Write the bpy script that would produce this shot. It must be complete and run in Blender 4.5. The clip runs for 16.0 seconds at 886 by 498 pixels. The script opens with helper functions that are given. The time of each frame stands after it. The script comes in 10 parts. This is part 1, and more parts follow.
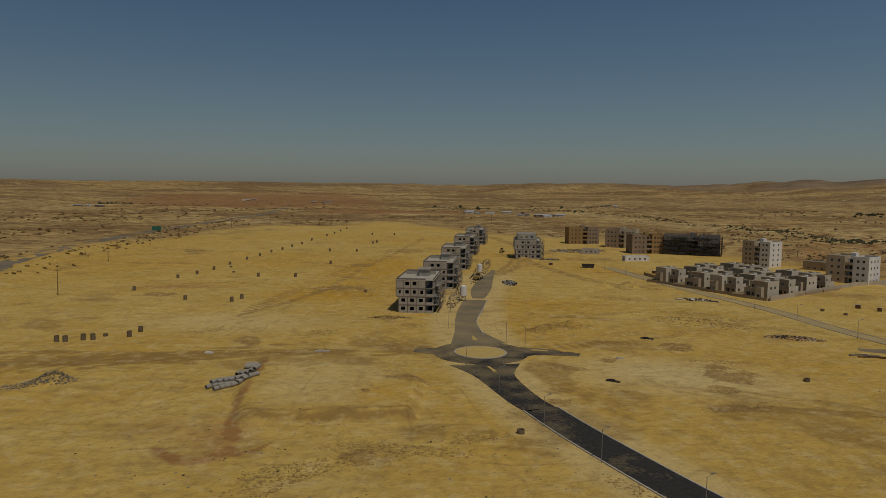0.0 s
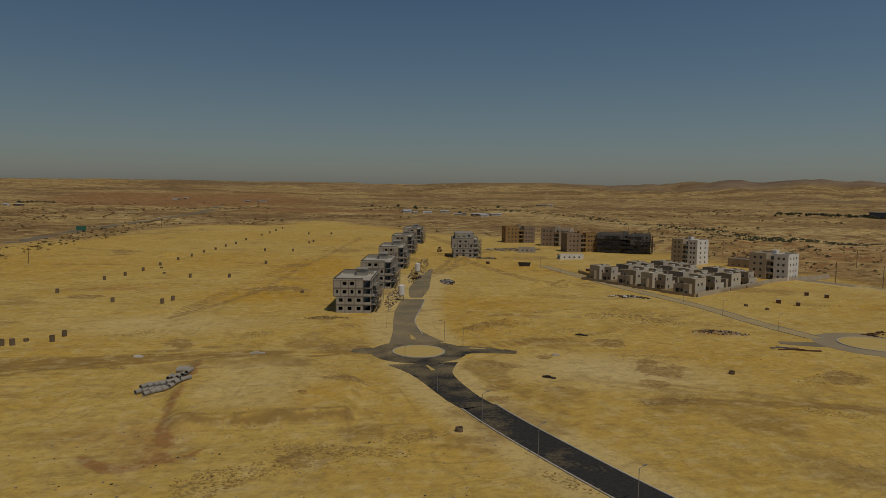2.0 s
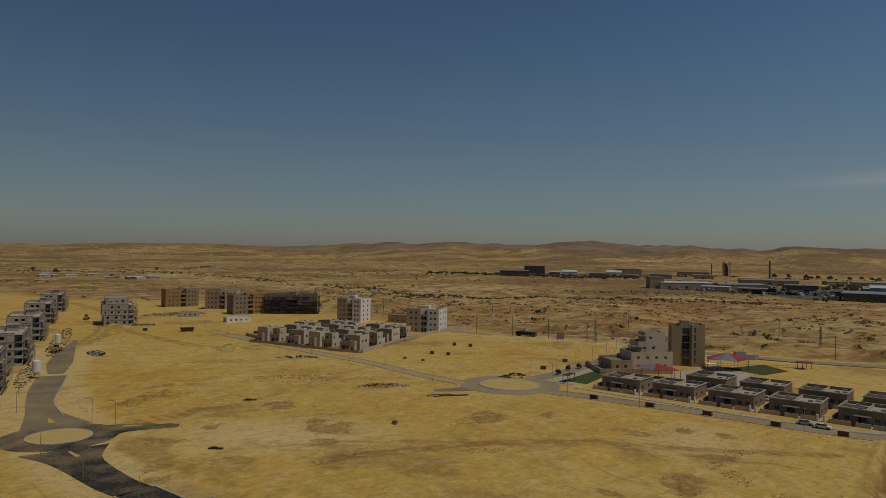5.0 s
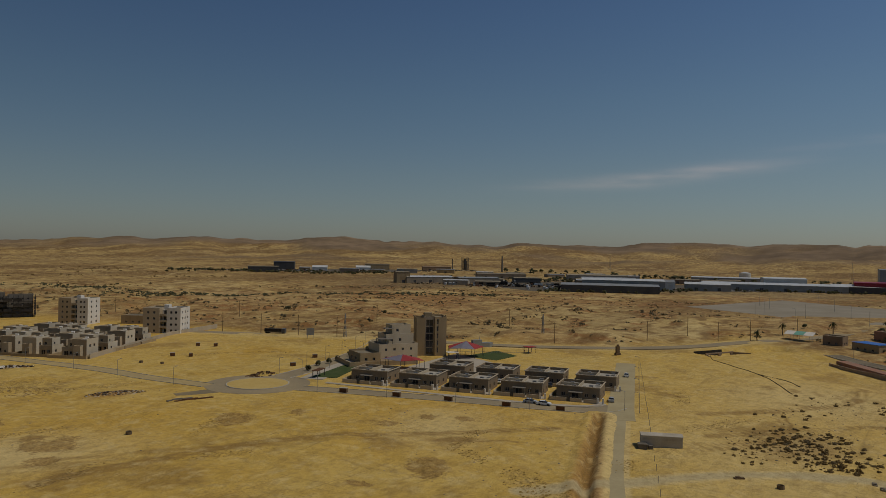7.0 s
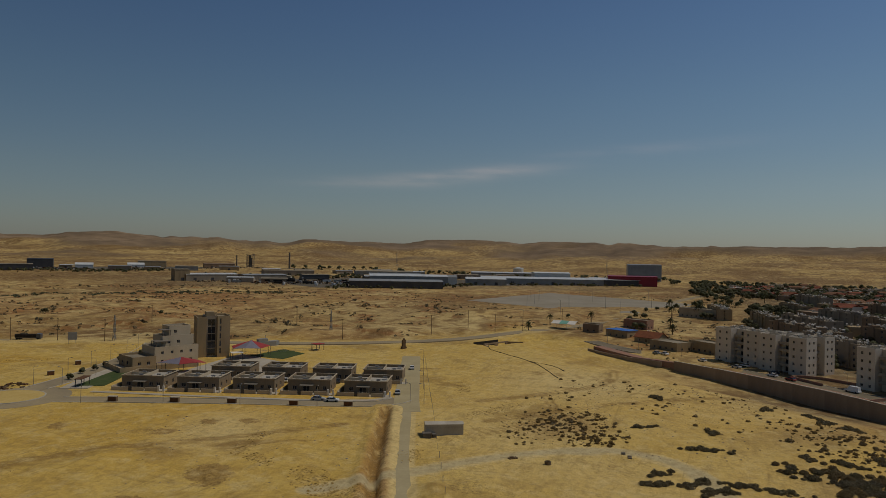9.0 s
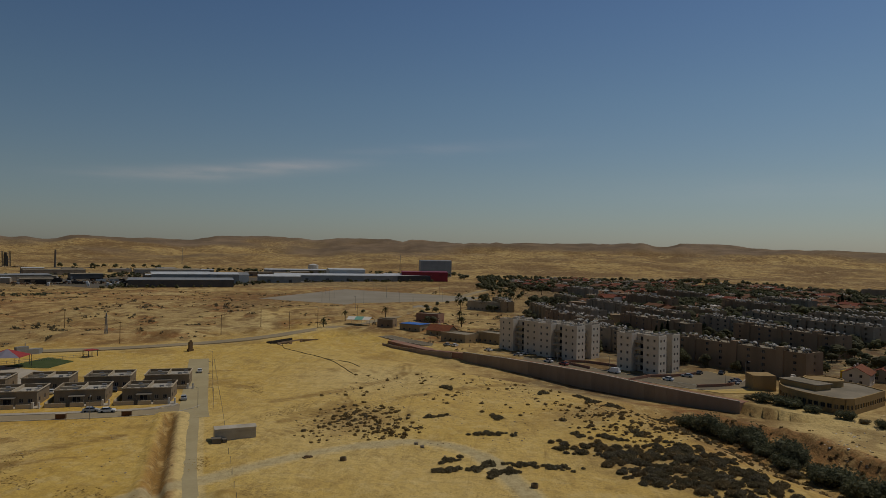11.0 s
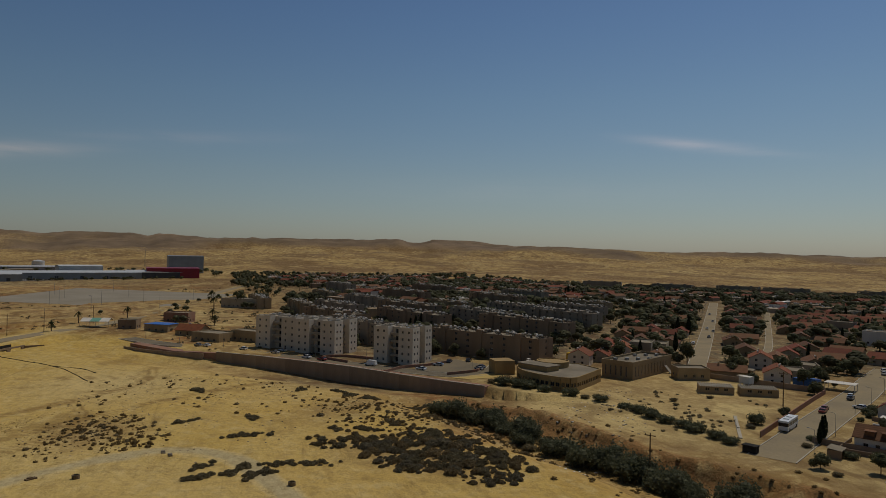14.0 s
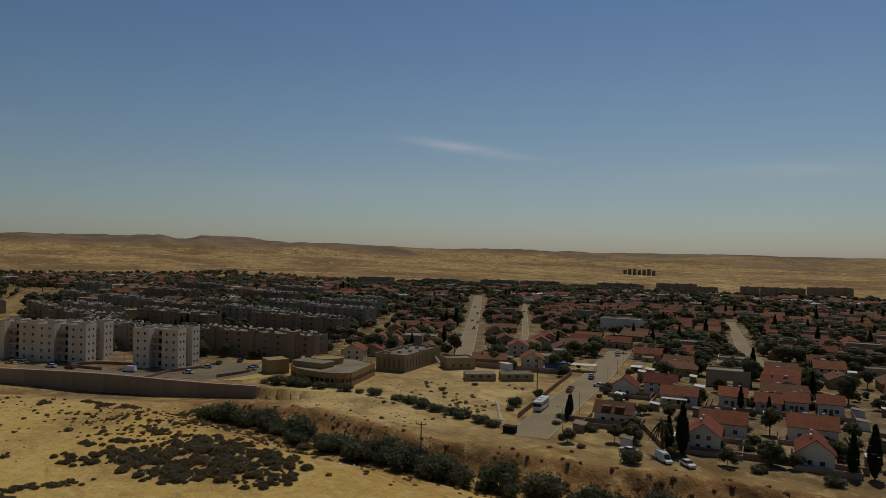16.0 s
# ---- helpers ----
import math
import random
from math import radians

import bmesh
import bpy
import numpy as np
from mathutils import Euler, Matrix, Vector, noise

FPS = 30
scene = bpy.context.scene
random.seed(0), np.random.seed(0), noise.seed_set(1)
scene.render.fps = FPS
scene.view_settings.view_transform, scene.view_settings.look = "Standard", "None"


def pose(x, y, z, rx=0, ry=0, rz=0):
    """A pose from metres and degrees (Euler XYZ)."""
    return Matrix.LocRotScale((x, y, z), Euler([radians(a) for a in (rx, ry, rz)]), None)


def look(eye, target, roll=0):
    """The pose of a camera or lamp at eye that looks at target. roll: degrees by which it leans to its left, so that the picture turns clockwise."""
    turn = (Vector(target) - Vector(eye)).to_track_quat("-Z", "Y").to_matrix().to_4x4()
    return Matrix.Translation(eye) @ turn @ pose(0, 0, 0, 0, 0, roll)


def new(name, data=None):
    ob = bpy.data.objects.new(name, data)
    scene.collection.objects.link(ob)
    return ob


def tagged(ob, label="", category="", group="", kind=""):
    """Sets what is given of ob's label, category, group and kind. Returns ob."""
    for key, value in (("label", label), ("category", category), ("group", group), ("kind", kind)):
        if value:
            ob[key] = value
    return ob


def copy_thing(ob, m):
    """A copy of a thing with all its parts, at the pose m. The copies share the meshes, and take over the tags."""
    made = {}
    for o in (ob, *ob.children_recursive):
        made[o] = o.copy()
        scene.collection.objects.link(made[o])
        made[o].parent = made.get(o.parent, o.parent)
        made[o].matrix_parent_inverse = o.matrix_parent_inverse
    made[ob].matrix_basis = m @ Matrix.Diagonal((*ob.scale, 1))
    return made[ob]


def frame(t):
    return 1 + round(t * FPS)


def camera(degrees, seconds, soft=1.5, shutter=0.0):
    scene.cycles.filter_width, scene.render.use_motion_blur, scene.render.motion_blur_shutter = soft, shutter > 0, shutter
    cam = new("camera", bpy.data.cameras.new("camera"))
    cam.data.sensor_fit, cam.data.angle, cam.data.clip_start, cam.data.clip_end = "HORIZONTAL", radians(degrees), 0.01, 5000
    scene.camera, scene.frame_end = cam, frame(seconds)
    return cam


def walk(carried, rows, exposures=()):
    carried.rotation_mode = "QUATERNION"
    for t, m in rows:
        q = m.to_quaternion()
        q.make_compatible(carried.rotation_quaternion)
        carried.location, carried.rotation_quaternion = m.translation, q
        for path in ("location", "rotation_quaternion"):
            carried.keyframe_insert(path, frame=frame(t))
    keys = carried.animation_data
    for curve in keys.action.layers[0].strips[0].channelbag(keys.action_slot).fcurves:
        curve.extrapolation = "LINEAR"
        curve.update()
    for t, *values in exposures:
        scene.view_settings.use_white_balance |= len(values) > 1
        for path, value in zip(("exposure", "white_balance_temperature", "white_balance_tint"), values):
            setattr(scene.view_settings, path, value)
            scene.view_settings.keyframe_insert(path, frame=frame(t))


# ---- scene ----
# The camera hovers in one place and pans to its right.
EYE_HEIGHT = 47.0


def pan(yaw, pitch, roll):
    return pose(0, 0, EYE_HEIGHT, 0, 0, yaw) @ pose(0, 0, 0, 90 + pitch) @ pose(0, 0, 0, 0, 0, -roll)


cam = camera(64.16, 16.0, soft=0.6)
walk(cam, [
    (0.0, pan(0.00, -5.05, -0.64)),
    (0.5, pan(-1.35, -5.04, -0.67)),
    (0.7, pan(-1.86, -5.04, -0.70)),
    (0.9, pan(-2.38, -5.03, -0.74)),
    (1.0, pan(-2.60, -5.03, -0.76)),
    (1.1, pan(-2.68, -5.03, -0.77)),
    (1.5, pan(-2.69, -5.03, -0.78)),
    (1.6, pan(-2.72, -5.03, -0.79)),
    (1.7, pan(-3.02, -5.04, -0.80)),
    (1.8, pan(-3.70, -5.04, -0.81)),
    (2.0, pan(-5.06, -5.05, -0.82)),
    (2.2, pan(-6.86, -5.05, -0.84)),
    (2.4, pan(-8.66, -5.05, -0.86)),
    (2.5, pan(-9.24, -5.05, -0.86)),
    (2.6, pan(-9.76, -5.07, -0.85)),
    (2.7, pan(-10.14, -4.75, -0.84)),
    (2.8, pan(-10.45, -3.92, -0.82)),
    (2.9, pan(-10.78, -3.08, -0.81)),
    (3.0, pan(-11.07, -2.12, -0.80)),
    (3.1, pan(-11.47, -1.24, -0.80)),
    (3.2, pan(-11.75, -0.47, -0.80)),
    (3.3, pan(-11.97, 0.22, -0.81)),
    (3.4, pan(-12.12, 0.28, -0.81)),
    (3.5, pan(-12.26, 0.28, -0.82)),
    (3.6, pan(-12.47, 0.28, -0.83)),
    (3.7, pan(-12.72, 0.28, -0.84)),
    (3.8, pan(-13.50, 0.28, -0.85)),
    (3.9, pan(-15.80, 0.29, -0.87)),
    (4.0, pan(-18.01, 0.29, -0.89)),
    (4.5, pan(-25.69, 0.29, -0.90)),
    (5.0, pan(-31.47, 0.29, -0.94)),
    (5.2, pan(-33.61, 0.29, -0.87)),
    (7.3, pan(-54.36, 0.29, -1.07)),
    (7.5, pan(-56.25, 0.30, -1.06)),
    (8.0, pan(-60.71, 0.30, -1.09)),
    (8.5, pan(-64.71, 0.30, -1.09)),
    (9.0, pan(-68.54, 0.30, -1.12)),
    (9.2, pan(-70.11, 0.30, -1.13)),
    (11.3, pan(-87.42, 0.30, -0.97)),
    (11.5, pan(-88.93, 0.29, -0.99)),
    (12.0, pan(-92.28, 0.29, -1.02)),
    (12.5, pan(-95.57, 0.28, -1.00)),
    (13.0, pan(-98.57, 0.28, -1.01)),
    (13.5, pan(-101.65, 0.27, -1.03)),
    (14.0, pan(-104.44, 0.28, -1.08)),
    (14.5, pan(-107.40, 0.29, -1.07)),
    (15.0, pan(-111.01, 0.29, -1.12)),
    (15.5, pan(-115.39, 0.30, -1.12)),
    (16.0, pan(-122.53, 0.32, -1.03)),
], exposures=[(0, -1.12), (16, -1.12)])

# ---- sky and sun ----
SUN_AZIMUTH, SUN_ELEVATION = 147.0, 61.0     # degrees clockwise from +y; above the horizon


# bearing, elevation, half-widths, tilt and density of the cloud streaks, in degrees
CLOUDS = ((71.0, 6.4, 6.0, 0.5, 0.09, 1.3), (64.0, 5.6, 6.0, 0.5, 0.05, 0.6), (84.0, 8.3, 7.0, 0.45, 0.06, 0.4), (124.0, 8.5, 4.2, 0.4, -0.13, 1.2), (129.0, 7.7, 3.0, 0.25, -0.1, 0.4), (149.0, 6.4, 8.0, 0.8, 0.0, 0.42), (112.0, 5.0, 14.0, 0.9, 0.0, 0.16))


def node_link(tree, a, b):
    tree.links.new(a, b)


def sky():
    world = bpy.data.worlds.new("world")
    world.use_nodes = True
    scene.world = world
    tree = world.node_tree
    tree.nodes.clear()
    out = tree.nodes.new("ShaderNodeOutputWorld")
    back = tree.nodes.new("ShaderNodeBackground")
    tex = tree.nodes.new("ShaderNodeTexSky")
    tex.sky_type, tex.sun_disc = "NISHITA", False
    tex.sun_elevation, tex.sun_rotation = radians(SUN_ELEVATION), radians(SUN_AZIMUTH)
    tex.altitude, tex.air_density, tex.dust_density, tex.ozone_density = 400, 1.2, 0.7, 2.6
    back.inputs["Strength"].default_value = 0.1
    # the sky pales towards the sun's side
    geo = tree.nodes.new("ShaderNodeTexCoord")
    dot = tree.nodes.new("ShaderNodeVectorMath")
    dot.operation = "DOT_PRODUCT"
    dot.inputs[1].default_value = (math.sin(radians(SUN_AZIMUTH)), math.cos(radians(SUN_AZIMUTH)), 0)
    node_link(tree, geo.outputs["Generated"], dot.inputs[0])

    def calc(op, x, y=0.0, z=0.0):
        n = tree.nodes.new("ShaderNodeMath")
        n.operation = op
        for i, v in enumerate((x, y, z)):
            if isinstance(v, (int, float)):
                n.inputs[i].default_value = v
            else:
                node_link(tree, v, n.inputs[i])
        return n.outputs[0]
    gain = calc("MULTIPLY_ADD", dot.outputs["Value"], 0.19, 0.735)
    # a few thin streaks of high cloud low over the horizon
    split = tree.nodes.new("ShaderNodeSeparateXYZ")
    node_link(tree, geo.outputs["Generated"], split.inputs[0])
    bearing = calc("MULTIPLY", calc("ARCTAN2", split.outputs["X"], split.outputs["Y"]), 57.2958)
    height = calc("MULTIPLY", calc("ARCSINE", split.outputs["Z"]), 57.2958)
    cover = 0.0
    for b0, e0, wb, we, tilt, dense in CLOUDS:
        db = calc("SUBTRACT", bearing, b0)
        de = calc("SUBTRACT", calc("SUBTRACT", height, e0), calc("MULTIPLY", db, tilt))
        q = calc("ADD", calc("POWER", calc("DIVIDE", calc("ABSOLUTE", db), wb), 2.0), calc("POWER", calc("DIVIDE", calc("ABSOLUTE", de), we), 2.0))
        cover = calc("ADD", calc("MULTIPLY", calc("EXPONENT", calc("MULTIPLY", q, -1.0)), dense), cover)
    mapping = tree.nodes.new("ShaderNodeMapping")
    mapping.inputs["Scale"].default_value = (5.0, 5.0, 42.0)
    cloud = tree.nodes.new("ShaderNodeTexNoise")
    cloud.inputs["Scale"].default_value, cloud.inputs["Detail"].default_value = 2.0, 6.0
    node_link(tree, geo.outputs["Generated"], mapping.inputs["Vector"])
    node_link(tree, mapping.outputs["Vector"], cloud.inputs["Vector"])
    cover = calc("MULTIPLY", cover, calc("MAXIMUM", calc("MULTIPLY_ADD", cloud.outputs["Fac"], 2.4, -0.5), 0.0))
    tint = tree.nodes.new("ShaderNodeMixRGB")
    tint.blend_type = "MULTIPLY"
    tint.inputs[0].default_value = 1.0
    node_link(tree, tex.outputs["Color"], tint.inputs[1])
    # clear dry air: deep blue above, a neutral haze along the horizon
    haze = tree.nodes.new("ShaderNodeValToRGB")
    haze.color_ramp.elements[0].color = (0.94, 1.03, 1.22, 1)
    haze.color_ramp.elements[1].color = (0.8, 0.74, 0.66, 1)
    for at, colour in ((0.1, (0.99, 1.05, 1.11)), (0.2, (0.93, 1.05, 1.12)), (0.3, (0.83, 0.98, 1.13)), (0.5, (0.66, 0.78, 1.06))):
        haze.color_ramp.elements.new(at).color = (*colour, 1)
    node_link(tree, calc("MULTIPLY", height, 0.0165), haze.inputs["Fac"])
    deep = tree.nodes.new("ShaderNodeVectorMath")
    deep.operation = "SCALE"
    node_link(tree, haze.outputs["Color"], deep.inputs[0])
    node_link(tree, gain, deep.inputs["Scale"])
    node_link(tree, deep.outputs["Vector"], tint.inputs[2])
    veil = tree.nodes.new("ShaderNodeVectorMath")
    veil.operation = "SCALE"
    veil.inputs[0].default_value = (1.9, 1.15, 0.75)
    node_link(tree, cover, veil.inputs["Scale"])
    both = tree.nodes.new("ShaderNodeVectorMath")
    both.operation = "ADD"
    node_link(tree, tint.outputs["Color"], both.inputs[0])
    node_link(tree, veil.outputs["Vector"], both.inputs[1])
    node_link(tree, both.outputs["Vector"], back.inputs["Color"])
    node_link(tree, back.outputs["Background"], out.inputs["Surface"])


sky()
sun_data = bpy.data.lights.new("sun", "SUN")
sun_data.energy, sun_data.angle, sun_data.color = 3.7, radians(0.53), (1.0, 0.93, 0.82)
sun = new("sun", sun_data)
az, el = radians(SUN_AZIMUTH), radians(SUN_ELEVATION)
sun.matrix_world = look((600 * math.sin(az) * math.cos(el), 600 * math.cos(az) * math.cos(el), 600 * math.sin(el)), (0, 0, 0))

# ---- materials ----
def material(name, rough=0.85, metal=0.0):
    m = bpy.data.materials.new(name)
    m.use_nodes = True
    b = m.node_tree.nodes["Principled BSDF"]
    b.inputs["Roughness"].default_value, b.inputs["Metallic"].default_value = rough, metal
    if rough > 0.7:
        b.inputs["Specular IOR Level"].default_value = 0.12
    return m, m.node_tree, b


def noise_tex(tree, scale, detail=4.0, stretch=(1, 1, 1), coords="Object", rough=0.5):
    tc = tree.nodes.new("ShaderNodeTexCoord")
    mp = tree.nodes.new("ShaderNodeMapping")
    mp.inputs["Scale"].default_value = stretch
    nz = tree.nodes.new("ShaderNodeTexNoise")
    nz.inputs["Scale"].default_value, nz.inputs["Detail"].default_value, nz.inputs["Roughness"].default_value = scale, detail, rough
    tree.links.new(tc.outputs[coords], mp.inputs["Vector"])
    tree.links.new(mp.outputs["Vector"], nz.inputs["Vector"])
    return nz.outputs["Fac"]


def ramp_fac(tree, fac, lo, hi):
    r = tree.nodes.new("ShaderNodeMapRange")
    r.inputs["From Min"].default_value, r.inputs["From Max"].default_value = lo, hi
    tree.links.new(fac, r.inputs["Value"])
    return r.outputs["Result"]


def math_node(tree, op, a, b):
    n = tree.nodes.new("ShaderNodeMath")
    n.operation = op
    for i, v in enumerate((a, b)):
        if isinstance(v, (int, float)):
            n.inputs[i].default_value = v
        else:
            tree.links.new(v, n.inputs[i])
    return n.outputs[0]


def mix_rgb(tree, fac, a, b, kind="MIX"):
    n = tree.nodes.new("ShaderNodeMixRGB")
    n.blend_type = kind
    for i, v in enumerate((fac, a, b)):
        if isinstance(v, (int, float)):
            n.inputs[i].default_value = v
        elif isinstance(v, tuple):
            n.inputs[i].default_value = (*v, 1)
        else:
            tree.links.new(v, n.inputs[i])
    return n.outputs[0]


def bump(tree, shader, fac, strength, distance):
    n = tree.nodes.new("ShaderNodeBump")
    n.inputs["Strength"].default_value, n.inputs["Distance"].default_value = strength, distance
    tree.links.new(fac, n.inputs["Height"])
    tree.links.new(n.outputs["Normal"], shader.inputs["Normal"])


def surface(name, colour, second, rough=0.85, metal=0.0, coarse=0.15, fine=2.5, relief=0.15, jitter=0.0, streak=False):
    """Two-scale worn surface: large stains between two colours, fine grain, and a value that differs from piece to piece."""
    m, t, b = material(name, rough, metal)
    big = ramp_fac(t, noise_tex(t, coarse, 5.0, (1, 1, 0.25) if streak else (1, 1, 1)), 0.35, 0.68)
    col = mix_rgb(t, big, colour, second)
    small = noise_tex(t, fine, 6.0)
    grain = ramp_fac(t, small, 0.25, 0.75)
    col = mix_rgb(t, math_node(t, "MULTIPLY", grain, 0.35), col, tuple(c * 0.62 for c in colour))
    if jitter:
        info = t.nodes.new("ShaderNodeObjectInfo")
        val = math_node(t, "ADD", math_node(t, "MULTIPLY", info.outputs["Random"], jitter), 1 - jitter / 2)
        hsv = t.nodes.new("ShaderNodeHueSaturation")
        t.links.new(val, hsv.inputs["Value"])
        t.links.new(col, hsv.inputs["Color"])
        col = hsv.outputs["Color"]
    t.links.new(col, b.inputs["Base Color"])
    if relief:
        bump(t, b, small, relief, 0.05)
    return m


def leafy(name, colour, second, scale=0.6):
    """Leaves: each small clump has its own tone."""
    m, t, b = material(name, 0.75)
    geo = t.nodes.new("ShaderNodeNewGeometry")
    col = mix_rgb(t, geo.outputs["Random Per Island"], colour, second)
    info = t.nodes.new("ShaderNodeObjectInfo")
    col = mix_rgb(t, math_node(t, "MULTIPLY", info.outputs["Random"], 0.5), col, tuple(c * 0.6 for c in second))
    t.links.new(col, b.inputs["Base Color"])
    # thin leaves let light through
    thin, mix = t.nodes.new("ShaderNodeBsdfTranslucent"), t.nodes.new("ShaderNodeMixShader")
    mix.inputs[0].default_value = 0.45
    t.links.new(col, thin.inputs["Color"])
    t.links.new(b.outputs["BSDF"], mix.inputs[1])
    t.links.new(thin.outputs["BSDF"], mix.inputs[2])
    t.links.new(mix.outputs["Shader"], t.nodes["Material Output"].inputs["Surface"])
    return m


def glass(name, colour, rough=0.08):
    m, t, b = material(name, rough)
    b.inputs["Base Color"].default_value = (*colour, 1)
    b.inputs["Specular IOR Level"].default_value = 0.6
    return m


def attribute(tree, name):
    n = tree.nodes.new("ShaderNodeAttribute")
    n.attribute_name = name
    return n.outputs["Fac"]


def desert_ground():
    m, t, b = material("desert_ground", 0.95)
    b.inputs["Specular IOR Level"].default_value = 0.15
    n_big = noise_tex(t, 0.006, 5.0)
    n_mid = noise_tex(t, 0.05, 6.0)
    n_small = noise_tex(t, 0.5, 7.0, rough=0.66)
    n_fine = noise_tex(t, 2.2, 5.0)
    sand = mix_rgb(t, ramp_fac(t, n_mid, 0.35, 0.68), SAND, SAND_PALE)
    sand = mix_rgb(t, ramp_fac(t, n_big, 0.45, 0.65), sand, SAND_WARM)
    plain = mix_rgb(t, ramp_fac(t, n_mid, 0.38, 0.64), PLAIN_BROWN, PLAIN_TAN)
    strata = noise_tex(t, 0.0035, 6.0, (1, 3.0, 1))
    plain = mix_rgb(t, math_node(t, "MULTIPLY", ramp_fac(t, strata, 0.45, 0.58), 0.8), plain, PLAIN_TAN)
    plain = mix_rgb(t, math_node(t, "MULTIPLY", ramp_fac(t, noise_tex(t, 0.013, 7.0, (1, 2.4, 1)), 0.52, 0.62), 0.6), plain, PLAIN_DARK)
    # darker ploughed strips and stony rises far out
    plain = mix_rgb(t, math_node(t, "MULTIPLY", ramp_fac(t, noise_tex(t, 0.0016, 7.0, (1, 2.2, 1)), 0.47, 0.58), 0.85), plain, PLAIN_DARK)
    col = mix_rgb(t, attribute(t, "plain"), sand, plain)
    gully = ramp_fac(t, noise_tex(t, 0.011, 7.0, (1, 1, 3)), 0.46, 0.6)
    slopes = mix_rgb(t, ramp_fac(t, noise_tex(t, 0.004, 6.0), 0.4, 0.65), HILL_BROWN, tuple(c * 1.6 for c in HILL_BROWN))
    slopes = mix_rgb(t, math_node(t, "MULTIPLY", gully, 0.4), slopes, tuple(c * 0.6 for c in HILL_BROWN))
    # dry channels and pale washes that branch over the plain
    def channels(col, scale, wide, mask, tint, gain):
        n = noise_tex(t, scale, 4.0)
        line = ramp_fac(t, math_node(t, "ABSOLUTE", math_node(t, "SUBTRACT", n, 0.5), 0.0), wide, wide * 0.25)
        line = math_node(t, "MULTIPLY", line, ramp_fac(t, noise_tex(t, scale * 0.45, 3.0), *mask))
        line = math_node(t, "MULTIPLY", line, attribute(t, "plain"))
        return mix_rgb(t, math_node(t, "MULTIPLY", line, gain), col, tint)
    col = channels(col, 0.007, 0.03, (0.42, 0.55), PLAIN_DARK, 0.85)
    col = channels(col, 0.0105, 0.035, (0.55, 0.42), SAND_BLEACHED, 0.65)
    col = channels(col, 0.021, 0.03, (0.45, 0.58), PLAIN_DARK, 0.7)
    col = mix_rgb(t, math_node(t, "MULTIPLY", attribute(t, "hills"), 0.85), col, slopes)
    rough_edge = math_node(t, "MULTIPLY", math_node(t, "SUBTRACT", n_small, 0.5), 0.9)

    def zone(col, name, tint, gain=1.0):
        f = attribute(t, name)
        f = math_node(t, "MULTIPLY", f, math_node(t, "ADD", 1.0, rough_edge))
        lo = ramp_fac(t, f, 0.06, 0.8)
        return mix_rgb(t, math_node(t, "MULTIPLY", lo, gain), col, tint)
    col = zone(col, "pale", SAND_BLEACHED, 0.85)
    col = zone(col, "ochre", OCHRE, 0.95)
    col = zone(col, "redsoil", RED_SOIL, 0.8)
    col = zone(col, "scrubsoil", SCRUB_SOIL, 0.85)
    col = zone(col, "tracks", TRACK_SOIL, 0.75)
    # turned earth: dark crumbs in a browner soil
    f = attribute(t, "turned")
    crumb = noise_tex(t, 0.75, 9.0, rough=0.78)
    soil = mix_rgb(t, ramp_fac(t, crumb, 0.42, 0.6), (0.4, 0.25, 0.075), (0.17, 0.095, 0.032))
    edge = ramp_fac(t, math_node(t, "ADD", math_node(t, "MULTIPLY", f, 1.1), math_node(t, "MULTIPLY", math_node(t, "SUBTRACT", crumb, 0.5), 2.6)), 0.4, 0.75)
    col = mix_rgb(t, math_node(t, "MULTIPLY", math_node(t, "MULTIPLY", edge, ramp_fac(t, f, 0.02, 0.15)), 0.8), col, soil)
    yards = mix_rgb(t, ramp_fac(t, n_mid, 0.4, 0.62), (0.11, 0.085, 0.052), (0.25, 0.185, 0.1))
    col = mix_rgb(t, attribute(t, "town"), col, yards)
    grain = math_node(t, "MULTIPLY", ramp_fac(t, n_small, 0.47, 0.66), 0.4)
    col = mix_rgb(t, grain, col, (0.24, 0.155, 0.055))
    crust = math_node(t, "MULTIPLY", ramp_fac(t, noise_tex(t, 0.21, 9.0, rough=0.68), 0.5, 0.64), 0.5)
    col = mix_rgb(t, crust, col, SAND_BLEACHED)
    damp = math_node(t, "MULTIPLY", ramp_fac(t, noise_tex(t, 0.11, 9.0, rough=0.68), 0.54, 0.64), 0.36)
    col = mix_rgb(t, damp, col, (0.27, 0.17, 0.055))
    # scraped bands and wheel ruts of the levelled ground
    warp = noise_tex(t, 0.02, 3.0)
    scrape = noise_tex(t, 0.16, 8.0, (0.35, 1.6, 1), rough=0.62)
    scrape = math_node(t, "MULTIPLY", ramp_fac(t, scrape, 0.54, 0.64), ramp_fac(t, warp, 0.4, 0.62))
    col = mix_rgb(t, math_node(t, "MULTIPLY", scrape, 0.3), col, (0.24, 0.145, 0.045))
    clods = math_node(t, "MULTIPLY", ramp_fac(t, noise_tex(t, 1.7, 7.0), 0.52, 0.66), ramp_fac(t, noise_tex(t, 0.04, 6.0), 0.48, 0.6))
    col = mix_rgb(t, math_node(t, "MULTIPLY", clods, 0.3), col, (0.15, 0.092, 0.034))
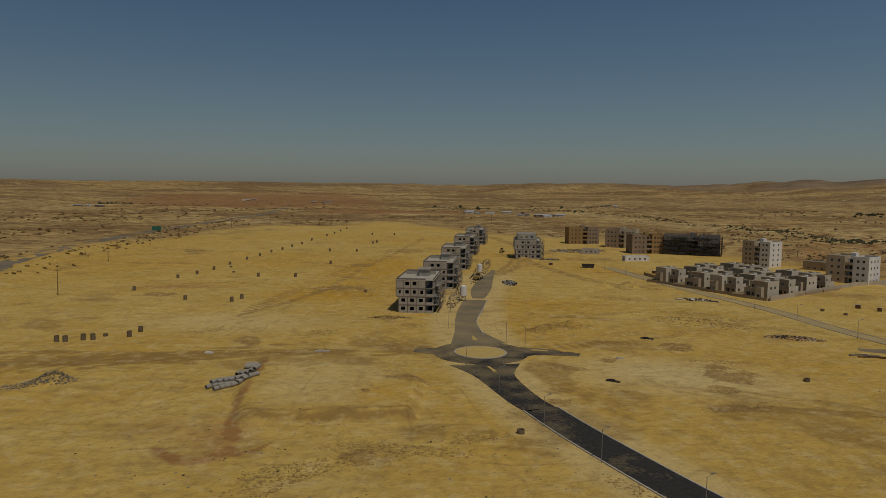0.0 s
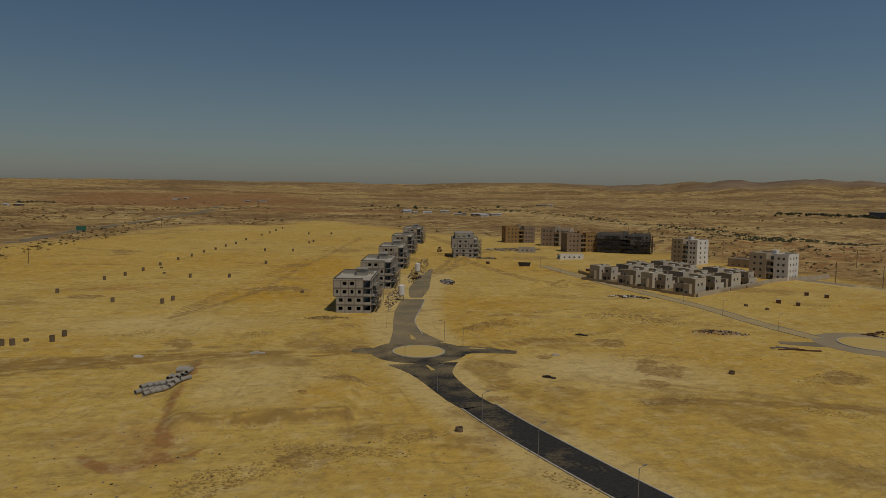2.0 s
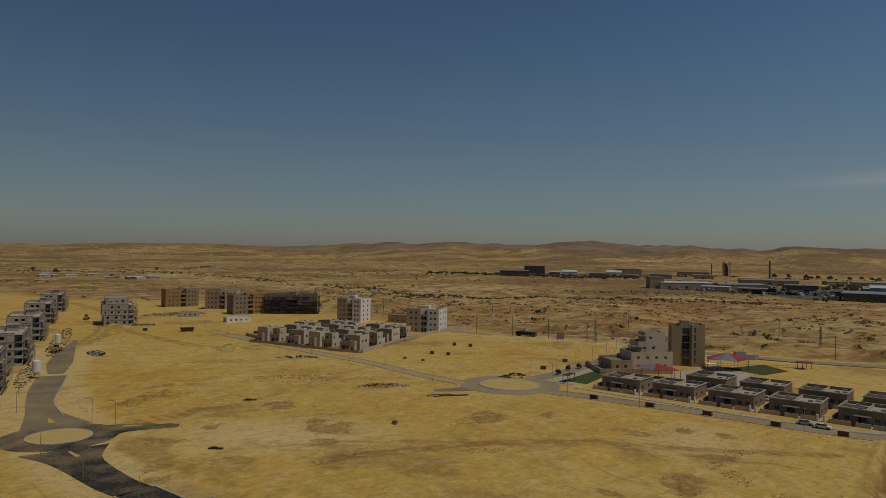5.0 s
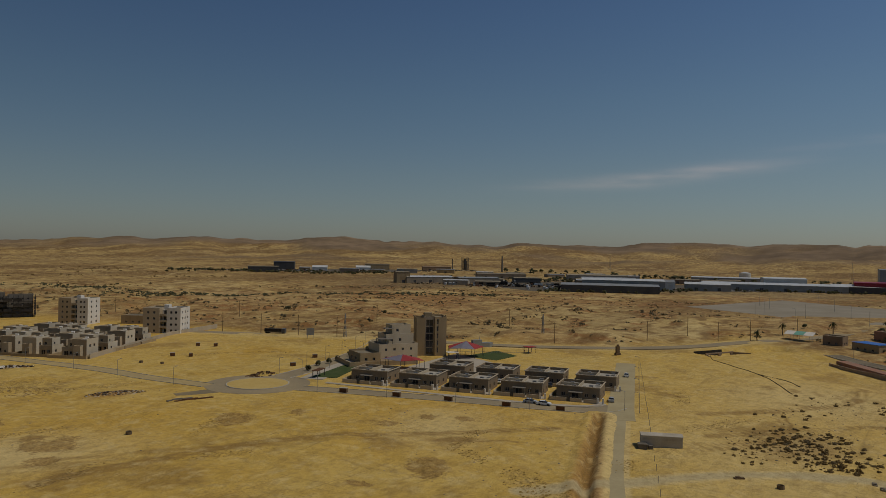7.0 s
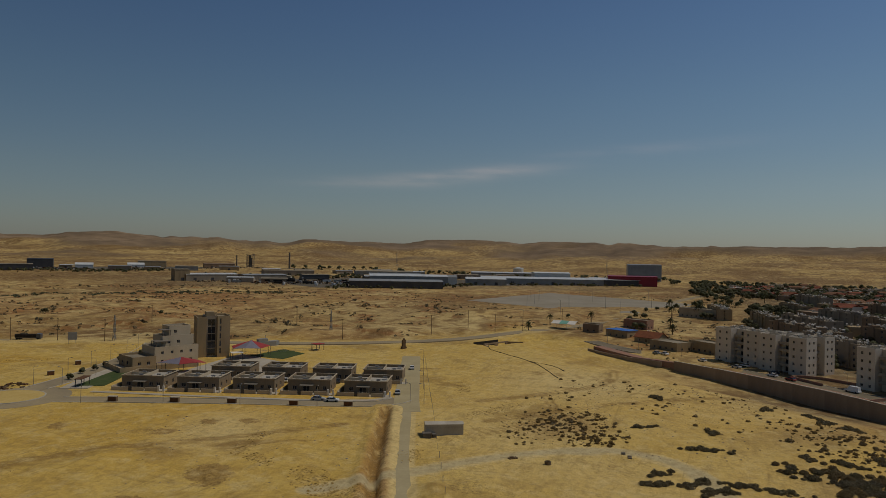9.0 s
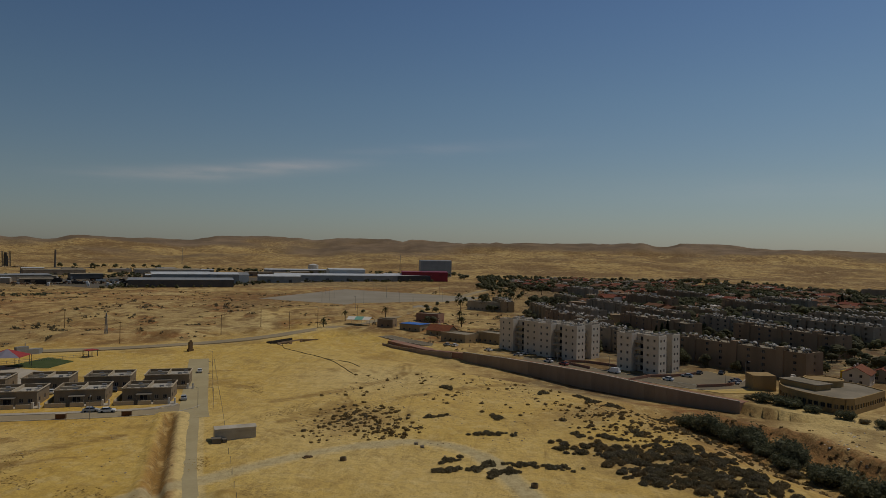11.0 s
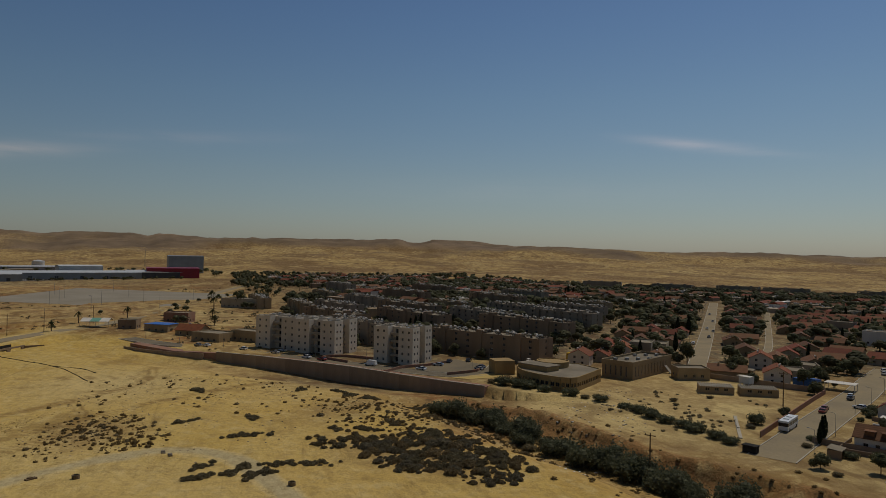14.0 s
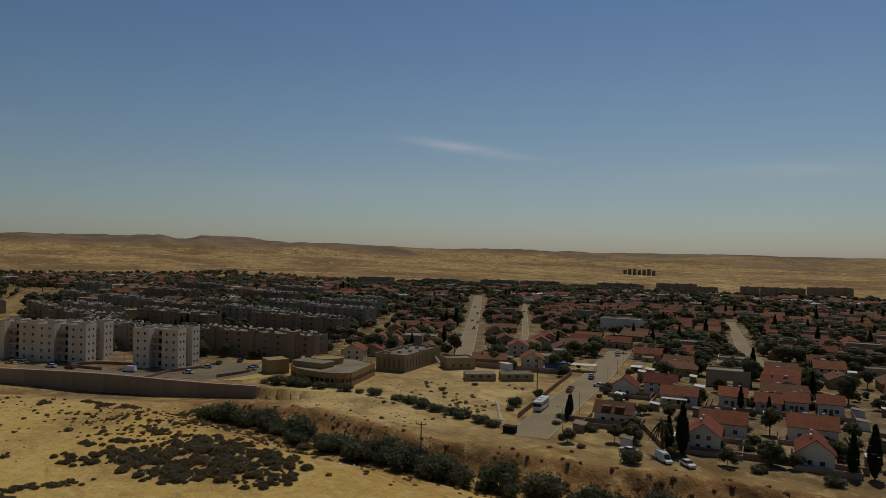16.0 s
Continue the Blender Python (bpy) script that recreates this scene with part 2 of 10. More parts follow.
    # thin wandering ruts and blade marks
    def ruts(col, scale, stretch, seed, wide, gain):
        n = noise_tex(t, scale, 1.0, stretch)
        line = ramp_fac(t, math_node(t, "ABSOLUTE", math_node(t, "SUBTRACT", n, seed), 0.0), wide, 0.0)
        line = math_node(t, "MULTIPLY", line, ramp_fac(t, n_mid, 0.47, 0.6))
        return mix_rgb(t, math_node(t, "MULTIPLY", line, gain), col, (0.17, 0.1, 0.035))
    col = ruts(col, 0.05, (0.2, 1.5, 1), 0.5, 0.012, 0.3)
    col = ruts(col, 0.04, (1.3, 0.3, 1), 0.46, 0.01, 0.26)
    bed = math_node(t, "MULTIPLY", attribute(t, "clodbed"), math_node(t, "ADD", 0.55, math_node(t, "MULTIPLY", n_mid, 0.9)))
    lumps = math_node(t, "MULTIPLY", ramp_fac(t, noise_tex(t, 1.5, 8.0), 0.46, 0.62), ramp_fac(t, math_node(t, "MULTIPLY", bed, ramp_fac(t, n_small, 0.3, 0.6)), 0.12, 0.5))
    col = mix_rgb(t, math_node(t, "MULTIPLY", lumps, 0.6), col, (0.15, 0.092, 0.035))
    stones = ramp_fac(t, n_fine, 0.66, 0.74)
    col = mix_rgb(t, math_node(t, "MULTIPLY", stones, 0.35), col, (0.11, 0.075, 0.04))
    # scattered dark tufts and stones far out, too small to be pieces
    dark = math_node(t, "MULTIPLY", ramp_fac(t, noise_tex(t, 0.07, 8.0, (1, 1.5, 1)), 0.5, 0.6), attribute(t, "plain"))
    col = mix_rgb(t, math_node(t, "MULTIPLY", dark, 0.62), col, (0.15, 0.08, 0.03))
    vor = t.nodes.new("ShaderNodeTexVoronoi")
    vor.inputs["Scale"].default_value = 0.14
    tc = t.nodes.new("ShaderNodeTexCoord")
    t.links.new(tc.outputs["Object"], vor.inputs["Vector"])
    spots = ramp_fac(t, vor.outputs["Distance"], 0.2, 0.1)
    spots = math_node(t, "MULTIPLY", spots, ramp_fac(t, noise_tex(t, 0.011, 4.0), 0.48, 0.6))
    spots = math_node(t, "MULTIPLY", spots, attribute(t, "plain"))
    col = mix_rgb(t, math_node(t, "MULTIPLY", spots, 0.5), col, (0.085, 0.062, 0.028))
    col = mix_rgb(t, math_node(t, "MULTIPLY", attribute(t, "hills"), 0.95), col, slopes)
    worn = mix_rgb(t, ramp_fac(t, n_small, 0.4, 0.65), (0.5, 0.41, 0.225), (0.4, 0.31, 0.155))
    col = mix_rgb(t, math_node(t, "MULTIPLY", attribute(t, "lane"), 0.85), col, worn)
    t.links.new(col, b.inputs["Base Color"])
    # shallow humps, blade ridges and grain
    hump = noise_tex(t, 0.13, 8.0)
    ridge = noise_tex(t, 0.3, 7.0, (0.7, 1.2, 1), rough=0.6)
    hgt = math_node(t, "ADD", math_node(t, "MULTIPLY", n_small, 0.62), math_node(t, "MULTIPLY", n_fine, 0.16))
    hgt = math_node(t, "ADD", hgt, math_node(t, "ADD", math_node(t, "MULTIPLY", hump, 1.5), math_node(t, "MULTIPLY", ridge, 0.55)))
    bump(t, b, hgt, 0.85, 0.8)
    return m


SAND, SAND_PALE, SAND_WARM, SAND_BLEACHED = (0.535, 0.345, 0.074), (0.6, 0.415, 0.115), (0.54, 0.325, 0.052), (0.65, 0.49, 0.21)
OCHRE, RED_SOIL, SCRUB_SOIL, TRACK_SOIL = (0.53, 0.3, 0.03), (0.29, 0.125, 0.042), (0.34, 0.22, 0.085), (0.25, 0.145, 0.042)
PLAIN_BROWN, PLAIN_TAN, PLAIN_DARK, HILL_BROWN = (0.33, 0.195, 0.065), (0.52, 0.36, 0.13), (0.15, 0.078, 0.028), (0.165, 0.115, 0.068)
M_GROUND = desert_ground()
M_DUSTY = surface("dusty_asphalt", (0.19, 0.155, 0.098), (0.33, 0.25, 0.125), 0.9, 0, 0.09, 0.9, 0.1)
def new_asphalt():
    """Fresh asphalt that the blown sand covers more and more towards the building site."""
    m, t, b = material("new_asphalt", 0.85)
    tc = t.nodes.new("ShaderNodeTexCoord")
    xyz = t.nodes.new("ShaderNodeSeparateXYZ")
    t.links.new(tc.outputs["Object"], xyz.inputs[0])
    along = ramp_fac(t, xyz.outputs["Y"], 110, 290)
    patch = noise_tex(t, 0.11, 6.0)
    fine = noise_tex(t, 1.4, 6.0)
    cover = math_node(t, "ADD", math_node(t, "MULTIPLY", patch, 0.95), math_node(t, "MULTIPLY", fine, 0.3))
    cover = ramp_fac(t, math_node(t, "ADD", cover, math_node(t, "MULTIPLY", along, 0.55)), 0.72, 1.12)
    col = mix_rgb(t, ramp_fac(t, fine, 0.3, 0.7), (0.028, 0.026, 0.023), (0.05, 0.045, 0.037))
    col = mix_rgb(t, math_node(t, "MULTIPLY", cover, 0.8), col, (0.36, 0.27, 0.13))
    t.links.new(col, b.inputs["Base Color"])
    bump(t, b, fine, 0.15, 0.05)
    return m


M_NEWROAD = new_asphalt()
M_RING = surface("weathered_concrete_ring", (0.2, 0.15, 0.09), (0.14, 0.1, 0.06), 0.9, 0, 0.5, 3.0, 0.2, 0.3)
M_ROAD = surface("old_asphalt", (0.165, 0.138, 0.095), (0.26, 0.205, 0.125), 0.9, 0, 0.05, 2.0, 0.1)
M_SANDROAD = surface("sand_covered_asphalt", (0.28, 0.225, 0.14), (0.37, 0.29, 0.165), 0.92, 0, 0.06, 1.0, 0.1)
M_PALEROAD = surface("sand_blown_asphalt", (0.38, 0.29, 0.145), (0.48, 0.355, 0.15), 0.92, 0, 0.1, 1.0, 0.15)
M_SANDTRACK = surface("packed_sand_track", (0.43, 0.355, 0.2), (0.37, 0.3, 0.16), 0.95, 0, 0.12, 1.0, 0.2)
# for the villas' sunny sides: sunlight put into a paler colour
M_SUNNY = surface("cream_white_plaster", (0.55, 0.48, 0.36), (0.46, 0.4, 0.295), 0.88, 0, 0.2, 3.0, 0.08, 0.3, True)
M_KERB = surface("kerb_concrete", (0.5, 0.45, 0.36), (0.42, 0.37, 0.28), 0.9, 0, 0.3, 3.0, 0.1)
M_PAVING = surface("paving", (0.46, 0.4, 0.31), (0.38, 0.33, 0.25), 0.9, 0, 0.2, 2.0, 0.1)
M_REDPAVING = surface("red_paving", (0.34, 0.17, 0.11), (0.3, 0.2, 0.14), 0.9, 0, 0.2, 2.0, 0.1)
M_CONCRETE = surface("raw_concrete", (0.36, 0.325, 0.265), (0.28, 0.25, 0.2), 0.9, 0, 0.25, 2.5, 0.2, 0.12, True)
M_PANEL = surface("pale_concrete_panel", (0.41, 0.36, 0.28), (0.33, 0.285, 0.22), 0.9, 0, 0.25, 2.5, 0.15, 0.1, True)
M_DARKCONC = surface("shuttered_dark_concrete", (0.2, 0.175, 0.14), (0.14, 0.12, 0.095), 0.9, 0, 0.3, 2.5, 0.2, 0.1, True)
M_ROOFSLAB = surface("roof_screed", (0.5, 0.45, 0.36), (0.38, 0.34, 0.26), 0.9, 0, 0.3, 2.0, 0.1)
M_WHITE = surface("white_plaster", (0.76, 0.71, 0.62), (0.64, 0.59, 0.5), 0.85, 0, 0.2, 3.0, 0.08, 0.08, True)
M_CREAM = surface("cream_plaster", (0.52, 0.43, 0.3), (0.42, 0.345, 0.235), 0.88, 0, 0.2, 3.0, 0.1, 0.12, True)
M_STONE = surface("tan_stone_cladding", (0.39, 0.295, 0.17), (0.31, 0.23, 0.13), 0.9, 0, 0.3, 2.0, 0.2, 0.15, True)
M_BROWN = surface("brown_render", (0.32, 0.23, 0.145), (0.24, 0.17, 0.105), 0.9, 0, 0.2, 2.0, 0.15, 0.2, True)
M_GREYBLOCK = surface("grey_render", (0.36, 0.3, 0.22), (0.28, 0.23, 0.165), 0.9, 0, 0.2, 2.0, 0.15, 0.2, True)
M_WALLSTONE = surface("retaining_wall_stone", (0.36, 0.27, 0.19), (0.27, 0.2, 0.135), 0.92, 0, 0.3, 1.6, 0.35, 0.2, True)
M_TARROOF = surface("dusty_flat_roof", (0.31, 0.26, 0.185), (0.2, 0.17, 0.12), 0.92, 0, 0.15, 1.5, 0.1, 0.25)
M_METALROOF = surface("pale_metal_sheet", (0.66, 0.66, 0.63), (0.56, 0.55, 0.5), 0.45, 0.2, 0.1, 2.0, 0.05, 0.15)
M_BLUEMETAL = surface("grey_blue_metal_cladding", (0.3, 0.34, 0.37), (0.24, 0.27, 0.3), 0.5, 0.2, 0.1, 2.0, 0.05, 0.15)
M_GREYMETAL = surface("grey_metal_cladding", (0.31, 0.31, 0.29), (0.24, 0.24, 0.22), 0.5, 0.2, 0.1, 2.0, 0.05, 0.15)
M_DARKMETAL = surface("dark_metal_cladding", (0.055, 0.055, 0.058), (0.085, 0.08, 0.075), 0.5, 0.2, 0.1, 2.0, 0.05, 0.15)
M_REDMETAL = surface("crimson_metal_cladding", (0.3, 0.015, 0.03), (0.22, 0.012, 0.025), 0.45, 0.1, 0.1, 2.0, 0.05)
M_STEEL = surface("galvanised_steel", (0.33, 0.32, 0.3), (0.26, 0.25, 0.23), 0.5, 0.6, 0.5, 4.0, 0.05)
M_RUST = surface("rusty_steel", (0.16, 0.075, 0.035), (0.1, 0.055, 0.03), 0.85, 0.2, 0.8, 4.0, 0.2)
M_BLACK = surface("dark_scrap", (0.03, 0.027, 0.024), (0.06, 0.05, 0.04), 0.9, 0, 0.8, 4.0, 0.2, 0.5)
M_WOOD = surface("weathered_timber", (0.2, 0.13, 0.07), (0.14, 0.095, 0.055), 0.85, 0, 0.8, 5.0, 0.2, 0.3)
M_BLUE = surface("blue_sheet", (0.035, 0.16, 0.52), (0.03, 0.12, 0.4), 0.55, 0, 0.4, 3.0, 0.1)
M_REDCLOTH = surface("red_canvas", (0.36, 0.055, 0.055), (0.3, 0.05, 0.05), 0.8, 0, 0.4, 3.0, 0.1)
M_GREYCLOTH = surface("grey_blue_canvas", (0.22, 0.2, 0.24), (0.18, 0.17, 0.2), 0.8, 0, 0.4, 3.0, 0.1)
M_YELLOW = surface("yellow_canvas", (0.75, 0.5, 0.03), (0.65, 0.42, 0.03), 0.8, 0, 0.4, 3.0, 0.1)
M_GREENPAINT = surface("green_sign_paint", (0.02, 0.12, 0.07), (0.02, 0.1, 0.06), 0.6, 0, 0.4, 3.0, 0)
M_LAWN = surface("lawn", (0.055, 0.08, 0.024), (0.085, 0.1, 0.036), 0.95, 0, 0.3, 2.0, 0.5)
M_GRAVEL = surface("grey_gravel", (0.27, 0.225, 0.16), (0.2, 0.165, 0.12), 0.95, 0, 0.6, 3.0, 0.6, 0.3)
M_GLASS = glass("window_glass", (0.02, 0.022, 0.026))
M_FRAME = surface("window_frame", (0.3, 0.28, 0.25), (0.24, 0.22, 0.2), 0.6, 0, 0.5, 3.0, 0)
M_CARWHITE = glass("white_car_paint", (0.72, 0.72, 0.7), 0.3)
M_CARSILVER = glass("silver_car_paint", (0.4, 0.41, 0.42), 0.3)
M_CARDARK = glass("dark_car_paint", (0.05, 0.06, 0.08), 0.3)
M_CARRED = glass("red_car_paint", (0.25, 0.03, 0.025), 0.3)
M_RUBBER = surface("tyre_rubber", (0.02, 0.02, 0.02), (0.03, 0.03, 0.03), 0.9, 0, 0.5, 3.0, 0)
M_PLANTYELLOW = surface("dusty_yellow_paint", (0.42, 0.26, 0.06), (0.3, 0.2, 0.08), 0.7, 0, 0.6, 3.0, 0.1)
M_BARK = surface("bark", (0.14, 0.1, 0.065), (0.1, 0.07, 0.045), 0.95, 0, 0.8, 4.0, 0.4)
M_LEAF = leafy("dark_tree_leaves", (0.1, 0.105, 0.052), (0.19, 0.185, 0.095))
M_OLIVE = leafy("olive_tree_leaves", (0.1, 0.098, 0.05), (0.175, 0.165, 0.088))
M_CYPRESS = leafy("cypress_leaves", (0.035, 0.045, 0.022), (0.07, 0.082, 0.038))
M_PALM = leafy("palm_fronds", (0.035, 0.045, 0.015), (0.075, 0.075, 0.03))
M_SCRUB = leafy("dry_scrub_leaves", (0.17, 0.115, 0.045), (0.3, 0.205, 0.085))
M_CLOD = surface("earth_clods", (0.4, 0.27, 0.08), (0.3, 0.19, 0.06), 0.95, 0, 0.6, 3.0, 0.3, 0.3)
M_DARKSCRUB = leafy("dark_scrub_leaves", (0.165, 0.135, 0.075), (0.28, 0.23, 0.13))
M_HEATH = leafy("grey_brown_scrub_leaves", (0.17, 0.145, 0.09), (0.28, 0.235, 0.15))
M_DRYBRUSH = leafy("dry_brush_leaves", (0.2, 0.15, 0.078), (0.32, 0.24, 0.125))
M_WADI = leafy("wadi_shrub_leaves", (0.1, 0.11, 0.06), (0.2, 0.2, 0.115))
M_OFFWHITE = surface("weathered_white_plaster", (0.72, 0.63, 0.5), (0.6, 0.52, 0.4), 0.88, 0, 0.2, 3.0, 0.08, 0.08, True)
M_LORRYPARK = surface("grey_lorry_park", (0.32, 0.28, 0.21), (0.26, 0.22, 0.155), 0.92, 0, 0.03, 0.5, 0.1)

# ---- geometry helpers ----
class Geo:
    """Vertices and faces of one mesh, put together from simple solids."""

    def __init__(self):
        self.v, self.f, self.m = [], [], []

    def add(self, verts, faces, mat=0):
        n = len(self.v)
        self.v += verts
        self.f += [tuple(i + n for i in f) for f in faces]
        self.m += [mat] * len(faces)
        return self

    def box(self, x0, x1, y0, y1, z0, z1, mat=0):
        return self.add([(x, y, z) for z in (z0, z1) for y in (y0, y1) for x in (x0, x1)],
                        [(0, 2, 3, 1), (4, 5, 7, 6), (0, 1, 5, 4), (2, 6, 7, 3), (0, 4, 6, 2), (1, 3, 7, 5)], mat)

    def obox(self, p, q, d0, d1, z0, z1, u0=None, u1=None, mat=0):
        """A box along the line p-q in plan: from d0 to d1 to the left of it, from u0 to u1 along it."""
        l = math.dist(p, q)
        ux, uy = (q[0] - p[0]) / l, (q[1] - p[1]) / l
        u0, u1 = 0 if u0 is None else u0, l if u1 is None else u1
        v = [(p[0] + ux * u - uy * d, p[1] + uy * u + ux * d, z) for z in (z0, z1) for d in (d0, d1) for u in (u0, u1)]
        return self.add(v, [(0, 2, 3, 1), (4, 5, 7, 6), (0, 1, 5, 4), (2, 6, 7, 3), (0, 4, 6, 2), (1, 3, 7, 5)], mat)

    def tube(self, a, b, r0, r1=None, n=6, mat=0):
        """A round bar from a to b, with closed ends."""
        a, b = Vector(a), Vector(b)
        r1 = r0 if r1 is None else r1
        w = (b - a).normalized()
        u = w.orthogonal().normalized()
        s = w.cross(u)
        ring = [(math.cos(2 * math.pi * i / n), math.sin(2 * math.pi * i / n)) for i in range(n)]
        v = [tuple(a + r0 * (c * u + d * s)) for c, d in ring] + [tuple(b + r1 * (c * u + d * s)) for c, d in ring]
        f = [(i, (i + 1) % n, n + (i + 1) % n, n + i) for i in range(n)]
        return self.add(v, f + [tuple(range(n - 1, -1, -1)), tuple(range(n, 2 * n))], mat)

    def pipe(self, a, b, r, wall, n=12, mat=0):
        """An open pipe with a wall thickness."""
        a, b = Vector(a), Vector(b)
        w = (b - a).normalized()
        u = w.orthogonal().normalized()
        s = w.cross(u)
        v = []
        for p, rr in ((a, r), (b, r), (b, r - wall), (a, r - wall)):
            v += [tuple(p + rr * (math.cos(2 * math.pi * i / n) * u + math.sin(2 * math.pi * i / n) * s)) for i in range(n)]
        f = [(k * n + i, k * n + (i + 1) % n, ((k + 1) % 4) * n + (i + 1) % n, ((k + 1) % 4) * n + i) for k in range(4) for i in range(n)]
        return self.add(v, f, mat)

    def prism(self, poly, z0, z1, mat=0):
        n = len(poly)
        v = [(x, y, z0) for x, y in poly] + [(x, y, z1) for x, y in poly]
        f = [(i, (i + 1) % n, n + (i + 1) % n, n + i) for i in range(n)]
        return self.add(v, f + [tuple(range(n - 1, -1, -1)), tuple(range(n, 2 * n))], mat)

    def gable(self, x0, x1, y0, y1, z0, z1, thick=0.18, over=0.5, mat=0):
        """A gable roof with its ridge along x: two slabs that meet at the ridge."""
        ym, k = (y0 + y1) / 2, (z1 - z0) / ((y1 - y0) / 2)
        a, b = x0 - over, x1 + over
        for s, ye in ((-1, y0 - over), (1, y1 + over)):
            ze = z0 - k * over
            v = [(a, ye, ze), (b, ye, ze), (b, ym, z1), (a, ym, z1)]
            v += [(x, y, z + thick) for x, y, z in v]
            f = [(0, 3, 2, 1), (4, 5, 6, 7), (0, 1, 5, 4), (1, 2, 6, 5), (2, 3, 7, 6), (3, 0, 4, 7)]
            self.add(v, f if s < 0 else [tuple(reversed(q)) for q in f], mat)
        return self

    def wall(self, p, q, z0, z1, thick, holes=(), mat=0):
        """A wall on the left of the line p-q, pierced by holes (u, z, width, height), each placed by its lower left corner."""
        l = math.dist(p, q)
        cuts = sorted({z0, z1, *(min(max(h[1], z0), z1) for h in holes), *(min(max(h[1] + h[3], z0), z1) for h in holes)})
        for a, b in zip(cuts, cuts[1:]):
            mid, u = (a + b) / 2, 0.0
            for h in sorted(h for h in holes if h[1] < mid < h[1] + h[3]):
                if h[0] > u + 1e-4:
                    self.obox(p, q, 0, thick, a, b, u, h[0], mat)
                u = max(u, h[0] + h[2])
            if l > u + 1e-4:
                self.obox(p, q, 0, thick, a, b, u, l, mat)
        return self

    def mesh(self, name, mats, smooth=False):
        me = bpy.data.meshes.new(name)
        me.from_pydata(self.v, [], self.f)
        for m in mats if isinstance(mats, (list, tuple)) else [mats]:
            me.materials.append(m)
        if any(self.m):
            me.polygons.foreach_set("material_index", self.m)
        if smooth:
            me.polygons.foreach_set("use_smooth", [True] * len(self.f))
        if name == "wall":
            bm = bmesh.new()
            bm.from_mesh(me)
            bmesh.ops.remove_doubles(bm, verts=bm.verts, dist=0.0005)
            bm.to_mesh(me)
            bm.free()
        me.update()
        return me


def part(name, geo, mats, parent, label="", at=None, smooth=False):
    ob = new(name, geo if isinstance(geo, bpy.types.Mesh) else geo.mesh(name, mats, smooth))
    ob.parent = parent
    if at is not None:
        ob.matrix_basis = at
    return tagged(ob, label)


def thing(name, label, category, group="", at=None):
    ob = new(name)
    ob.empty_display_size = 1.0
    if at is not None:
        ob.matrix_basis = at
    return tagged(ob, label, category, group)


def lone(name, geo, mats, label, category, group="", at=None, kind="", smooth=False):
    ob = new(name, geo if isinstance(geo, bpy.types.Mesh) else geo.mesh(name, mats, smooth))
    if at is not None:
        ob.matrix_basis = at
    return tagged(ob, label, category, group, kind)


WINDOWS = {}


def window_mesh(w, h):
    """A frame with two recessed panes, in one piece."""
    key = (round(w, 2), round(h, 2))
    if key not in WINDOWS:
        g, f = Geo(), 0.07
        xs, zs = (-w / 2, -w / 2 + f, -f / 2, f / 2, w / 2 - f, w / 2), (0, f, h - f, h)
        v = [(x, -0.05, z) for z in zs for x in xs]
        faces, mats = [], []
        for j in range(3):
            for i in range(5):
                q = (j * 6 + i, j * 6 + i + 1, j * 6 + i + 7, j * 6 + i + 6)
                if j == 1 and i in (1, 3):
                    n = len(v)
                    v += [(v[k][0], 0.02, v[k][2]) for k in q]
                    faces += [(q[k], q[(k + 1) % 4], n + (k + 1) % 4, n + k) for k in range(4)] + [(n, n + 1, n + 2, n + 3)]
                    mats += [0, 0, 0, 0, 1]
                else:
                    faces.append(q)
                    mats.append(0)
        g.v, g.f, g.m = v, faces, mats
        WINDOWS[key] = g.mesh("window", [M_FRAME, M_GLASS])
    return WINDOWS[key]


def put_windows(parent, p, q, holes, inset=0.18):
    """A window in each hole of the wall on the left of p-q; outside is to the right."""
    l = math.dist(p, q)
    ux, uy = (q[0] - p[0]) / l, (q[1] - p[1]) / l
    turn = math.degrees(math.atan2(uy, ux))
    for u, z, w, h in holes:
        c = u + w / 2
        part("window", window_mesh(w, h), None, parent, at=pose(p[0] + ux * c - uy * inset, p[1] + uy * c + ux * inset, z, 0, 0, turn))


def grid_holes(length, floors, z0, fh, n, w, h, sill, margin=1.2, skip=()):
    step = (length - 2 * margin) / n
    return [(margin + step * (i + 0.5) - w / 2, z0 + k * fh + sill, w, h) for k in range(floors) for i in range(n) if (k, i) not in skip]


def shell(parent, x0, x1, y0, y1, z0, z1, mat, holes=None, parapet=0.6, roof=None, thick=0.25, glazed=True, skirt=0.5):
    """A flat-roofed volume: pierced walls, windows, a roof slab within a parapet."""
    holes = holes or {}
    sides = {"s": ((x0, y0), (x1, y0)), "e": ((x1, y0), (x1, y1)), "n": ((x1, y1), (x0, y1)), "w": ((x0, y1), (x0, y0))}
    g = Geo()
    for k, (p, q) in sides.items():
        inset = thick if k in "ew" else 0
        l = math.dist(p, q)
        u = ((q[0] - p[0]) / l, (q[1] - p[1]) / l)
        a, b = (p[0] + u[0] * inset, p[1] + u[1] * inset), (q[0] - u[0] * inset, q[1] - u[1] * inset)
        hs = [(h[0] - inset, *h[1:]) for h in holes.get(k, ())]
        g.wall(a, b, z0 - skirt, z1 + parapet, thick, hs)
    part("wall", g, mat, parent)
    part("roof", Geo().box(x0 + thick, x1 - thick, y0 + thick, y1 - thick, z1 - 0.25, z1), roof or M_TARROOF, parent)
    if glazed:
        for k, (p, q) in sides.items():
            put_windows(parent, p, q, holes.get(k, ()))


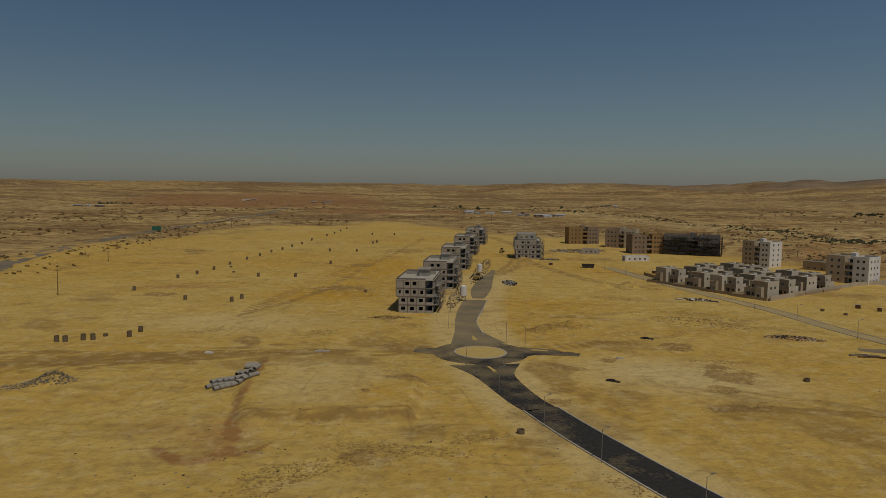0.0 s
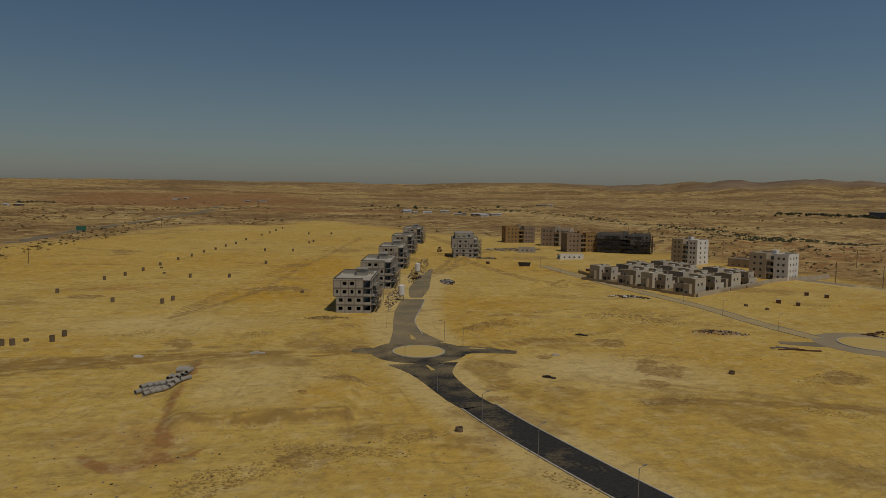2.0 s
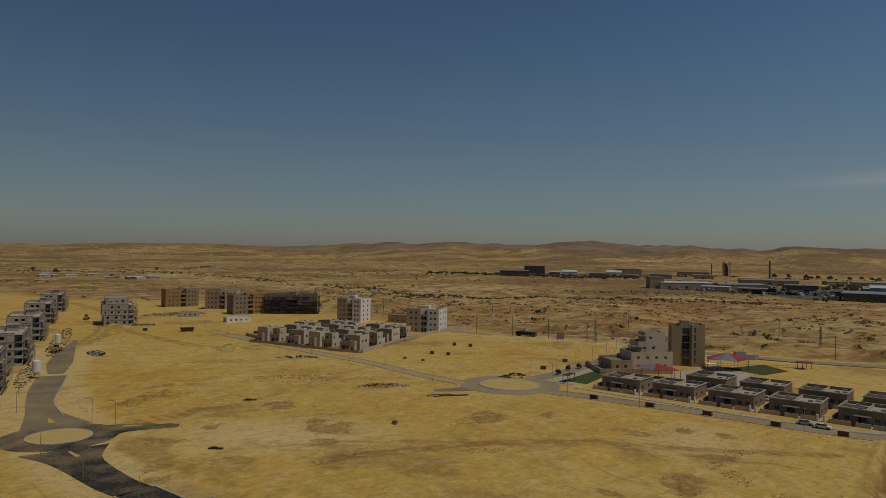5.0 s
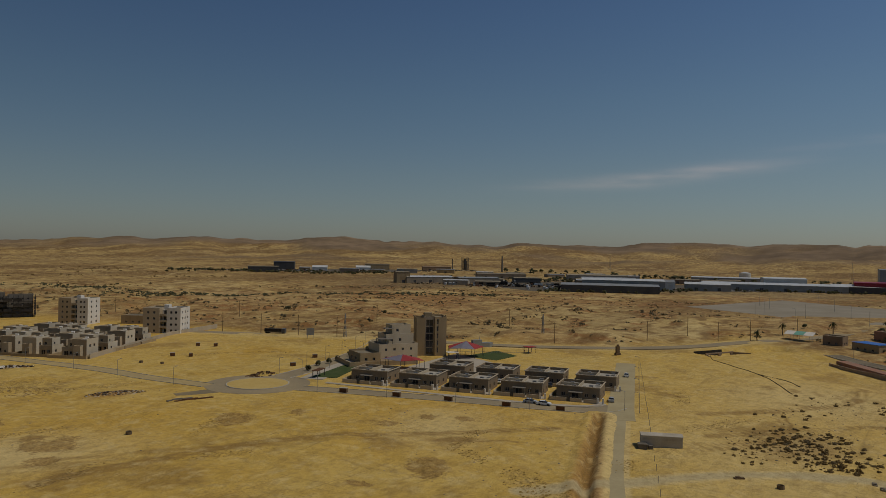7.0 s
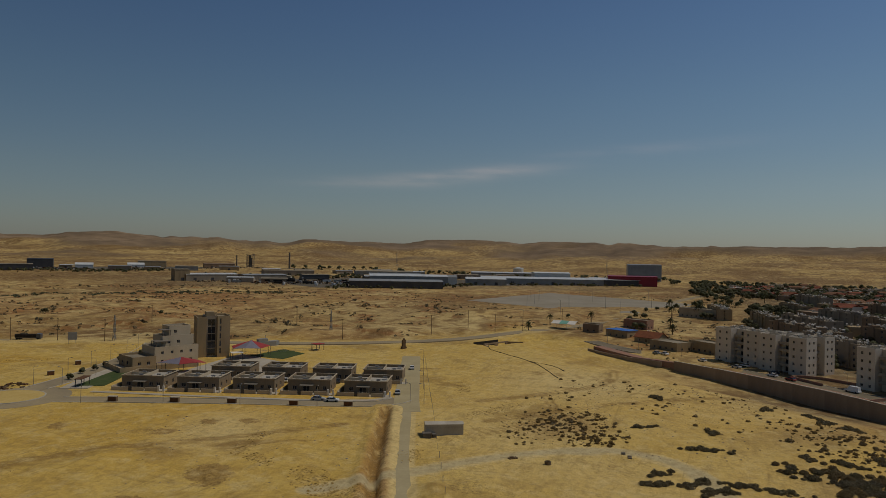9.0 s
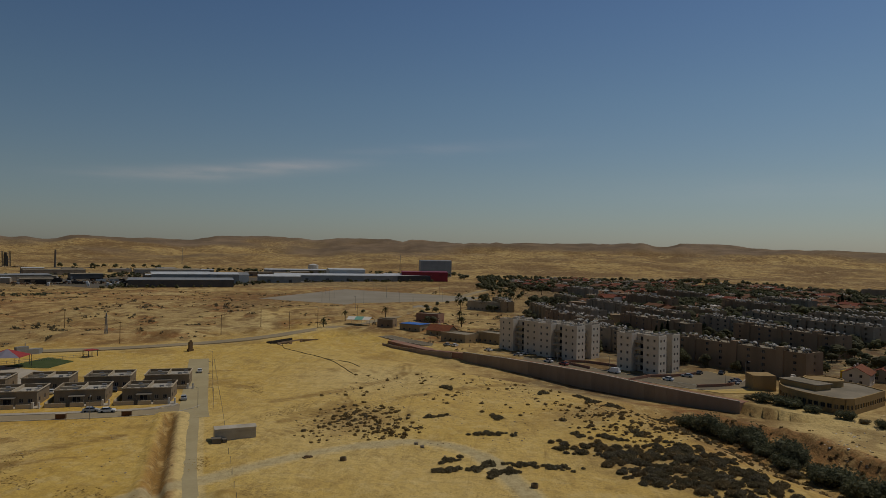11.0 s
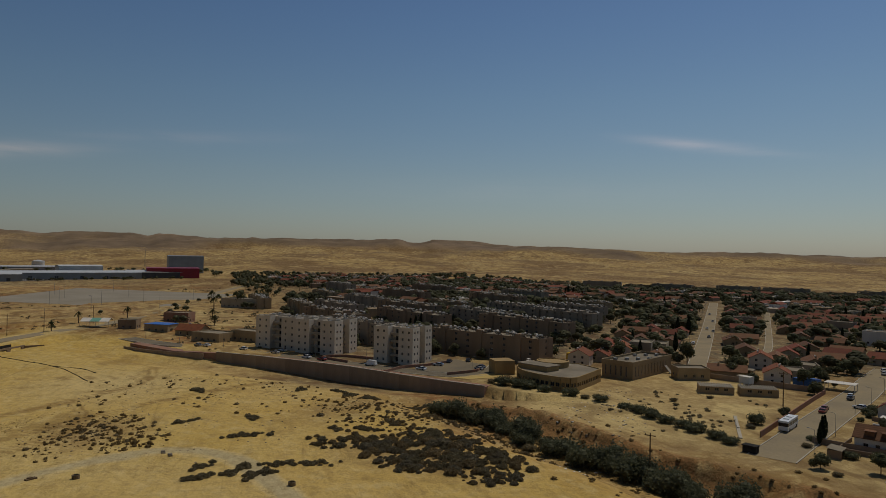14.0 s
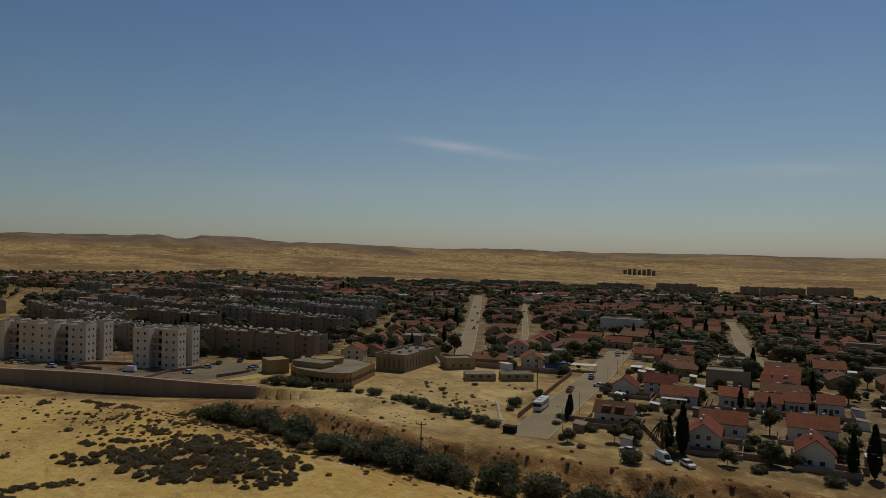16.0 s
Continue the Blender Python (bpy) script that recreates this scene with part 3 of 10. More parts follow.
def ribbon(points, width, z0, z1, geo=None):
    """A strip with thickness along a line of points, mitred at the bends."""
    g = geo or Geo()
    left, right = [], []
    for i, p in enumerate(points):
        a, b = points[max(i - 1, 0)], points[min(i + 1, len(points) - 1)]
        d = Vector((b[0] - a[0], b[1] - a[1])).normalized()
        w = width[i] if isinstance(width, (list, tuple)) else width
        left.append((p[0] - d.y * w / 2, p[1] + d.x * w / 2))
        right.append((p[0] + d.y * w / 2, p[1] - d.x * w / 2))
    n = len(points)
    v = [(*p, z0) for p in left] + [(*p, z0) for p in right] + [(*p, z1) for p in left] + [(*p, z1) for p in right]
    f = [(2 * n + i, 3 * n + i, 3 * n + i + 1, 2 * n + i + 1) for i in range(n - 1)]
    f += [(i, 2 * n + i, 2 * n + i + 1, i + 1) for i in range(n - 1)]
    f += [(n + i, n + i + 1, 3 * n + i + 1, 3 * n + i) for i in range(n - 1)]
    f += [(0, n, 3 * n, 2 * n), (n - 1, 3 * n - 1, 4 * n - 1, 2 * n - 1)]
    return g.add(v, f)


def smooth_line(points, step=4.0):
    """A rounded line through the points."""
    out, n = [], len(points)
    for i in range(n - 1):
        p0, p1, p2, p3 = points[max(i - 1, 0)], points[i], points[i + 1], points[min(i + 2, n - 1)]
        k = max(2, int(math.dist(p1, p2) / step))
        for j in range(k):
            t = j / k
            out.append(tuple(0.5 * (2 * b + (c - a) * t + (2 * a - 5 * b + 4 * c - d) * t * t + (3 * b - a - 3 * c + d) * t ** 3)
                             for a, b, c, d in zip(p0, p1, p2, p3)))
    return out + [tuple(points[-1])]


def circle(cx, cy, r, n=48, a0=0.0, a1=360.0):
    return [(cx + r * math.cos(radians(a0 + (a1 - a0) * i / n)), cy + r * math.sin(radians(a0 + (a1 - a0) * i / n))) for i in range(n + (a1 - a0 < 360))]


# ---- the ground ----
def lattice(ix, iy, seed):
    h = (ix.astype(np.int64) * 374761393 + iy.astype(np.int64) * 668265263 + seed * 974711) & 0x7FFFFFFF
    h = ((h ^ (h >> 13)) * 1274126177) & 0x7FFFFFFF
    return ((h ^ (h >> 16)) & 0xFFFF) / 65535.0


def value_noise(x, y, seed=0):
    ix, iy = np.floor(x), np.floor(y)
    fx, fy = x - ix, y - iy
    fx, fy = fx * fx * (3 - 2 * fx), fy * fy * (3 - 2 * fy)
    a, b = lattice(ix, iy, seed), lattice(ix + 1, iy, seed)
    c, d = lattice(ix, iy + 1, seed), lattice(ix + 1, iy + 1, seed)
    return (a + (b - a) * fx) * (1 - fy) + (c + (d - c) * fx) * fy


def fbm(x, y, wave, octaves=4, seed=0):
    """Noise between about -1 and 1, with that longest wave in metres."""
    out, amp = 0.0, 1.0
    for k in range(octaves):
        out = out + amp * (2 * value_noise(x / wave + 31.7 * k, y / wave + 17.3 * k, seed + k) - 1)
        wave, amp = wave / 2.1, amp * 0.5
    return out


def ease(a, b, x):
    t = np.clip((x - a) / (b - a), 0, 1)
    return t * t * (3 - 2 * t)


def line_distance(x, y, pts):
    """Distance to a line of points, and the side: positive on its left."""
    best, side = np.full(np.shape(x), 1e9), np.zeros(np.shape(x))
    for (ax, ay), (bx, by) in zip(pts, pts[1:]):
        dx, dy = bx - ax, by - ay
        t = np.clip(((x - ax) * dx + (y - ay) * dy) / (dx * dx + dy * dy), 0, 1)
        d = np.hypot(x - ax - t * dx, y - ay - t * dy)
        s = dx * (y - ay) - dy * (x - ax)
        side = np.where(d < best, np.sign(s), side)
        best = np.minimum(best, d)
    return best, side


def near_line(x, y, pts):
    """Distance of one point to a line of points."""
    best = 1e9
    for (ax, ay), (bx, by) in zip(pts, pts[1:]):
        dx, dy = bx - ax, by - ay
        t = min(1.0, max(0.0, ((x - ax) * dx + (y - ay) * dy) / (dx * dx + dy * dy)))
        best = min(best, math.hypot(x - ax - t * dx, y - ay - t * dy))
    return best


def inside(x, y, poly):
    """Signed distance to a closed outline, positive within."""
    d, _ = line_distance(x, y, [*poly, poly[0]])
    odd = np.zeros(np.shape(x), bool)
    for (ax, ay), (bx, by) in zip(poly, [*poly[1:], poly[0]]):
        if ay != by:
            odd ^= ((ay > y) != (by > y)) & (x < (bx - ax) * (y - ay) / (by - ay) + ax)
    return np.where(odd, d, -d)


def blob(x, y, cx, cy, rx, ry, turn=0.0):
    """1 in the middle of an oval, 0 outside."""
    c, s = math.cos(radians(turn)), math.sin(radians(turn))
    u, v = (x - cx) * c + (y - cy) * s, -(x - cx) * s + (y - cy) * c
    return ease(1.0, 0.0, np.sqrt((u / rx) ** 2 + (v / ry) ** 2))


# lines of the plan, in metres
ROAD_SOUTH = [(48, 84), (37.2, 106), (26, 132), (20.5, 147), (14.5, 166), (11.5, 184)]
ROAD_NORTH = [(11, 210), (9.3, 228), (8.5, 244), (11.4, 283), (14.8, 316), (20.5, 352), (25, 372)]
RING_A, RING_B = (11.0, 198.0), (153.5, 203.5)
ROAD_VILLAS = [(140, 213), (134, 240), (130, 270), (121, 306), (113, 338), (106, 372), (98, 420)]
ROAD_HOUSES = [(158, 187), (165.5, 171), (180.5, 135.5), (189, 112), (197, 96.5), (206, 94)]
ROAD_LANE = [(190, 85), (204, 91.5), (245, 109), (292, 129)]
ROAD_CENTRE = [(167, 208), (190, 215), (216, 226), (246, 241), (272, 258)]
ROAD_EAST = [(196, 420), (226, 355), (250, 311), (275, 264), (305, 197), (330, 162), (352, 141), (380, 125), (413, 113), (483, 84), (560, 74), (662, 64), (780, 44), (900, 24), (1100, -20)]
HIGHWAY = [(-170, 215), (-215, 320), (-243, 390), (-262, 480), (-277, 650), (-278, 895), (-283, 1158), (-330, 1500)]
BUS_ROAD = [(141.5, -117), (150, -129), (172, -160), (200, -200), (225, -233), (246, -262)]
MAIN_STREET = [(262, -178), (280, -192), (383, -268.5), (577, -410), (640, -456)]
SIDE_STREET = [(300, -243), (330, -270), (491, -400), (540, -440)]
THIRD_STREET = [(183, -282), (222, -326), (262, -378), (325, -458)]
WALL_STREET = [(392, 66), (366, 44), (346, 18), (322, -6), (303, -26), (290, -40), (272, -58), (262, -72), (266, -88), (286, -100), (322, -116)]
WADI = [(236, -47), (218, -57), (204, -64.5), (190, -69), (169, -73), (153, -79), (139, -85), (125, -91.5), (113, -97.5), (96.5, -108), (71.5, -124), (33, -145), (-26, -187)]
RETAINING_WALL = [(369.4, 60.6), (355, 50), (339.6, 37.4), (330.5, 18.3), (316.6, 1.1), (306, -11), (295.5, -22.6), (282.9, -35.2), (272, -44), (262.2, -51.4), (247.3, -64.2), (235, -76.3)]
TRENCH = [(192, 92.8), (168.6, 82.8), (146.5, 73.1), (131.5, 66.4), (120.9, 61.4), (98, 51)]
SAND_LANE = [(196, 90), (188.6, 85.8), (159.3, 73.2), (140, 64.6), (123.5, 56.6), (95, 43)]
SAND_TRACK = [(120, 74), (145, 56), (158.9, 46), (169.4, 32.8), (175, 22), (173.4, 14.1), (166.7, 5.5), (154.1, 0.1), (139.9, -5.6), (110, -12), (80, -20)]
PLATEAU = [(-46.2, 185.1), (-20.3, 189.4), (-5.6, 165.1), (-7, 141), (-39.5, 138.5), (-44.4, 154.5)]
SITE = [(-235, 300), (-262, 480), (-230, 760), (-60, 920), (50, 720), (140, 640), (215, 500), (236, 370), (290, 240), (345, 155), (420, 118), (395, 70), (310, 25), (222, -66), (100, -112), (0, -180), (-300, -40)]
HILLS_AT = (-180, -60, -35, 0, 12, 22, 32, 45, 60, 71, 80, 90, 100, 110, 118, 123, 140, 160, 180)
HILLS_UP = (0.2, 0.2, 0.17, 0.24, 0.34, 0.6, 0.9, 1.0, 0.93, 1.02, 0.98, 0.98, 1.0, 0.78, 0.45, 0.33, 0.2, 0.16, 0.2)
MOUNDS = [(34, 231, 14, 4, 1.7, 25), (44, 239, 6, 4, 1.5, 0), (89, 333, 11, 7, 3.2, -10), (78, 338, 7, 5, 2.2, 0), (90, 248, 16, 9, 0.9, -30), (60, 300, 14, 4, 0.9, -20),
          (110, 222, 10, 5, 0.6, -20), (-92, 162, 7, 5, 2.0, 20), (-19, 250, 8, 3, 0.5, 0), (52, 452, 9, 7, 2.6, 0), (-110, 330, 22, 6, 0.8, 15), (-137, 470, 9, 7, 3.0, 0),
          (166, 216, 5, 3, 1.0, -20), (70, 262, 10, 4, 0.9, 15), (200, 285, 12, 4, 1.2, -30), (120, 128, 14, 6, 0.6, 30), (128, 52, 8, 5, 1.4, 20), (118, 66, 7, 4, 1.0, 20)]


CLOD_BEDS = ((126, 78, 7, 2.5, 40, 160), (121, 72, 6, 1.6, 20, 120), (133, 96, 5, 1.4, 60, 70), (140, 104, 6, 1.2, 10, 70), (150, 108, 4, 1.5, 0, 50), (-22, 114, 9, 2.2, 20, 160), (-14, 124, 8, 1.6, 5, 110), (-4, 122, 9, 1.5, -8, 110), (6, 128, 7, 1.5, 15, 80), (-28, 108, 6, 2.5, 60, 110), (30, 108, 5, 1.2, -50, 60),
             (34, 231, 13, 3.0, 25, 220), (45, 240, 6, 3.5, 0, 120), (62, 262, 12, 2.0, 15, 120), (72, 300, 16, 2.5, -20, 140), (96, 262, 14, 5, -30, 200), (118, 236, 10, 2.5, -20, 90), (89, 333, 11, 6, -10, 120), (-108, 331, 20, 2.5, 15, 140), (-60, 196, 8, 1.2, 5, 60), (-38, 222, 6, 3, 40, 60), (-75, 226, 9, 2, 30, 70),
             (66, 150, 10, 1.5, 20, 70), (95, 140, 8, 1.5, -25, 70), (110, 165, 10, 2.0, 35, 90), (75, 190, 9, 1.4, -15, 60), (180, 276, 14, 2.0, -30, 110), (205, 262, 10, 2.0, -35, 80), (120, 64, 7, 3.0, 20, 130), (150, 66, 5, 1.5, 10, 60), (205, 62, 14, 2.0, -20, 110), (235, 84, 12, 1.6, 20, 70))

# patches of turned or scraped earth: place, half-lengths, turn
BARE_EARTH = ((-15, 205, 4.8, 6.5, 4), (-18, 248, 9.0, 11.4, 4), (-8, 164, 6.9, 5.7, 3), (-17, 153, 1.9, 3.1, 6), (-65, 183, 6.0, 4.3, 19), (-59, 210, 6.1, 12.5, 16), (-44, 321, 22.0, 13.4, 8), (-174, 488, 11.9, 43.5, 20), (-120, 299, 11.6, 7.3, 22), (-12, 119, 7.9, 6.3, 6), (-21, 109, 4.8, 4.3, 11), (27, 152, 5.9, 4.4, -10), (39, 160, 6.7, 4.9, -14), (32, 183, 10.2, 5.3, -10), (46, 191, 3.4, 6.2, -14), (69, 206, 7.3, 10.3, -19))
DUG_EARTH = ((73, 176, 11.9, 11.9, -23), (67, 162, 6.7, 7.2, -22), (143, 134, 6.6, 6.3, -47), (155, 128, 3.1, 5.3, -50), (162, 119, 4.1, 4.7, -54), (118, 99, 5.0, 9.4, -50), (103, 102, 4.1, 2.7, -45), (116, 167, 3.6, 10.5, -35), (73, 184, 3.8, 5.0, -22), (155, 128, 2.7, 5.0, -50), (161, 119, 3.2, 3.7, -54), (120, 98, 5.5, 10.7, -51), (103, 102, 4.0, 3.4, -45), (118, 166, 6.7, 12.7, -35), (134, 158, 3.7, 10.4, -40))


def wash_levels(x, y):
    """Level of the old terraces on the wash, and how near a point lies to one of their banks."""
    level = fbm(x, y, 130, 5, 85)
    bank = np.maximum(ease(0.07, 0.015, np.abs(level - 0.12)), np.maximum(ease(0.06, 0.015, np.abs(level - 0.55)), ease(0.06, 0.015, np.abs(level + 0.3))))
    return level, bank


def wash_area(x, y):
    r, bearing = np.hypot(x, y), np.degrees(np.arctan2(x, y))
    return ease(8, 22, bearing) * ease(93, 84, bearing) * ease(-4, -30, inside(x, y, SITE)) * ease(1150, 850, r) * ease(6, 20, line_distance(x, y, ROAD_EAST)[0])


def ground_height(x, y):
    x, y = np.asarray(x, float), np.asarray(y, float)
    r = np.hypot(x, y)
    bearing = np.degrees(np.arctan2(x, y))
    # hills along the skyline; the plain rises towards them
    top = np.interp(bearing, HILLS_AT, HILLS_UP)
    bx, by = np.sin(np.radians(bearing)) * 60, np.cos(np.radians(bearing)) * 60
    shape = fbm(bx, by, 5.2, 4, 5)
    top = top * (0.93 + 0.36 * np.clip(1.25 * shape, -0.9, 0.3)) + 0.02 * fbm(bx, by, 1.6, 2, 9)
    crest = EYE_HEIGHT + 4300 * np.tan(np.radians(top))
    z = crest * (0.22 * ease(1900, 3100, r) + 0.78 * ease(2700, 4300, r + 420 * fbm(x, y, 1100, 4, 21) * ease(2200, 3000, r) * ease(4250, 3600, r)))
    z = z - 60 * ease(4400, 4900, r)
    quiet = ease(-60, 60, inside(x, y, SITE))
    works = ease(1.0, 0.75, np.hypot((x - 1080) / 620, (y - 330) / 620))
    town = ease(1.0, 0.8, np.hypot((x - 560) / 640, (y + 420) / 520))
    calm = np.maximum(np.maximum(quiet, works), np.maximum(town, ease(70, 25, line_distance(x, y, HIGHWAY)[0])))
    z = z + (1 - calm) * (5.0 * ease(600, 1700, r) * fbm(x, y, 420, 4, 3) + 1.9 * ease(280, 420, r) * fbm(x, y, 60, 4, 11))
    z = z + (1 - calm) * ease(1700, 3000, r) * ease(4300, 3700, r) * (10 * fbm(x, y, 600, 4, 13) + 16 * ease(2500, 3100, r) * (0.5 - np.abs(fbm(x, y, 420, 5, 14))) * ease(5, 30, bearing))
    level, _ = wash_levels(x, y)
    z = z + wash_area(x, y) * (1 - np.maximum(works, town)) * (1.8 * ease(0.06, 0.18, level) + 1.6 * ease(0.5, 0.6, level) + 1.4 * ease(-0.35, -0.25, level) - 2.4)
    # made ground of the site
    small = 0.3 * fbm(x, y, 16, 4, 2) + 0.12 * fbm(x, y, 4, 2, 7) + 0.45 * ease(0.25, 0.8, fbm(x, y, 38, 2, 8)) * (0.6 - np.abs(fbm(x, y, 9, 3, 6)))
    for cx, cy, rx, ry, h, turn in MOUNDS:
        z = z + h * blob(x, y, cx, cy, rx, ry, turn) * (1 + 0.5 * fbm(x, y, 5, 3, 17))
    for cx, cy, rx, ry, turn in (*BARE_EARTH, *DUG_EARTH):
        z = z + 0.35 * blob(x, y, cx, cy, rx, ry, turn) * fbm(x, y, 3.5, 3, 18)
    z = z + 1.7 * ease(-3.2, 0.6, inside(x, y, PLATEAU) + 0.5 * fbm(x, y, 6, 2, 23))
    flat = np.zeros(np.shape(x))
    for line, w in ((ROAD_SOUTH, 7), (ROAD_NORTH, 8), (ROAD_VILLAS, 8), (ROAD_HOUSES, 8), (ROAD_LANE, 8), (ROAD_CENTRE, 12), (ROAD_EAST, 10), (BUS_ROAD, 9), (WALL_STREET, 9), (SAND_LANE, 3.2)):
        flat = np.maximum(flat, ease(w + 6, w, line_distance(x, y, line)[0]))
    for cx, cy, rad in ((*RING_A, 20), (*RING_B, 26), (-5, 275, 26), (2, 338, 26), (12, 415, 26), (20, 505, 26), (33, 600, 26), (58, 478, 26), (225, 165, 60), (160, 360, 62), (205, 390, 50), (215, 205, 55), (130, 560, 60), (180, 510, 45)):
        flat = np.maximum(flat, ease(rad + 8, rad, np.hypot(x - cx, y - cy)))
    flat = np.maximum(flat, town)
    flat = np.maximum(flat, works)
    z = z + small * (1 - flat) * ease(2500, 900, r)
    # dry watercourse with a steep far bank
    d, side = line_distance(x, y, WADI)
    s = np.where(side > 0, -d, d) + 2.2 * fbm(x, y, 14, 3, 29)
    keep = ease(262, 225, x)
    bank = np.where(s > 0, ease(20, 3, s), ease(-16.5, -9.5, s))
    d, side = line_distance(x, y, RETAINING_WALL)
    foot = np.where(side > 0, -d, d)
    low = np.interp(x, (235, 265, 285, 310, 328, 342, 370), (3.2, 5.2, 6.0, 4.6, 4.0, 1.7, 1.0))
    low = low * ease(46, 5, foot) * ease(-3.0, -1.0, foot)
    z = z - np.maximum(4.0 * bank * keep, low)
    gully = 1.5 * np.abs(fbm(x, y, 7, 3, 37)) * ease(-17.5, -13, s) * ease(-6, -9.5, s) * ease(225, 205, x)
    z = z + 1.3 * gully
    z = z + 0.9 * blob(x, y, 205, -98, 40, 5, 35) * keep
    d, _ = line_distance(x, y, TRENCH)
    z = z - 1.5 * ease(1.5, 0.7, d + 0.25 * fbm(x, y, 3, 2, 42)) + 0.7 * ease(1.5, 2.3, d) * ease(5.2, 2.8, d) * (0.8 + 0.5 * fbm(x, y, 3, 3, 41))
    d, side = line_distance(x, y, HIGHWAY)
    z = z + 1.4 * ease(22, 10, d)
    d, _ = line_distance(x, y, [(352, 112), (372, 108), (398, 92)])
    z = z - 2.6 * ease(8, 3, d)
    return z


def hz(x, y):
    return float(ground_height(np.array([x]), np.array([y]))[0])


def build_ground():
    views = np.concatenate([np.arange(-42, 166, 0.26), np.arange(166, 318, 2.0)])
    radii = [0.0, 25, 45, 60]
    while radii[-1] < 4900:
        r = radii[-1]
        radii.append(r + (1.0 if r < 120 else r * 0.0078 if r < 480 else r * 0.013 if r < 1500 else r * 0.02))
    radii = np.array(radii[1:])
    na, nr = len(views), len(radii)
    a, r = np.meshgrid(np.radians(views), radii)
    x, y = (r * np.sin(a)).ravel(), (r * np.cos(a)).ravel()
    x, y = np.append(x, 0.0), np.append(y, 0.0)
    z = ground_height(x, y)
    i = np.arange(nr - 1)[:, None] * na
    j = np.arange(na)[None, :]
    k = (j + 1) % na
    quads = np.stack([i + j, i + na + j, i + na + k, i + k], -1).reshape(-1, 4)
    fan = np.stack([np.full(na, nr * na), np.arange(na), (np.arange(na) + 1) % na], -1)
    loops = np.concatenate([quads[:, ::-1].ravel(), fan[:, ::-1].ravel()]).astype(np.int32)
    starts = np.concatenate([np.arange(len(quads)) * 4, len(quads) * 4 + np.arange(na) * 3]).astype(np.int32)
    me = bpy.data.meshes.new("ground")
    me.vertices.add(len(x))
    me.vertices.foreach_set("co", np.stack([x, y, z], -1).astype(np.float32).ravel())
    me.loops.add(len(loops))
    me.loops.foreach_set("vertex_index", loops)
    me.polygons.add(len(starts))
    me.polygons.foreach_set("loop_start", starts)
    me.update(calc_edges=True)
    me.polygons.foreach_set("use_smooth", np.ones(len(starts), bool))

    def store(name, values):
        me.attributes.new(name, "FLOAT", "POINT").data.foreach_set("value", np.clip(values, 0, 1).astype(np.float32))
    r = np.hypot(x, y)
    site = inside(x, y, SITE)
    wob = fbm(x, y, 60, 3, 51)
    plain = ease(18, -18, site + 14 * wob)
    lot = np.maximum(blob(x, y, 205, -135, 75, 40, -50), blob(x, y, 215, -95, 50, 22, -35))
    store("hills", ease(25, 95, z + 45 * fbm(x, y, 420, 4, 53)) * ease(1900, 2600, r) * (0.25 + 0.75 * ease(5, 30, np.degrees(np.arctan2(x, y)))))
    store("plain", plain * (1 - 0.8 * lot))
    wash = ease(60, 15, line_distance(x, y, [(240, 1300), (345, 900), (400, 680), (420, 560), (455, 420), (500, 330), (480, 230), (430, 170)])[0] + 22 * wob)
    pale = 0.55 * wash_area(x, y) * ease(0.1, 0.5, fbm(x, y, 90, 4, 57)) + 0.9 * blob(x, y, 60, 175, 50, 30, -20) + 0.4 * ease(0, 8, inside(x, y, PLATEAU)) + 0.4 * wash + 0.9 * lot
    pale += 2.2 * ease(3.4, 2.2, line_distance(x, y, SAND_TRACK)[0]) + 0.7 * blob(x, y, 150, 120, 40, 25, 30) + 0.55 * ease(14, 5, line_distance(x, y, ROAD_EAST)[0])
    pale += 0.5 * ease(48, 85, np.degrees(np.arctan2(x, y))) * ease(380, 300, r) * (0.8 + 0.5 * wob)
    pale += 1.3 * ease(4.0, 2.8, line_distance(x, y, SAND_LANE)[0])
    pale += 0.6 * blob(x, y, 260, 50, 60, 45) + 0.6 * blob(x, y, -70, 240, 60, 30)
    for row, w in ((ROAD_SOUTH, 9), (ROAD_NORTH, 12)):
        pale += 0.6 * ease(w + 5, w - 2, line_distance(x, y, row)[0])
    store("pale", pale)
    store("lane", ease(2.9, 1.7, line_distance(x, y, smooth_line(SAND_TRACK, 5))[0] + 0.5 * fbm(x, y, 7, 3, 66)))
    ochre = 1.1 * blob(x, y, -38, 390, 40, 130, -4) + 0.6 * blob(x, y, -95, 430, 50, 170, -8) + 0.8 * blob(x, y, -55, 300, 40, 30) + 0.8 * blob(x, y, -14, 152, 9, 14) + 0.7 * blob(x, y, 45, 280, 35, 30)
    ochre += 0.6 * blob(x, y, 85, 400, 60, 60) + 0.5 * blob(x, y, 190, 270, 60, 30)
    store("ochre", ochre * (0.75 + 0.45 * wob))
    red = 0.35 * blob(x, y, -54, 134, 12, 13) + 0.8 * blob(x, y, 111, 221, 14, 7, -20) + 0.6 * blob(x, y, -120, 320, 40, 10, 10)
    red += 0.5 * blob(x, y, 185, -60, 40, 14, -35) + 0.3 * ease(34, 12, line_distance(x, y, WADI)[0]) * ease(330, 250, x) + 0.6 * ease(3.8, 1.8, line_distance(x, y, TRENCH)[0] + 0.8 * wob)
    bearing = np.degrees(np.arctan2(x, y))
    dry = ease(18, 30, bearing) * ease(92, 80, bearing) * ease(330, 420, r) * ease(1100, 800, r)
    red += 0.4 * dry * ease(0.0, 0.5, fbm(x, y * 1.0, 95, 5, 91))
    red += 0.4 * ease(0, 20, r - 520) * ease(1200, 800, r) * blob(x, y, 560, 470, 260, 160, -40)
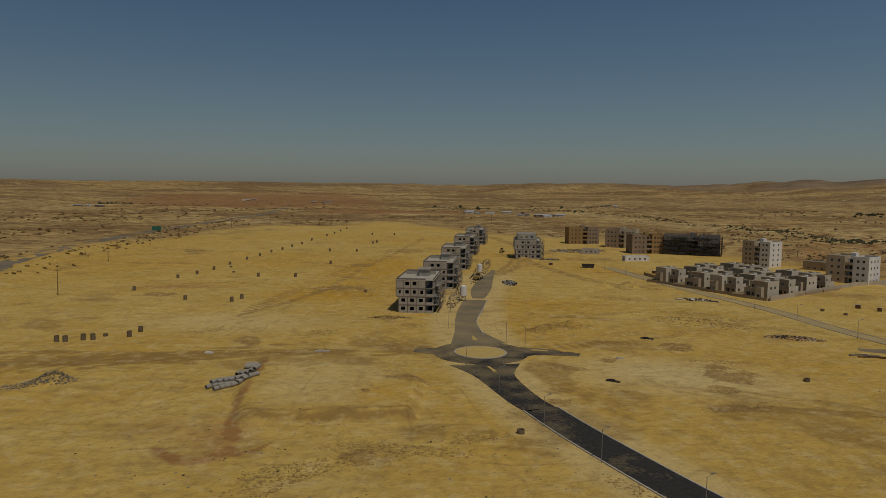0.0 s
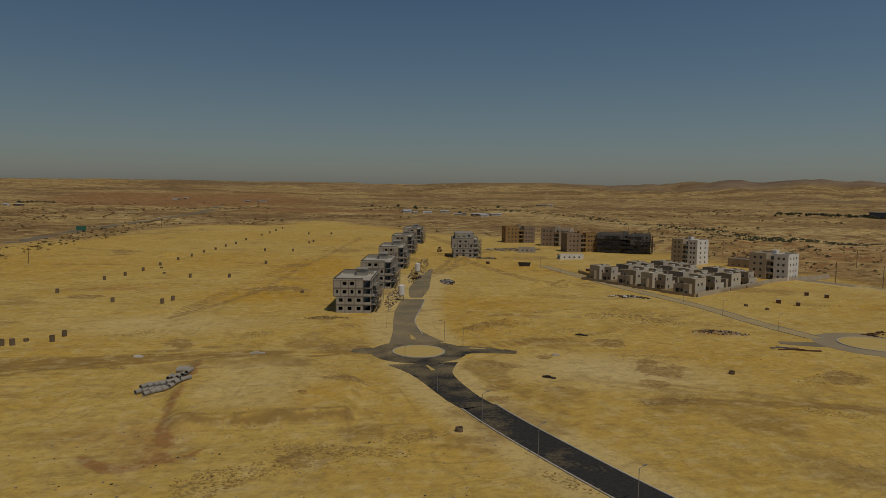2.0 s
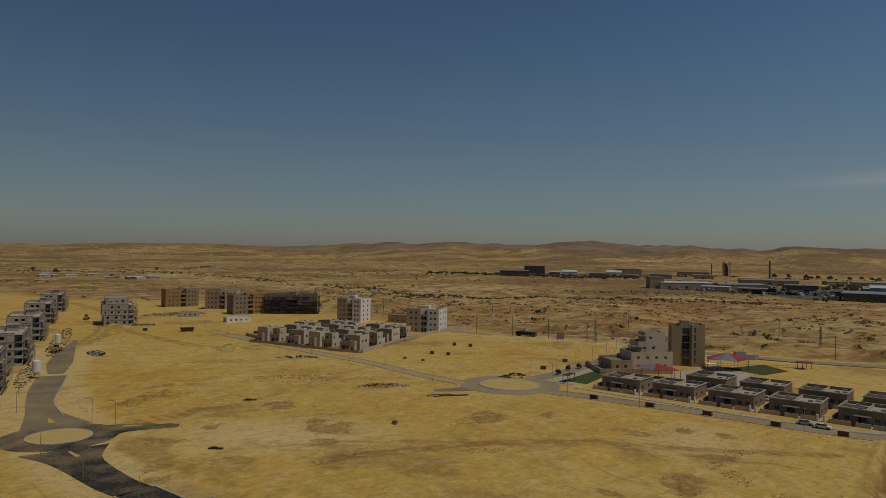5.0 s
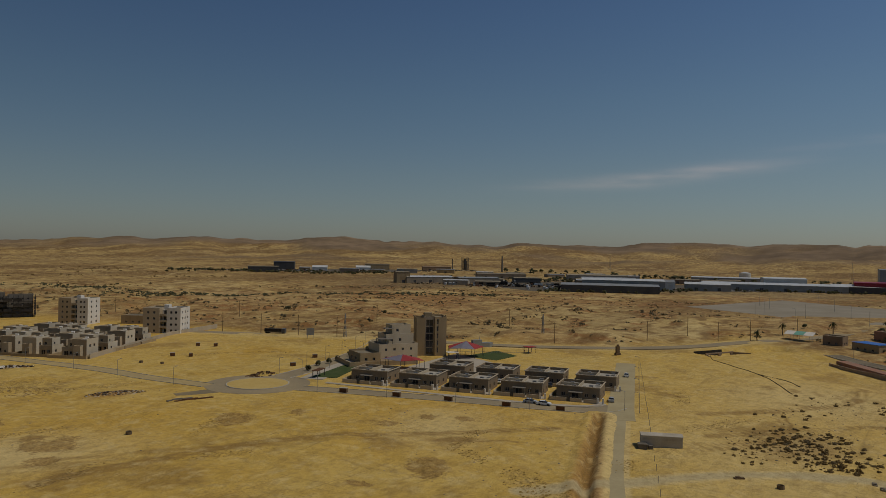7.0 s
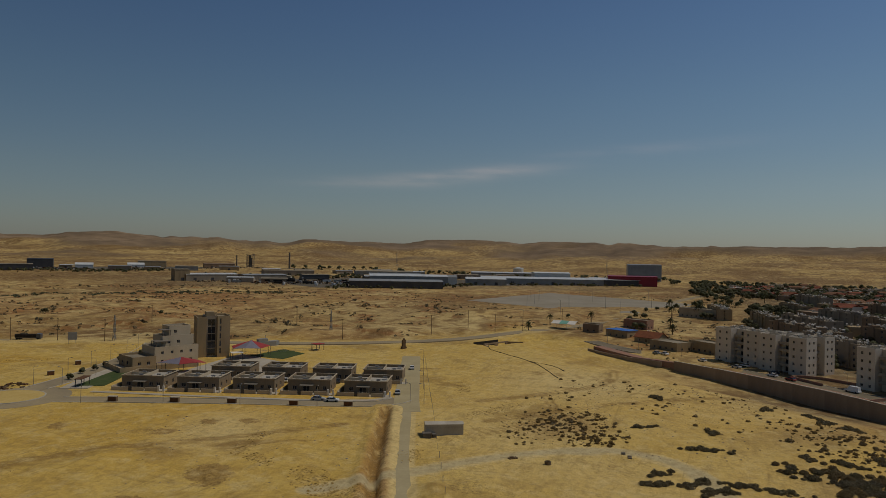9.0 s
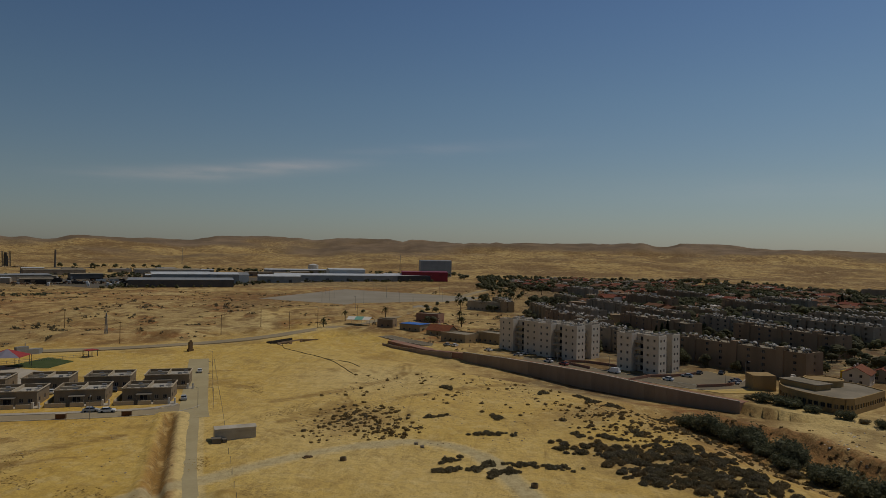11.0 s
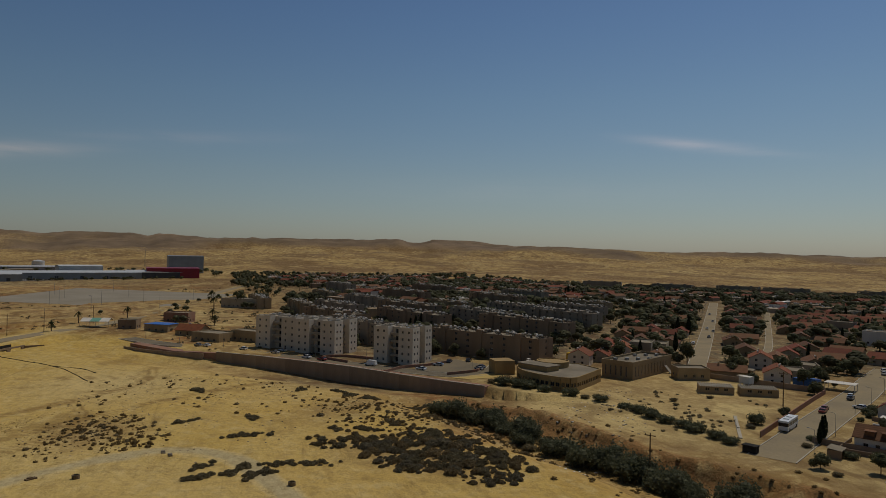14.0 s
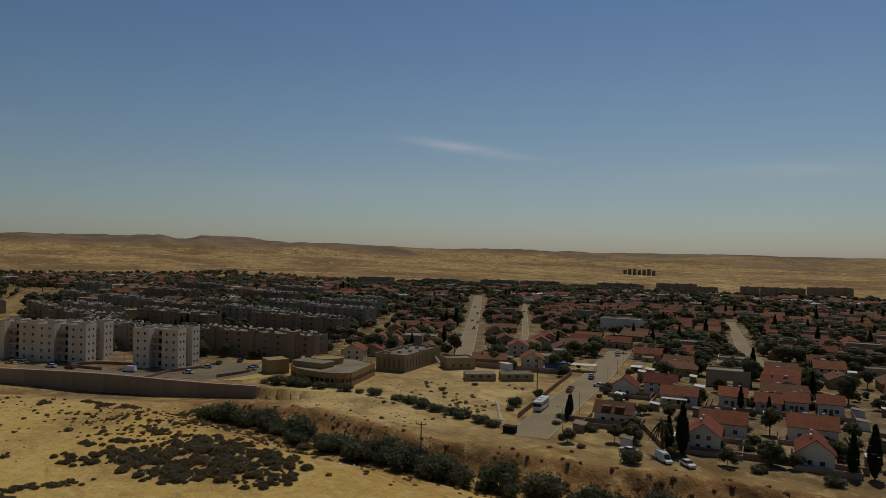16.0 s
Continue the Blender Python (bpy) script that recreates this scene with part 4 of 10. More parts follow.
    d, side = line_distance(x, y, WADI)
    s = np.where(side > 0, -d, d) + 2.2 * fbm(x, y, 14, 3, 29)
    red += 0.8 * ease(-18.5, -15.5, s) * ease(-6, -9, s) * ease(262, 225, x)
    bank = wash_levels(x, y)[1] * wash_area(x, y)
    red += 1.1 * bank * (0.75 + 0.6 * fbm(x, y, 25, 3, 86))
    # ploughed red fields far out, and the earth laid bare at the near gully
    red += 0.9 * ease(1380, 1520, r + 120 * wob) * ease(2900, 2300, r) * ease(-25, -21, bearing + 2 * wob) * ease(-4, -9, bearing + 3 * wob)
    red += 0.7 * ease(1150, 1210, r + 60 * wob) * ease(1400, 1330, r + 60 * wob) * ease(-12, -9, bearing) * ease(3, 0, bearing)
    red += 0.55 * blob(x, y, -41, 128, 12, 20, 10) + 1.2 * ease(2.4, 0.6, line_distance(x, y, [(-50, 121), (-46, 117), (-42, 116), (-40, 118), (-38, 122)])[0] + 0.9 * fbm(x, y, 3, 3, 54))
    red += 0.8 * ease(1.6, 0.4, line_distance(x, y, [(-38.5, 128), (-42, 137), (-43.6, 149.5), (-45, 168), (-45.8, 182)])[0] + 0.7 * fbm(x, y, 5, 3, 55))
    red += 0.8 * ease(0.9, 0.3, line_distance(x, y, [(-36, 119), (-33, 122), (-31, 126)])[0] + 0.4 * fbm(x, y, 2, 2, 56))
    store("redsoil", red)
    scrub = blob(x, y, 160, -35, 38, 20, 35) + 0.7 * blob(x, y, 165, -66, 60, 10, 25) + 0.5 * blob(x, y, 195, -50, 40, 14, 25) + 0.9 * blob(x, y, 194, 40, 28, 19, -15) + 0.7 * blob(x, y, 215, -25, 45, 18, -40) + 0.6 * ease(-15, -60, site) * ease(900, 500, r) * (wob > 0.1)
    store("scrubsoil", scrub)
    lines = 0.0
    for pts, w in (([(-240, 178), (-120, 185), (-60, 192), (-20, 196), (0, 199)], 1.4), ([(-240, 184), (-110, 192), (-50, 197), (-5, 203)], 1.2), ([(-74, 250), (-60, 290), (-52, 325), (-45, 405), (-33, 500), (-18, 640)], 0.9),
                   ([(-240, 170), (-130, 178), (-70, 186)], 1.6), ([(40, 500), (60, 420), (75, 360), (100, 330)], 2.0), ([(60, 150), (110, 140), (150, 110), (170, 95)], 1.2),
                   ([(30, 380), (45, 440), (60, 560), (40, 680)], 3.0), ([(-40, 139), (-7, 141)], 1.2), ([(215, 70), (260, 40), (300, 40)], 1.4), ([(190, 60), (240, 20), (260, -10)], 1.2)):
        d = line_distance(x, y, smooth_line(pts, 12))[0]
        lines = lines + 0.75 * ease(w * 0.8 + 0.5, w * 0.2, np.abs(d - w * 0.9) + 0.5 * fbm(x, y, 9, 2, 61))
    for pts in ([(-120, 174), (-94, 183), (-74, 190), (-45, 195), (-13, 196.5)], [(-120, 170), (-92, 178), (-70, 186), (-40, 193)], [(-73.5, 251), (-68, 297), (-57, 374), (-46, 450), (-35, 542)], [(-100, 186), (-60, 200), (-30, 215), (-10, 235)],
                [(16, 320), (30, 380), (60, 440), (90, 470)], [(30, 205), (60, 215), (95, 240), (128, 262)], [(25, 160), (50, 165), (90, 150), (130, 120), (150, 95)], [(40, 255), (70, 250), (110, 252)],
                [(230, 120), (240, 80), (250, 40), (240, 0), (215, -30)], [(262, 110), (275, 70), (270, 30), (255, -10)], [(160, 75), (180, 55), (205, 45), (235, 55)]):
        d = line_distance(x, y, smooth_line(pts, 8))[0] + 0.35 * fbm(x, y, 11, 2, 62)
        lines = lines + 0.7 * (ease(0.75, 0.3, np.abs(d - 1.0)) + ease(0.6, 0.2, np.abs(d - 2.8)) * (fbm(x, y, 30, 2, 63) > 0)) * (0.75 + 0.5 * fbm(x, y, 22, 2, 64))
    lines = lines + 0.9 * blob(x, y, 36, 232, 16, 5, 25) + 0.4 * ease(0.3, 0.8, fbm(x, y, 2.5, 3, 77)) * ease(-3.6, -1.5, inside(x, y, PLATEAU)) * ease(1, -0.8, inside(x, y, PLATEAU)) + 0.5 * blob(x, y, -8, 164, 12, 3)
    lines = lines + ease(0.6, 1.0, fbm(x, y, 26, 5, 71)) * 0.55 + 1.3 * ease(1.5, 0.7, line_distance(x, y, TRENCH)[0])
    lines = lines + 0.5 * ease(2.6, 0.6, line_distance(x, y, [(-41, 137.2), (-6, 139.6)])[0]) * (0.6 + 0.8 * fbm(x, y, 2.2, 2, 78))
    store("tracks", lines)
    clods = 0.55 * ease(3.4, 1.4, line_distance(x, y, TRENCH)[0]) + 0.15 * ease(-4.0, -1.5, inside(x, y, PLATEAU)) * ease(1.5, 0, inside(x, y, PLATEAU))
    for cx, cy, rx, ry, turn, _ in CLOD_BEDS:
        clods = clods + 1.1 * blob(x, y, cx, cy, rx * 1.5, ry * 2.4, turn)
    for cx, cy, rx, ry, turn in ((134, 47, 9, 6, 30), (198, 52, 14, 6, -20), (60, 226, 16, 6, 10), (85, 300, 18, 8, -20), (95, 246, 20, 9, -30), (-30, 300, 20, 6, 0), (200, 250, 20, 8, -30)):
        clods = clods + 0.9 * blob(x, y, cx, cy, rx, ry, turn)
    d, side = line_distance(x, y, WADI)
    s = np.where(side > 0, -d, d) + 2.2 * fbm(x, y, 14, 3, 29)
    face = ease(-18.5, -15.5, s) * ease(-6, -9, s) * ease(262, 225, x)
    clods = clods + 1.0 * face + 0.5 * ease(20, 6, np.abs(s)) * ease(262, 225, x)
    store("clodbed", clods)
    turned = 0.0
    for cx, cy, rx, ry, turn in (*BARE_EARTH, *DUG_EARTH):
        turned = turned + 1.25 * blob(x, y, cx, cy, 1.2 * rx, 1.0 * ry, turn)
    store("turned", turned * (0.8 + 0.7 * fbm(x, y, 5, 3, 65)))
    u, v = (x - 280) * 0.806 - (y + 192) * 0.592, -(x - 280) * 0.592 - (y + 192) * 0.806
    built = ease(295, 330, r + 14 * wob + 60 * ease(108, 98, bearing)) * ease(88, 97, bearing) * ease(1180, 1020, r + 3.0 * np.clip(bearing - 105, 0, 60)) * ease(168, 155, bearing)
    built = np.maximum(built, ease(134, 141, bearing) * ease(160, 178, r) * ease(330, 300, r) * ease(168, 155, bearing))
    works = ease(42, 50, bearing) * ease(84, 80, bearing) * ease(900, 960, r + 25 * wob) * ease(1350, 1200, r)
    store("town", 0.9 * np.maximum(built, 0.6 * works))
    me.materials.append(M_GROUND)
    tagged(new("ground", me), "dry sandy desert ground with tracks, mounds and a watercourse", "ground", kind="structure")


build_ground()


# ---- roads and pavements ----
def road(name, points, width, mat, label, z=0.05, lift=0.0, kerb=True, kind="road"):
    """A road along a rounded line; width is one number, or one for each point."""
    widths = width if isinstance(width, list) else [width] * len(points)
    pts = smooth_line([(p[0], p[1], w) for p, w in zip(points, widths)], 4.0)
    line, wide = [p[:2] for p in pts], [p[2] for p in pts]
    ob = lone(name, ribbon(line, wide, -0.6 + lift, z + lift), mat, label, kind, kind="structure")
    if kerb:
        for s in (-1, 1):
            edge = []
            for i, p in enumerate(line):
                a, b = line[max(i - 1, 0)], line[min(i + 1, len(line) - 1)]
                d = Vector((b[0] - a[0], b[1] - a[1])).normalized()
                edge.append((p[0] - s * d.y * (wide[i] / 2 + 0.16), p[1] + s * d.x * (wide[i] / 2 + 0.16)))
            part("kerb", ribbon(edge, 0.3, -0.5, z + 0.13), M_KERB, ob, "pale concrete kerb")
    return ob


road("road", [(x + 0.7, y) for x, y in ROAD_SOUTH[:4]], [8.0, 8.0, 8.0, 7.8], M_NEWROAD, "freshly laid black asphalt road without markings", 0.06)
road("road", [(21.2, 146.7), (18.5, 153), (15, 166), (13, 175), (11.6, 184.5)], [7.8, 8.0, 8.8, 11.0, 19.0], M_NEWROAD, "dark asphalt road with sand blown over it", 0.06, kerb=False)
road("road", [(11, 209), (8.6, 227), (8.2, 244), (10.6, 266), (13.6, 292)], [17, 9.0, 7.4, 9.6, 9.4], M_DUSTY, "dusty asphalt road half covered with sand", 0.05, kerb=False)
north_kerb = ribbon(smooth_line([(13.4, 222), (12.2, 236), (12.2, 246), (15.4, 268), (18.8, 292.5)], 4.0), 0.3, -0.5, 0.18)
lone("kerb", north_kerb, M_KERB, "pale concrete kerb along the unfinished road", "kerb", kind="structure")
road("road", [(15, 296), (17.4, 320), (20.6, 346), (24.5, 372), (29, 400)], [5.0, 9.0, 8.0, 5.0, 2.0], M_DUSTY, "patch of asphalt showing through the sand", 0.05, kerb=False)
road("road", ROAD_VILLAS, 6.0, M_PALEROAD, "dusty grey asphalt road along the new villas", 0.05)
road("road", ROAD_HOUSES, 7.0, M_SANDROAD, "dusty grey asphalt road in front of the bungalows", 0.05)
road("road", SAND_LANE, 5.0, M_SANDTRACK, "pale sandy track beside the open trench", 0.04, kerb=False)
road("road", ROAD_LANE, 8.0, M_SANDTRACK, "dusty grey side road beside the bungalows", 0.056, kerb=False)
road("road", ROAD_CENTRE, 8.0, M_SANDROAD, "dusty grey asphalt road towards the community centre", 0.052)
road("road", ROAD_EAST, 9.0, M_SANDROAD, "sandy grey country road past the new district", 0.062, kerb=False)
road("highway", HIGHWAY, 13.0, M_ROAD, "grey asphalt highway across the desert", 0.08, 1.4, False)
road("road", BUS_ROAD, 10.5, M_SANDROAD, "grey asphalt street with a parked bus", 0.05)
road("street", MAIN_STREET, 7.4, M_SANDROAD, "long straight pale town street", 0.05)
road("street", SIDE_STREET, 3.4, M_SANDROAD, "narrow pale side street between houses", 0.05)
road("street", THIRD_STREET, 6.0, M_SANDROAD, "pale residential street between houses", 0.05)
road("street", WALL_STREET, 8.0, M_ROAD, "dusty grey street behind the retaining wall", 0.05)


def roundabout(c, inner, outer, mat, label, fill):
    ring = circle(*c, (inner + outer) / 2, 56)
    ob = lone("roundabout", ribbon(ring + ring[:1], outer - inner, -0.5, 0.045), mat, label, "roundabout", kind="structure")
    part("kerb", ribbon(circle(*c, inner, 56) + circle(*c, inner, 56)[:1], 0.4, -0.5, 0.24), M_KERB, ob, "pale concrete kerb ring")
    part("island", Geo().prism(circle(*c, inner - 0.2, 40), -0.5, 0.2), fill, ob, "bare sandy traffic island")
    return ob


M_ISLAND = surface("island_sand", (0.52, 0.36, 0.11), (0.57, 0.41, 0.15), 0.95, 0, 0.2, 1.5, 0.4)
roundabout(RING_A, 7.3, 13.6, M_NEWROAD, "unfinished roundabout with a sandy island", M_ISLAND)
roundabout(RING_B, 10.6, 18.0, M_SANDROAD, "grey asphalt roundabout with a sandy island", M_ISLAND)
road("road", [(0, 199), (-4.5, 199.6), (-8, 200)], [9.0, 6.5, 4.0], M_NEWROAD, "short dusty stub of road at the roundabout", 0.04, kerb=False)
road("road", [(20, 199), (26, 200), (33, 198.5), (39, 196.5)], [13, 9, 6.5, 3], M_NEWROAD, "short black stub of road at the roundabout", 0.05, kerb=False)
road("road", [(138, 203), (130, 205), (124, 207)], [7, 6, 4], M_DUSTY, "short dusty stub of road at the roundabout", 0.04, kerb=False)
for line, w in (([(13.6, 177), (12.2, 182)], 1.1), ([(26, 201.6), (30.5, 200.4)], 1.4), ([(10.2, 214), (9.6, 220)], 1.6)):
    lone("traffic_island", ribbon(line[:2], [w, 0.7], -0.3, 0.2), M_ISLAND, "small sandy concrete splitter island", "traffic island", "splitter islands")
lone("pavement", ribbon(smooth_line([(172, 197), (192, 207), (218, 218), (246, 231), (262, 240)], 5), 9.0, -0.5, 0.15), M_PAVING, "pale paved promenade along the road", "pavement", kind="structure")
lone("pavement", ribbon(smooth_line([(171, 188), (184.5, 140), (193, 115), (200, 101.5), (207, 98.6)], 5), 2.0, -0.5, 0.16), M_PAVING, "pale concrete pavement in front of the bungalows", "pavement", kind="structure")
lone("car_park", Geo().prism([(664, 235), (859, 195), (752, 22), (553, 76), (621, 150)], -0.8, 0.07), M_LORRYPARK, "large empty grey asphalt lorry park", "car park", kind="structure")
lone("pavement", ribbon([(p[0] + 2.6, p[1] - 2.2) for p in RETAINING_WALL], 5.4, -7.0, 0.1), M_REDPAVING, "reddish paved footway along the top of the retaining wall", "pavement", kind="structure")
lone("car_park", Geo().prism([(262, -66), (288, -60), (300, -84), (284, -92), (266, -86)], -0.5, 0.09), M_ROAD, "dusty car park beside the apartment towers", "car park", kind="structure")

# ---- the new district: buildings under construction ----
def construction_house(label, w=14.0, d=28.0, floors=4, fh=3.1, extra=0):
    """A concrete apartment house under construction: bare panels, dark joints, open windows, an open frame with balconies towards the road."""
    th = thing("unfinished_apartment_house", label, "building", "unfinished houses along the road")
    top = floors * fh
    for k in range(floors + 1):
        x0 = 1.0 if k < floors / 2 else 0.0
        part("floor_slab", Geo().box(x0 - 0.08, w + 0.1, -0.1, d + 0.1, k * fh - (0.6 if k == 0 else 0.28), k * fh), M_DARKCONC if k < floors else M_ROOFSLAB, th)
    bay = w - 3.0
    for k in range(floors):
        x0, z = (1.0 if k < floors / 2 else 0.0), k * fh
        n = 3 if k < 2 else 4
        step = (bay - x0) / n
        sizes = [1.5] * n if k != 2 else [0.8, 1.4, 1.1, 1.1]
        holes = [(x0 * 0 + step * (i + 0.5) - sizes[i] / 2, z + 0.95, sizes[i], 1.3) for i in range(n) if not (k == 3 and i in (0, 3))]
        g = Geo().wall((x0, 0), (bay, 0), z, z + fh - 0.28, 0.2, holes)
        back = grid_holes(w - x0, 1, z, fh, 4, 1.4, 1.3, 0.95)
        g.wall((w, d), (x0, d), z, z + fh - 0.28, 0.2, back)
        g.wall((x0, d - 0.2), (x0, 0.2), z, z + fh - 0.28, 0.2, grid_holes(d - 0.4, 1, z, fh, 6, 1.4, 1.3, 0.95))
        g.wall((bay, 0.2), (bay, d - 0.2), z, z + fh - 0.28, 0.2, grid_holes(d - 0.4, 1, z, fh, 7, 1.9, 2.0, 0.3))
        part("wall", g, M_PANEL, th, "pale grey precast wall panels")
        for i in range(n + 1):
            x = x0 + step * i
            part("joint_column", Geo().box(x - 0.13, x + 0.13, -0.06, 0.0, z, z + fh - 0.28), M_DARKCONC, th)
        for i in range(6):
            y = 0.2 + (d - 0.6) * i / 5
            part("column", Geo().box(w - 0.35, w, y, y + 0.35, z, z + fh - 0.28), M_CONCRETE, th)
        if k:
            for i in range(4):
                y = 1.5 + i * (d - 3) / 4
                if (i + k) % 3:
                    part("balcony", Geo().box(w, w + 1.7, y, y + 4.2, z - 0.25, z).box(w + 1.55, w + 1.7, y, y + 4.2, z, z + 0.9), M_CONCRETE, th)
        if k < floors - 1 or extra:
            part("parapet", Geo().box(bay, w, 0, 0.18, z, z + 0.95), M_PANEL, th)
    g = Geo()
    for a, b in (((0, 0), (bay, 0)), ((w, d), (0, d)), ((0, d), (0, 0)), ((w, 0), (w, d))):
        g.obox(a, b, 0.02, 0.2, top, top + 0.55, 0.21 if a[0] == b[0] else 0, math.dist(a, b) - (0.21 if a[0] == b[0] else 0))
    part("roof_parapet", g, M_DARKCONC, th)
    part("stair_head", Geo().box(bay - 4, bay, d * 0.42, d * 0.6, top, top + 2.5).box(bay - 4.3, bay + 0.3, d * 0.4, d * 0.62, top + 2.5, top + 2.75), M_CONCRETE, th)
    part("roof_wall", Geo().box(1, w - 1, d * 0.62, d * 0.62 + 0.2, top, top + 1.3).box(w * 0.5, w * 0.5 + 0.2, d * 0.62, d - 1, top, top + 1.3), M_CONCRETE, th)
    for i in range(3):
        part("roof_pallet", Geo().box(2 + 3 * i, 3.1 + 3 * i, d * 0.75, d * 0.75 + 1.1, top, top + 0.6 + 0.3 * (i % 2)), M_DARKCONC, th)
    # builders' poles along the open side
    for i in range(9):
        y = 1 + (d - 2) * i / 8
        part("scaffold_pole", Geo().tube((w + 2.1, y, -0.4), (w + 2.1, y, top + 0.8 - 2.5 * (i % 3)), 0.06, n=5), M_STEEL, th)
    for k in range(1, floors):
        part("scaffold_board", Geo().box(w + 1.75, w + 2.4, 1, 1 + (d - 2) * (0.4 + 0.2 * (k % 3)), k * fh - 0.9, k * fh - 0.82), M_WOOD, th)
    if extra:
        part("upper_storey", Geo().wall((2, d * 0.25), (w - 3, d * 0.25), top, top + extra, 0.25, grid_holes(w - 5, 1, top, extra, 3, 1.4, 1.3, 1.2)).box(2, 2.25, d * 0.25, d - 2, top, top + extra).box(w - 3.25, w - 3, d * 0.25, d - 2, top, top + extra).box(2, w - 3, d * 0.25, d - 2, top + extra, top + extra + 0.3), M_CONCRETE, th)
        for i in range(7):
            x = w * i / 6
            part("scaffold_pole", Geo().tube((x, -1.3, -0.4), (x, -1.3, top - 1.5 + (i % 2)), 0.06, n=5), M_STEEL, th)
        part("scaffold_pole", Geo().tube((w * 0.4, d * 0.5, top + extra), (w * 0.4, d * 0.5, top + extra + 4.5), 0.08, n=5), M_STEEL, th)
    return th


row = construction_house("bare grey concrete apartment house under construction beside the road")
row.matrix_basis = pose(-17.3, 261, 0, 0, 0, -5.5)
for x, y, turn in ((-9.0, 323.5, -6), (-1.0, 400, -6), (7.6, 489, -7), (18.5, 578, -8)):
    copy_thing(row, pose(x, y, 0, 0, 0, turn))
opposite = construction_house("tall grey concrete house with scaffolding across the road", 17.5, 24, 4, 3.1, 3.6)
opposite.matrix_basis = pose(47.2, 465.5, 0, 0, 0, -4)


def apartment(name, label, group, w, d, floors, fh, mat, at, nx, ny, second=None, scaffold=False):
    """A finished or nearly finished apartment block of several volumes with real window openings."""
    th = thing(name, label, "building", group, at)
    h = floors * fh
    m1 = w * 0.45
    shell(th, 0, m1, 0, d, 0, h, mat, {"s": grid_holes(m1, floors, 0, fh, nx, 1.2, 1.3, 1.0), "n": grid_holes(m1, floors, 0, fh, nx, 1.2, 1.3, 1.0), "w": grid_holes(d, floors, 0, fh, ny, 1.2, 1.3, 1.0)}, 0.8)
    shell(th, m1 + 0.01, w * 0.62, d * 0.25, d * 0.85, 0, h - 0.9, second or mat, {"s": grid_holes(w * 0.17, floors, 0, fh, 1, 1.6, 2.0, 0.5, 0.3)}, 0.5)
    shell(th, w * 0.62 + 0.01, w, d * 0.08, d * 0.95, 0, h, second or mat, {"s": grid_holes(w * 0.38, floors, 0, fh, nx, 1.2, 1.3, 1.0), "e": grid_holes(d * 0.87, floors, 0, fh, ny, 1.2, 1.3, 1.0), "n": grid_holes(w * 0.38, floors, 0, fh, nx, 1.2, 1.3, 1.0)}, 0.8)
    for k in range(1, floors):
        part("balcony", Geo().box(m1 + 0.05, w * 0.62 - 0.05, d * 0.02, d * 0.25 - 0.01, k * fh - 0.2, k * fh).box(m1 + 0.05, w * 0.62 - 0.05, d * 0.02, d * 0.02 + 0.15, k * fh, k * fh + 0.95), mat, th)
    part("lift_head", Geo().box(w * 0.45, w * 0.58, d * 0.4, d * 0.65, h - 0.9, h + 2.2), second or mat, th)
    if scaffold:
        n = 14
        for i in range(n + 1):
            x = w * i / n
            part("scaffold_pole", Geo().tube((x, -1.4, -0.5), (x, -1.4, h + 0.6), 0.1, n=5), M_BLACK, th)
            part("scaffold_pole", Geo().tube((w + 1.4, d * i / n, -0.5), (w + 1.4, d * i / n, h + 0.6), 0.1, n=5), M_BLACK, th)
        for k in range(1, floors * 2):
            z = k * fh / 2
            part("scaffold_deck", Geo().box(-0.5, w + 1.7, -1.8, -0.5, z - 0.12, z).box(w + 0.5, w + 1.8, -0.5, d, z - 0.12, z), M_BLACK, th)
        for k in range(floors):
            for i in range(0, n, 2):
                if (i // 2 + k) % 3:
                    part("safety_net", Geo().box(w * i / n, w * (i + 1.7) / n, -1.95, -1.85, k * fh + 0.3, k * fh + 2.2), M_BLACK, th)
    return th


M_VILLA = surface("beige_plaster", (0.46, 0.37, 0.245), (0.38, 0.3, 0.195), 0.88, 0, 0.2, 3.0, 0.1, 0.2, True)
M_HOUSESTONE = surface("brown_house_stone", (0.36, 0.28, 0.175), (0.29, 0.225, 0.14), 0.9, 0, 0.3, 2.0, 0.2, 0.2, True)
M_OCHREWALL = surface("ochre_stone_cladding", (0.36, 0.22, 0.085), (0.28, 0.17, 0.065), 0.9, 0, 0.3, 2.0, 0.2, 0.12, True)
apartment("apartment_building", "ochre and brown apartment building on the desert edge", "ochre apartment buildings", 26, 14, 4, 3.3, M_OCHREWALL, pose(106, 594, 0, 0, 0, 4), 3, 2, M_BROWN)
apartment("apartment_building", "dark brown apartment building with pale trim", "ochre apartment buildings", 24, 14, 4, 3.5, M_BROWN, pose(130, 566, 0, 0, 0, -28), 3, 2, M_CREAM)
apartment("apartment_building", "ochre apartment building with a lower brown wing", "ochre apartment buildings", 24, 14, 4, 3.3, M_BROWN, pose(137, 510, 0, 0, 0, 4), 3, 2, M_OCHREWALL)
apartment("apartment_building", "unfinished dark apartment building wrapped in scaffolding", "ochre apartment buildings", 38, 15, 4, 3.4, M_DARKCONC, pose(160, 511, 0, 0, 0, -22), 4, 2, M_DARKCONC, True)
apartment("apartment_tower", "white apartment tower with two blank bright walls", "white towers by the villas", 18, 14, 5, 3.0, M_VILLA, pose(187, 440, 0, 0, 0, -58), 2, 2, M_WHITE)
apartment("apartment_tower", "white apartment block with balconies at the district edge", "white towers by the villas", 20, 16, 4, 3.3, M_VILLA, pose(199.5, 366, 0, 0, 0, -52), 2, 3, M_WHITE)


